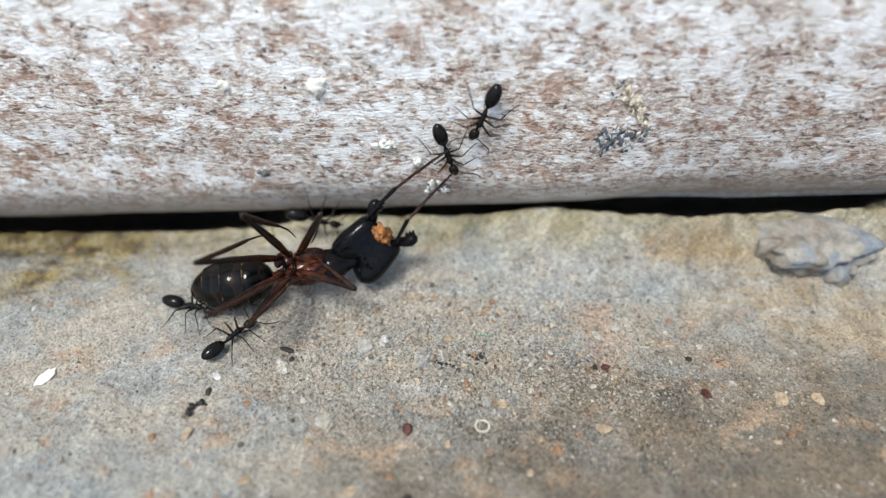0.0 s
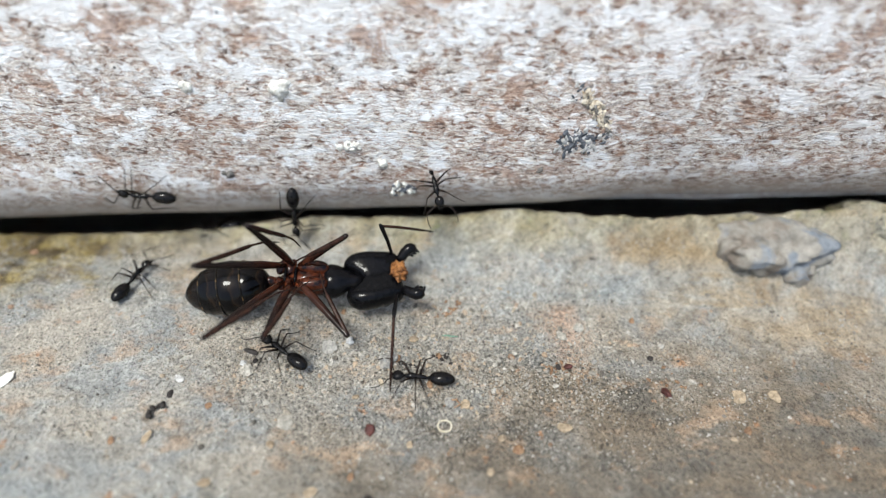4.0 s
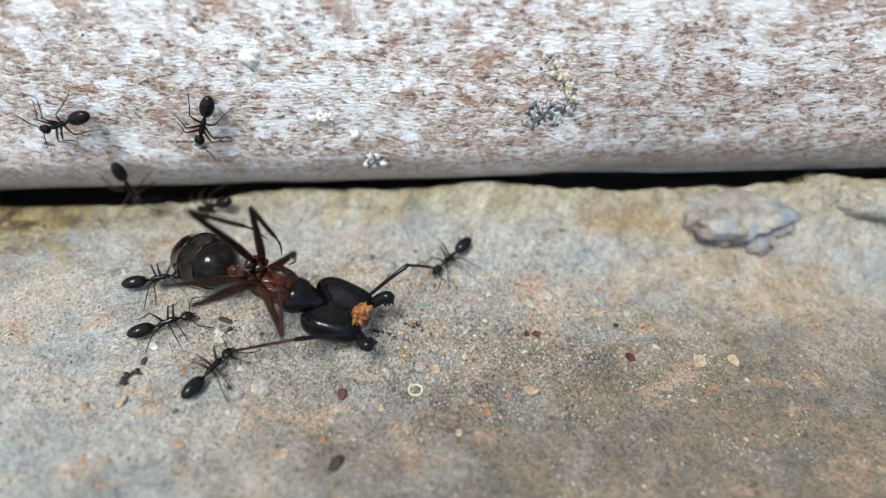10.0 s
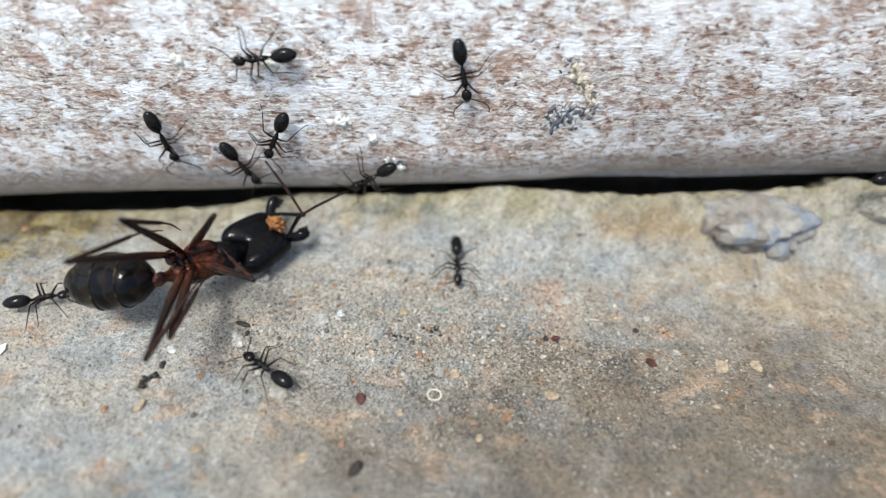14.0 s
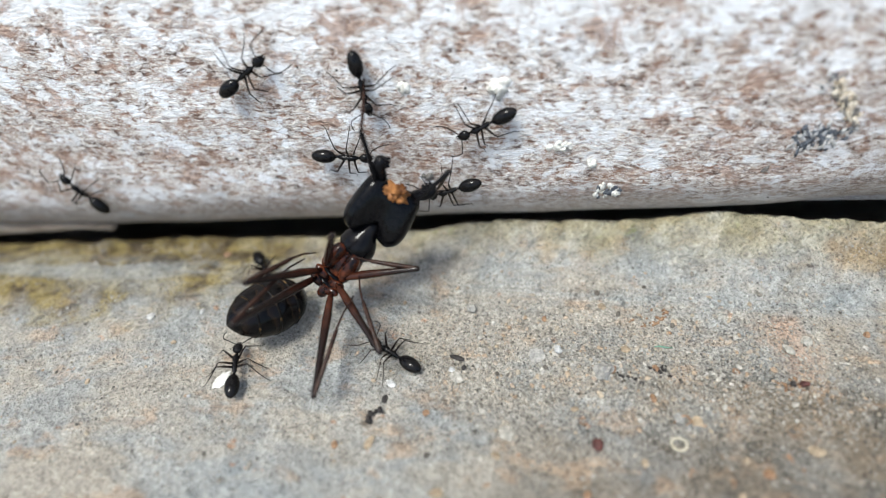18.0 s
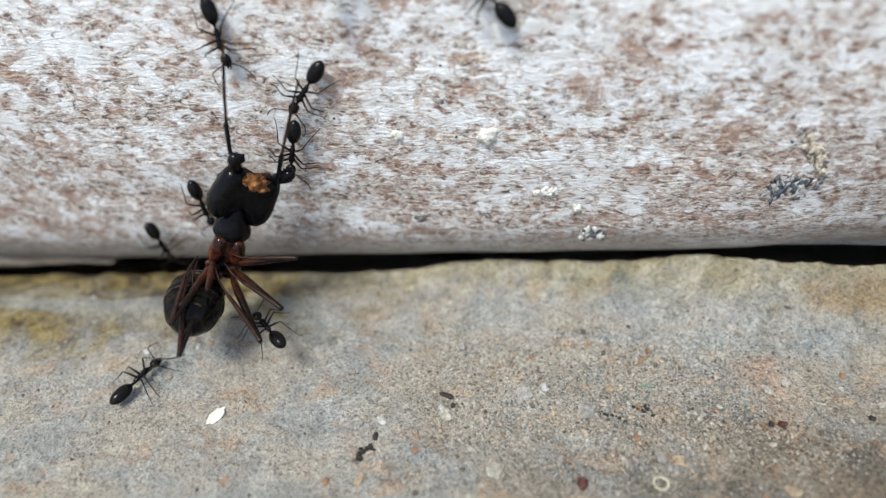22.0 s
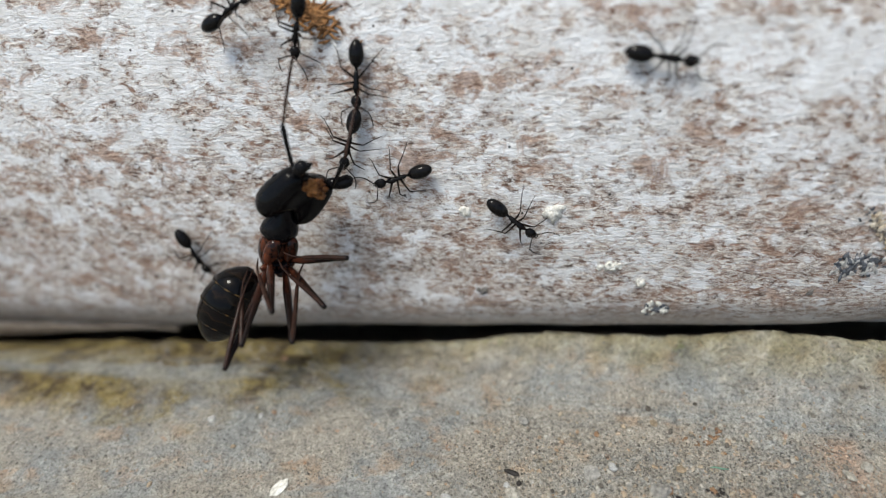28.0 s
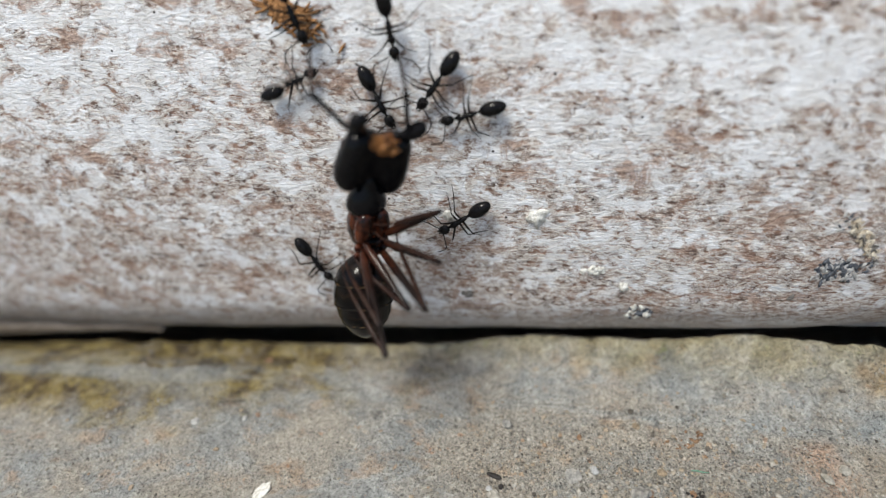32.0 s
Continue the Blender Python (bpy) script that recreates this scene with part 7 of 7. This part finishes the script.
    stride(HERD[13], [(0, mm(8.00, 11.23, 45.00, 14, -81, 76)), (3.47, mm(8.00, 11.23, 45.00, 78, -29, 2)), (6.93, mm(8.01, 11.23, 45.00, 72, 29, -13)), (10.4, mm(8.01, 11.23, 45.00, -0, 72, -90)), (11.6, mm(8.00, 2.48, 18.00, 25, 75, -65)), (11.73, mm(8.37, 1.69, 14.80, 77, 25, -9)), (11.87, mm(8.74, 0.89, 11.60, 79, -31, 3)), (12, mm(9.11, 0.09, 8.41, 14, -81, 76)), (12.5, mm(8.29, 0.13, 8.92, 14, -81, 76)), (12.75, mm(8.07, 0.02, 7.96, 84, -17, 2)), (13, mm(7.85, -0.09, 7.00, 81, 54, -9)), (13.5, mm(7.97, 0.19, 9.28, 81, 54, -9)), (14, mm(7.72, 0.09, 8.39, 56, 75, -34)), (14.17, mm(7.59, 0.17, 8.94, -79, 48, -174)), (14.33, mm(7.47, 0.25, 9.49, -82, -4, 176)), (14.5, mm(7.34, 0.33, 10.05, -73, -56, 162)), (15, mm(5.22, 1.01, 13.40, 36, -64, 41)), (16, mm(15.00, 9.61, 40.00, 51, -64, 41)), (32, mm(15.00, 9.61, 40.00, 51, -64, 41))])
    stride(HERD[14], [(0, mm(25.00, 11.23, 45.00, -84, 66, -175)), (9.8, mm(25.01, 11.23, 45.00, -6, 72, -96)), (11, mm(24.00, 1.52, 15.00, -79, 47, -167)), (11.3, mm(16.74, -0.13, 6.88, -84, 66, -175)), (12, mm(16.27, -0.31, 4.02, -84, 66, -175)), (12.25, mm(14.01, -0.41, 2.72, -1, 53, -62)), (12.5, mm(11.74, -0.50, 1.41, -0, 12, -23)), (12.75, mm(13.21, -1.14, 1.07, 6, -4, 16)), (13, mm(14.69, -1.77, 0.73, -0, -21, 57)), (13.25, mm(16.29, -1.07, 2.04, 47, -25, 25)), (13.5, mm(17.89, -0.36, 3.36, 87, -6, 0)), (14, mm(28.00, -0.30, 4.50, 87, -6, 0)), (32, mm(28.00, -0.30, 4.50, 87, -6, 0))])
    stride(HERD[15], [(0, mm(-10.00, 11.23, 45.00, -86, 17, -177)), (5.5, mm(-10.00, 11.23, 45.00, -67, 60, -158)), (11, mm(-9.99, 11.23, 45.00, 46, 66, -46)), (11.6, mm(-4.86, 6.01, 28.67, -67, 60, -158)), (12.2, mm(0.26, 0.79, 12.35, -86, 17, -177)), (12.5, mm(-0.76, 0.39, 10.47, -86, 18, -177)), (13, mm(-5.71, 0.14, 8.82, -86, 17, -177)), (13.25, mm(-5.90, 0.09, 8.54, -80, 62, -170)), (13.5, mm(-6.10, 0.04, 8.27, 74, 71, -16)), (14, mm(-5.00, -0.26, 4.90, 74, 77, -16)), (14.5, mm(-9.05, -0.35, 3.25, -95, 43, 169)), (15, mm(-11.75, 0.17, 0.71, -129, 68, 120)), (16, mm(-16.67, -0.36, 0.45, -147, 68, 120)), (16.75, mm(-16.55, -0.36, 1.78, -99, 38, 168)), (17.5, mm(-16.43, -0.36, 3.12, -87, -1, 180)), (18, mm(-19.59, -0.34, 3.17, -87, -58, 179)), (18.25, mm(-18.42, -0.32, 3.94, 82, -72, 8)), (18.5, mm(-17.25, -0.30, 4.70, 86, -23, 2)), (19, mm(-10.44, -0.02, 7.60, 84, 42, -6)), (19.5, mm(-11.48, 0.16, 9.11, 84, 42, -6)), (20, mm(-12.25, 0.12, 8.61, 83, 39, -7)), (20.25, mm(-14.53, -0.12, 6.02, 53, 78, -37)), (20.5, mm(-16.80, -0.35, 3.44, -77, 57, -166)), (21, mm(-18.91, -0.86, 0.09, 32, 49, -42)), (21.5, mm(-18.17, -0.37, 0.94, 54, 49, -42)), (22, mm(-15.83, -0.34, 2.26, 92, 82, 2)), (23, mm(-17.71, -0.34, 2.00, 89, 68, 0)), (24, mm(-18.21, -0.35, 1.07, 87, 21, -0)), (25, mm(-16.43, -0.34, 2.27, 88, 48, 0)), (25.17, mm(-16.57, -0.34, 2.86, 87, -4, 2)), (25.33, mm(-16.71, -0.34, 3.45, 83, -57, 7)), (25.5, mm(-16.86, -0.34, 4.05, -78, -71, 168)), (26.17, mm(-17.19, -0.27, 5.00, 84, -50, 4)), (26.83, mm(-17.52, -0.20, 5.95, 86, 9, -1)), (27.5, mm(-17.85, -0.13, 6.90, 79, 68, -11)), (28, mm(-16.54, -0.20, 5.82, 79, 68, -11)), (28.5, mm(-15.85, -0.22, 6.02, 79, 68, -11)), (29, mm(-14.71, -0.24, 5.25, 81, 66, -9)), (29.5, mm(-13.27, -0.34, 4.12, 81, 66, -9)), (30, mm(-11.43, -0.31, 3.82, 85, 66, -4)), (30.5, mm(-11.26, -0.24, 5.67, 85, 66, -4)), (31, mm(-10.96, -0.23, 5.42, 66, 80, -24)), (32, mm(-9.72, -0.19, 5.91, 82, 58, -8))])
    stride(HERD[16], [(0, mm(-25.00, 11.23, 45.00, -69, 83, -159)), (9.6, mm(-24.99, 11.23, 45.00, 36, 69, -55)), (10.8, mm(-18.00, 1.24, 14.00, 85, 29, -6)), (11.2, mm(-5.37, -0.12, 7.08, 83, 61, -7)), (11.35, mm(-4.37, -0.24, 5.25, 87, 23, -1)), (11.5, mm(-3.37, -0.36, 3.41, 87, -14, 1)), (11.75, mm(-1.77, -0.32, 3.83, 87, 41, -2)), (12, mm(-0.17, -0.29, 4.24, -69, 83, -159)), (12.5, mm(2.02, -0.19, 6.31, -69, 83, -159)), (13, mm(3.18, -0.27, 4.87, -85, 54, -175)), (13.5, mm(1.03, -0.25, 5.60, -85, 54, -175)), (14, mm(-0.23, -0.25, 5.21, -82, 63, -173)), (14.5, mm(-2.01, -0.28, 5.06, -82, 63, -173)), (15, mm(-2.78, -0.25, 5.12, 46, 85, -43)), (17.5, mm(-5.00, 0.01, 8.09, 47, 78, -43)), (18, mm(-5.19, 0.10, 8.49, 47, 78, -43)), (18.5, mm(-5.58, 0.27, 9.76, 47, 78, -43)), (19, mm(-5.74, 0.43, 10.41, 39, 76, -51)), (19.5, mm(-5.92, 0.60, 11.47, 39, 76, -51)), (20, mm(-6.91, 0.67, 11.62, -49, 72, -138)), (20.5, mm(-8.16, 0.67, 11.80, -49, 72, -138)), (21, mm(-8.57, 0.72, 11.82, 45, 72, -46)), (21.5, mm(-9.74, 0.65, 11.73, 45, 72, -46)), (22, mm(-10.16, 0.80, 12.14, 34, 74, -57)), (22.5, mm(-11.25, 0.83, 12.45, 34, 74, -57)), (23, mm(-11.54, 0.91, 12.63, 23, 75, -68)), (23.5, mm(-12.82, 1.01, 13.35, 18, 75, -68)), (24, mm(-12.83, 1.13, 13.48, 3, 75, -87)), (25, mm(-13.30, 1.31, 14.46, 19, 80, -70)), (25.25, mm(-13.42, 1.16, 14.45, 58, 27, -18)), (25.5, mm(-13.54, 1.01, 14.43, 48, -27, -0)), (26.5, mm(-11.96, 1.01, 15.25, 62, 37, -25)), (27.5, mm(-10.38, 1.00, 16.07, -73, 73, -179)), (28, mm(-9.83, 1.44, 15.59, -73, 73, -179)), (29, mm(-10.11, 1.42, 15.93, -68, 67, -180)), (29.6, mm(-10.96, 1.01, 15.83, 67, 80, -15)), (30, mm(-11.33, 1.41, 15.26, 72, 80, -15)), (30.5, mm(-11.33, 1.00, 15.41, 67, 80, -15)), (31, mm(-10.76, 1.44, 15.59, 77, 75, 1)), (32, mm(-9.41, 1.45, 16.27, 76, 74, 2))])
    stride(HERD[17], [(0, mm(-10.00, -30.00, 0.00, -0, -0, 168)), (6.55, mm(-10.00, -30.00, 0.00, 0, -0, 117)), (13.1, mm(-9.99, -30.00, 0.00, 0, -0, 65)), (14.3, mm(-4.00, -17.00, 0.00, 0, -0, 85)), (14.45, mm(-3.77, -14.29, 0.00, 0, -0, 127)), (14.6, mm(-3.54, -11.59, 0.01, -0, -0, 168)), (15, mm(-1.79, -10.57, -0.01, -0, -0, 168)), (15.5, mm(-3.42, -9.24, 0.01, -0, -0, 168)), (17.5, mm(-4.80, -7.02, 0.01, 0, 0, 150)), (18, mm(-3.91, -6.91, -0.01, 0, 0, 150)), (18.5, mm(-3.80, -5.75, 0.00, 0, 0, 150)), (19, mm(-4.92, -5.68, -0.01, 0, -0, 141)), (19.5, mm(-6.60, -5.02, 0.02, 0, -0, 141)), (20, mm(-5.69, -4.98, -0.01, 0, 1, 136)), (20.5, mm(-6.38, -5.06, 0.01, 0, 1, 136)), (21, mm(-8.22, -4.91, -0.02, 0, 1, 127)), (21.5, mm(-8.93, -4.70, 0.01, 0, 1, 127)), (22, mm(-9.17, -5.12, 1.48, 0, 0, 138)), (22.5, mm(-10.97, -4.03, -0.01, 0, 0, 138)), (23, mm(-11.49, -4.03, -0.04, 0, 1, 162)), (23.5, mm(-12.55, -3.12, -0.13, 0, 1, 162)), (24, mm(-12.09, -3.77, 2.13, 0, 3, 145)), (24.5, mm(-12.35, -3.20, 2.54, -18, -32, 140)), (25, mm(-12.62, -2.63, 2.94, -50, -66, 157)), (25.25, mm(-14.06, -1.10, 0.65, 7, -43, 65)), (25.5, mm(-15.51, 0.42, -1.64, 0, -5, 25)), (26.5, mm(-10.00, 3.00, -1.10, 0, -5, 25)), (32, mm(-10.00, 3.00, -1.10, 0, -5, 25))])
    stride(HERD[18], [(0, mm(-30.00, 11.23, 45.00, 84, -36, 6)), (8, mm(-29.99, 11.23, 45.00, 83, 11, -6)), (16, mm(-29.99, 11.23, 45.00, 65, 55, -28)), (17.2, mm(-10.78, 1.01, 13.60, -38, 74, -136)), (17.4, mm(-11.11, 0.69, 11.97, 84, 32, -8)), (17.6, mm(-11.44, 0.37, 10.33, 84, -36, 6)), (18, mm(-9.80, 0.18, 9.05, 84, -36, 6)), (18.5, mm(-9.39, 0.31, 9.94, 84, -36, 6)), (19, mm(-8.77, 0.43, 10.51, 87, -2, 1)), (19.3, mm(-6.11, 0.80, 12.32, 82, -62, 8)), (19.6, mm(-4.55, 1.01, 15.23, -17, -69, 112)), (20, mm(-8.00, 9.61, 40.00, -23, -69, 112)), (32, mm(-8.00, 9.61, 40.00, -23, -69, 112))])
    stride(HERD[19], [(0, mm(-40.00, -10.00, 0.00, 0, 0, 22)), (17.8, mm(-39.99, -10.00, 0.00, 0, -0, 12)), (19, mm(-26.00, -7.00, 0.00, -0, -0, 8)), (19.5, mm(-16.21, -5.58, 0.01, -0, 0, -3)), (20, mm(-12.62, -5.78, -0.00, 0, 0, 22)), (20.5, mm(-13.43, -5.98, 0.02, 0, 0, 22)), (20.75, mm(-13.54, -6.36, 0.00, 0, 0, 62)), (21, mm(-13.64, -6.73, -0.01, 0, -0, 102)), (21.5, mm(-15.29, -7.53, 0.02, 0, -0, 102)), (22, mm(-14.53, -7.10, -0.01, -0, 0, 67)), (22.5, mm(-15.84, -6.38, 0.02, -0, 0, 67)), (23, mm(-14.70, -7.04, -0.01, -0, 0, 69)), (23.17, mm(-14.67, -7.00, -0.00, 0, 0, 123)), (23.33, mm(-14.63, -6.96, 0.00, 0, 0, 177)), (23.5, mm(-14.59, -6.93, 0.01, 0, 0, -129)), (24, mm(-22.00, -16.00, 0.00, 0, 0, -129)), (32, mm(-22.00, -16.00, 0.00, 0, 0, -129))])
    stride(HERD[20], [(0, mm(50.00, -6.00, 0.00, 0, -4, 27)), (6.03, mm(50.00, -6.00, 0.00, -1, -3, 78)), (12.07, mm(50.01, -6.00, 0.00, -1, -1, 129)), (18.1, mm(50.01, -6.00, 0.00, 0, -0, 180)), (19.3, mm(40.00, -6.00, 0.00, -0, -0, 175)), (19.65, mm(26.80, -4.86, 0.05, -2, -2, 101)), (20, mm(13.60, -3.72, 0.10, 0, -4, 27)), (20.4, mm(19.13, -1.26, 1.08, -0, 1, -3)), (21, mm(50.00, -3.00, 0.45, -0, 1, -3)), (32, mm(50.00, -3.00, 0.45, -0, 1, -3))])
    stride(HERD[21], [(0, mm(10.00, 11.23, 45.00, -77, -46, 165)), (10.2, mm(10.00, 11.23, 45.00, -79, 12, -176)), (20.4, mm(10.01, 11.23, 45.00, -44, 65, -132)), (21, mm(5.33, 6.12, 30.20, -63, 9, -167)), (21.6, mm(0.66, 1.01, 15.39, -48, -46, 165)), (22, mm(-0.10, 1.18, 13.73, -77, -46, 165)), (22.25, mm(-0.65, 0.85, 12.41, -83, 21, 179)), (22.5, mm(-1.20, 0.51, 11.09, -7, 82, -97)), (23, mm(-1.28, -0.19, 5.84, -43, 84, -133)), (23.17, mm(-2.70, -0.23, 5.52, -85, 33, -178)), (23.33, mm(-4.11, -0.26, 5.21, -85, -19, 177)), (23.5, mm(-5.52, -0.29, 4.89, -73, -70, 163)), (23.75, mm(-6.16, -0.09, 6.76, -85, -32, 177)), (24, mm(-6.80, 0.11, 8.63, -87, 6, -179)), (24.25, mm(-6.91, 0.09, 8.52, -79, -50, 171)), (24.5, mm(-7.02, 0.07, 8.41, 59, -70, 32)), (24.7, mm(-5.86, 0.79, 12.28, 81, -76, 9)), (24.82, mm(-5.17, 0.90, 14.97, -53, -47, 161)), (24.95, mm(-4.49, 1.00, 17.66, -45, 6, -179)), (25.5, mm(-4.84, 1.00, 18.37, -45, 6, -179)), (26.3, mm(-4.80, 1.01, 18.20, -54, 45, -164)), (27.1, mm(-4.76, 1.02, 18.04, -23, 84, -115)), (27.5, mm(-5.13, 0.23, 9.49, 86, 19, -3)), (28, mm(-1.48, 0.06, 8.22, 84, 38, -6)), (28.25, mm(-2.01, 0.07, 8.37, -73, 74, -164)), (28.5, mm(-2.54, 0.08, 8.53, -87, 8, -179)), (29, mm(-7.08, 0.02, 7.92, -84, 39, -174)), (29.6, mm(-5.13, -0.12, 7.05, -87, 14, -178)), (30, mm(-5.70, -0.09, 7.08, -87, 14, -178)), (30.5, mm(-5.50, -0.14, 6.79, -87, 14, -178)), (31, mm(-4.69, -0.08, 7.14, -87, 3, 180)), (31.6, mm(-3.80, 0.02, 8.17, -85, 34, -175)), (32, mm(-3.17, 0.08, 8.38, -85, 34, -175))])
    stride(HERD[22], [(0, mm(50.00, 0.73, 12.00, -87, 4, -179)), (21.6, mm(50.01, 0.73, 12.00, -87, 11, -178)), (22.8, mm(40.00, 0.33, 10.00, -87, 1, -180)), (23.2, mm(12.66, 0.20, 9.35, -87, 3, -180)), (23.5, mm(7.52, 0.17, 9.10, -87, -7, 179)), (24, mm(-6.49, 0.51, 10.90, -87, 4, -179)), (24.5, mm(-8.82, 0.40, 10.51, -87, 4, -179)), (25, mm(-9.07, 0.38, 10.23, -87, 9, -178)), (25.5, mm(-9.00, 0.25, 9.65, -87, 9, -178)), (27.5, mm(-6.25, 0.36, 10.21, -86, 18, -177)), (28, mm(-6.39, 0.34, 10.00, -86, 18, -177)), (28.4, mm(-6.54, 0.62, 11.60, -86, 18, -177)), (29, mm(-7.06, 0.85, 12.38, -74, 51, -163)), (29.6, mm(-6.78, 0.75, 12.16, -86, 21, -175)), (30, mm(-5.90, 0.64, 11.56, -86, 21, -175)), (30.5, mm(-5.75, 0.89, 12.74, -86, 21, -175)), (31, mm(-5.12, 0.88, 12.50, -78, 44, -166)), (31.6, mm(-4.36, 1.01, 13.49, -46, 51, -160)), (32, mm(-4.15, 1.18, 13.69, -72, 51, -160))])
    stride(HERD[23], [(0, mm(-10.00, 11.23, 45.00, -87, -11, 180)), (11.65, mm(-10.00, 11.23, 45.00, -74, 41, -166)), (23.3, mm(-9.99, 11.23, 45.00, 20, 69, -71)), (23.9, mm(-8.22, 6.12, 30.96, -46, 37, -154)), (24.5, mm(-6.44, 1.00, 16.92, -46, -11, 180)), (25, mm(-8.45, 1.34, 15.10, -46, -11, 180)), (25.5, mm(-10.44, 1.00, 17.96, -21, -66, 118)), (26.5, mm(-15.00, 9.61, 40.00, -29, -66, 118)), (32, mm(-15.00, 9.61, 40.00, -29, -66, 118))])
    stride(HERD[24], [(0, mm(20.00, 11.23, 45.00, 87, 8, -3)), (12.9, mm(20.01, 11.23, 45.00, 62, 64, -26)), (25.8, mm(20.01, 11.23, 45.00, -67, 50, -153)), (27, mm(-0.11, 1.02, 17.69, 77, 77, -0)), (27.25, mm(0.40, 1.01, 15.42, 84, 25, 7)), (27.5, mm(0.92, 1.01, 13.15, 84, -27, 8)), (28, mm(3.63, 1.40, 14.54, 87, 8, -3)), (28.5, mm(9.66, 0.37, 10.33, 87, 8, -3)), (29, mm(10.17, 0.37, 10.08, 68, 64, -23)), (29.3, mm(8.79, 0.35, 10.07, -68, 69, -158)), (29.6, mm(7.41, 0.32, 10.06, -85, 28, -176)), (30, mm(2.77, -0.03, 7.57, -51, 79, -141)), (30.5, mm(1.43, -0.36, 3.11, -51, 79, -141)), (31, mm(2.46, -0.34, 1.92, 65, 56, 8)), (31.12, mm(1.85, -0.56, 1.32, 34, 19, 19)), (31.25, mm(1.24, -0.78, 0.73, 0, -8, 45)), (31.7, mm(6.00, 4.00, 1.62, 0, -8, 45)), (32, mm(6.00, 4.00, 1.62, 0, -8, 45))])
    stride(HERD[25], [(0, mm(12.00, 11.23, 45.00, -88, 71, -179)), (27.3, mm(12.01, 11.23, 45.00, -57, 57, -143)), (28.5, mm(-1.81, 1.00, 18.88, -105, 75, 150)), (29, mm(-2.58, 1.45, 15.49, -82, 71, -179)), (29.6, mm(-3.52, 1.01, 13.68, 51, 63, -20)), (30, mm(-0.90, 0.08, 8.31, -51, 78, -140)), (30.5, mm(-2.67, 0.13, 8.95, -51, 78, -140)), (31, mm(-2.70, 0.67, 11.64, -81, 38, -170)), (31.6, mm(-2.88, 0.56, 11.26, -86, 15, -176)), (32, mm(-2.86, 0.91, 12.72, -86, 15, -176))])
    stride(HERD[26], [(0, mm(-40.00, 0.33, 10.00, 83, -62, 7)), (11.15, mm(-40.00, 0.33, 10.00, 87, -17, 1)), (22.3, mm(-39.99, 0.33, 10.00, 86, 28, -3)), (23.5, mm(-27.00, -0.35, 3.00, 87, -22, 1)), (24, mm(-21.90, -0.25, 5.10, 83, -62, 7)), (24.25, mm(-23.04, -0.14, 6.42, -82, -63, 173)), (24.5, mm(-24.17, -0.04, 7.74, -87, -8, 179)), (25, mm(-40.00, 0.33, 10.00, -87, -8, 179)), (32, mm(-40.00, 0.33, 10.00, -87, -8, 179))])
    stride(HERD[27], [(0, mm(-3.00, 4.00, 0.14, -0, -4, -27)), (10.7, mm(-3.00, 4.00, 0.14, 6, 6, -86)), (21.4, mm(-2.99, 4.00, 0.14, 0, 15, -146)), (22.6, mm(-6.00, 2.00, -0.85, 0, -7, -123)), (22.8, mm(-7.62, -0.54, -0.49, -1, -5, -75)), (23, mm(-9.25, -3.09, -0.13, -0, -4, -27)), (23.5, mm(-10.96, -0.91, -0.66, -0, -4, -27)), (23.75, mm(-10.63, -1.14, -0.64, -7, 7, 37)), (24, mm(-10.31, -1.37, -0.63, -0, 17, 103)), (24.25, mm(-11.02, -0.49, -0.94, -22, -18, 52)), (24.5, mm(-11.73, 0.39, -1.25, -0, -56, -14)), (24.75, mm(-10.31, 0.02, 0.91, -79, -69, 116)), (25, mm(-11.00, 0.90, -0.70, -80, -33, 150)), (25.3, mm(-11.60, -0.50, 2.05, -95, 5, 177)), (25.45, mm(-7.00, 1.83, 1.61, -40, -20, 110)), (25.7, mm(-3.00, 4.00, 0.14, 0, 22, 36)), (32, mm(-3.00, 4.00, 0.14, 0, 22, 36))])


motions()
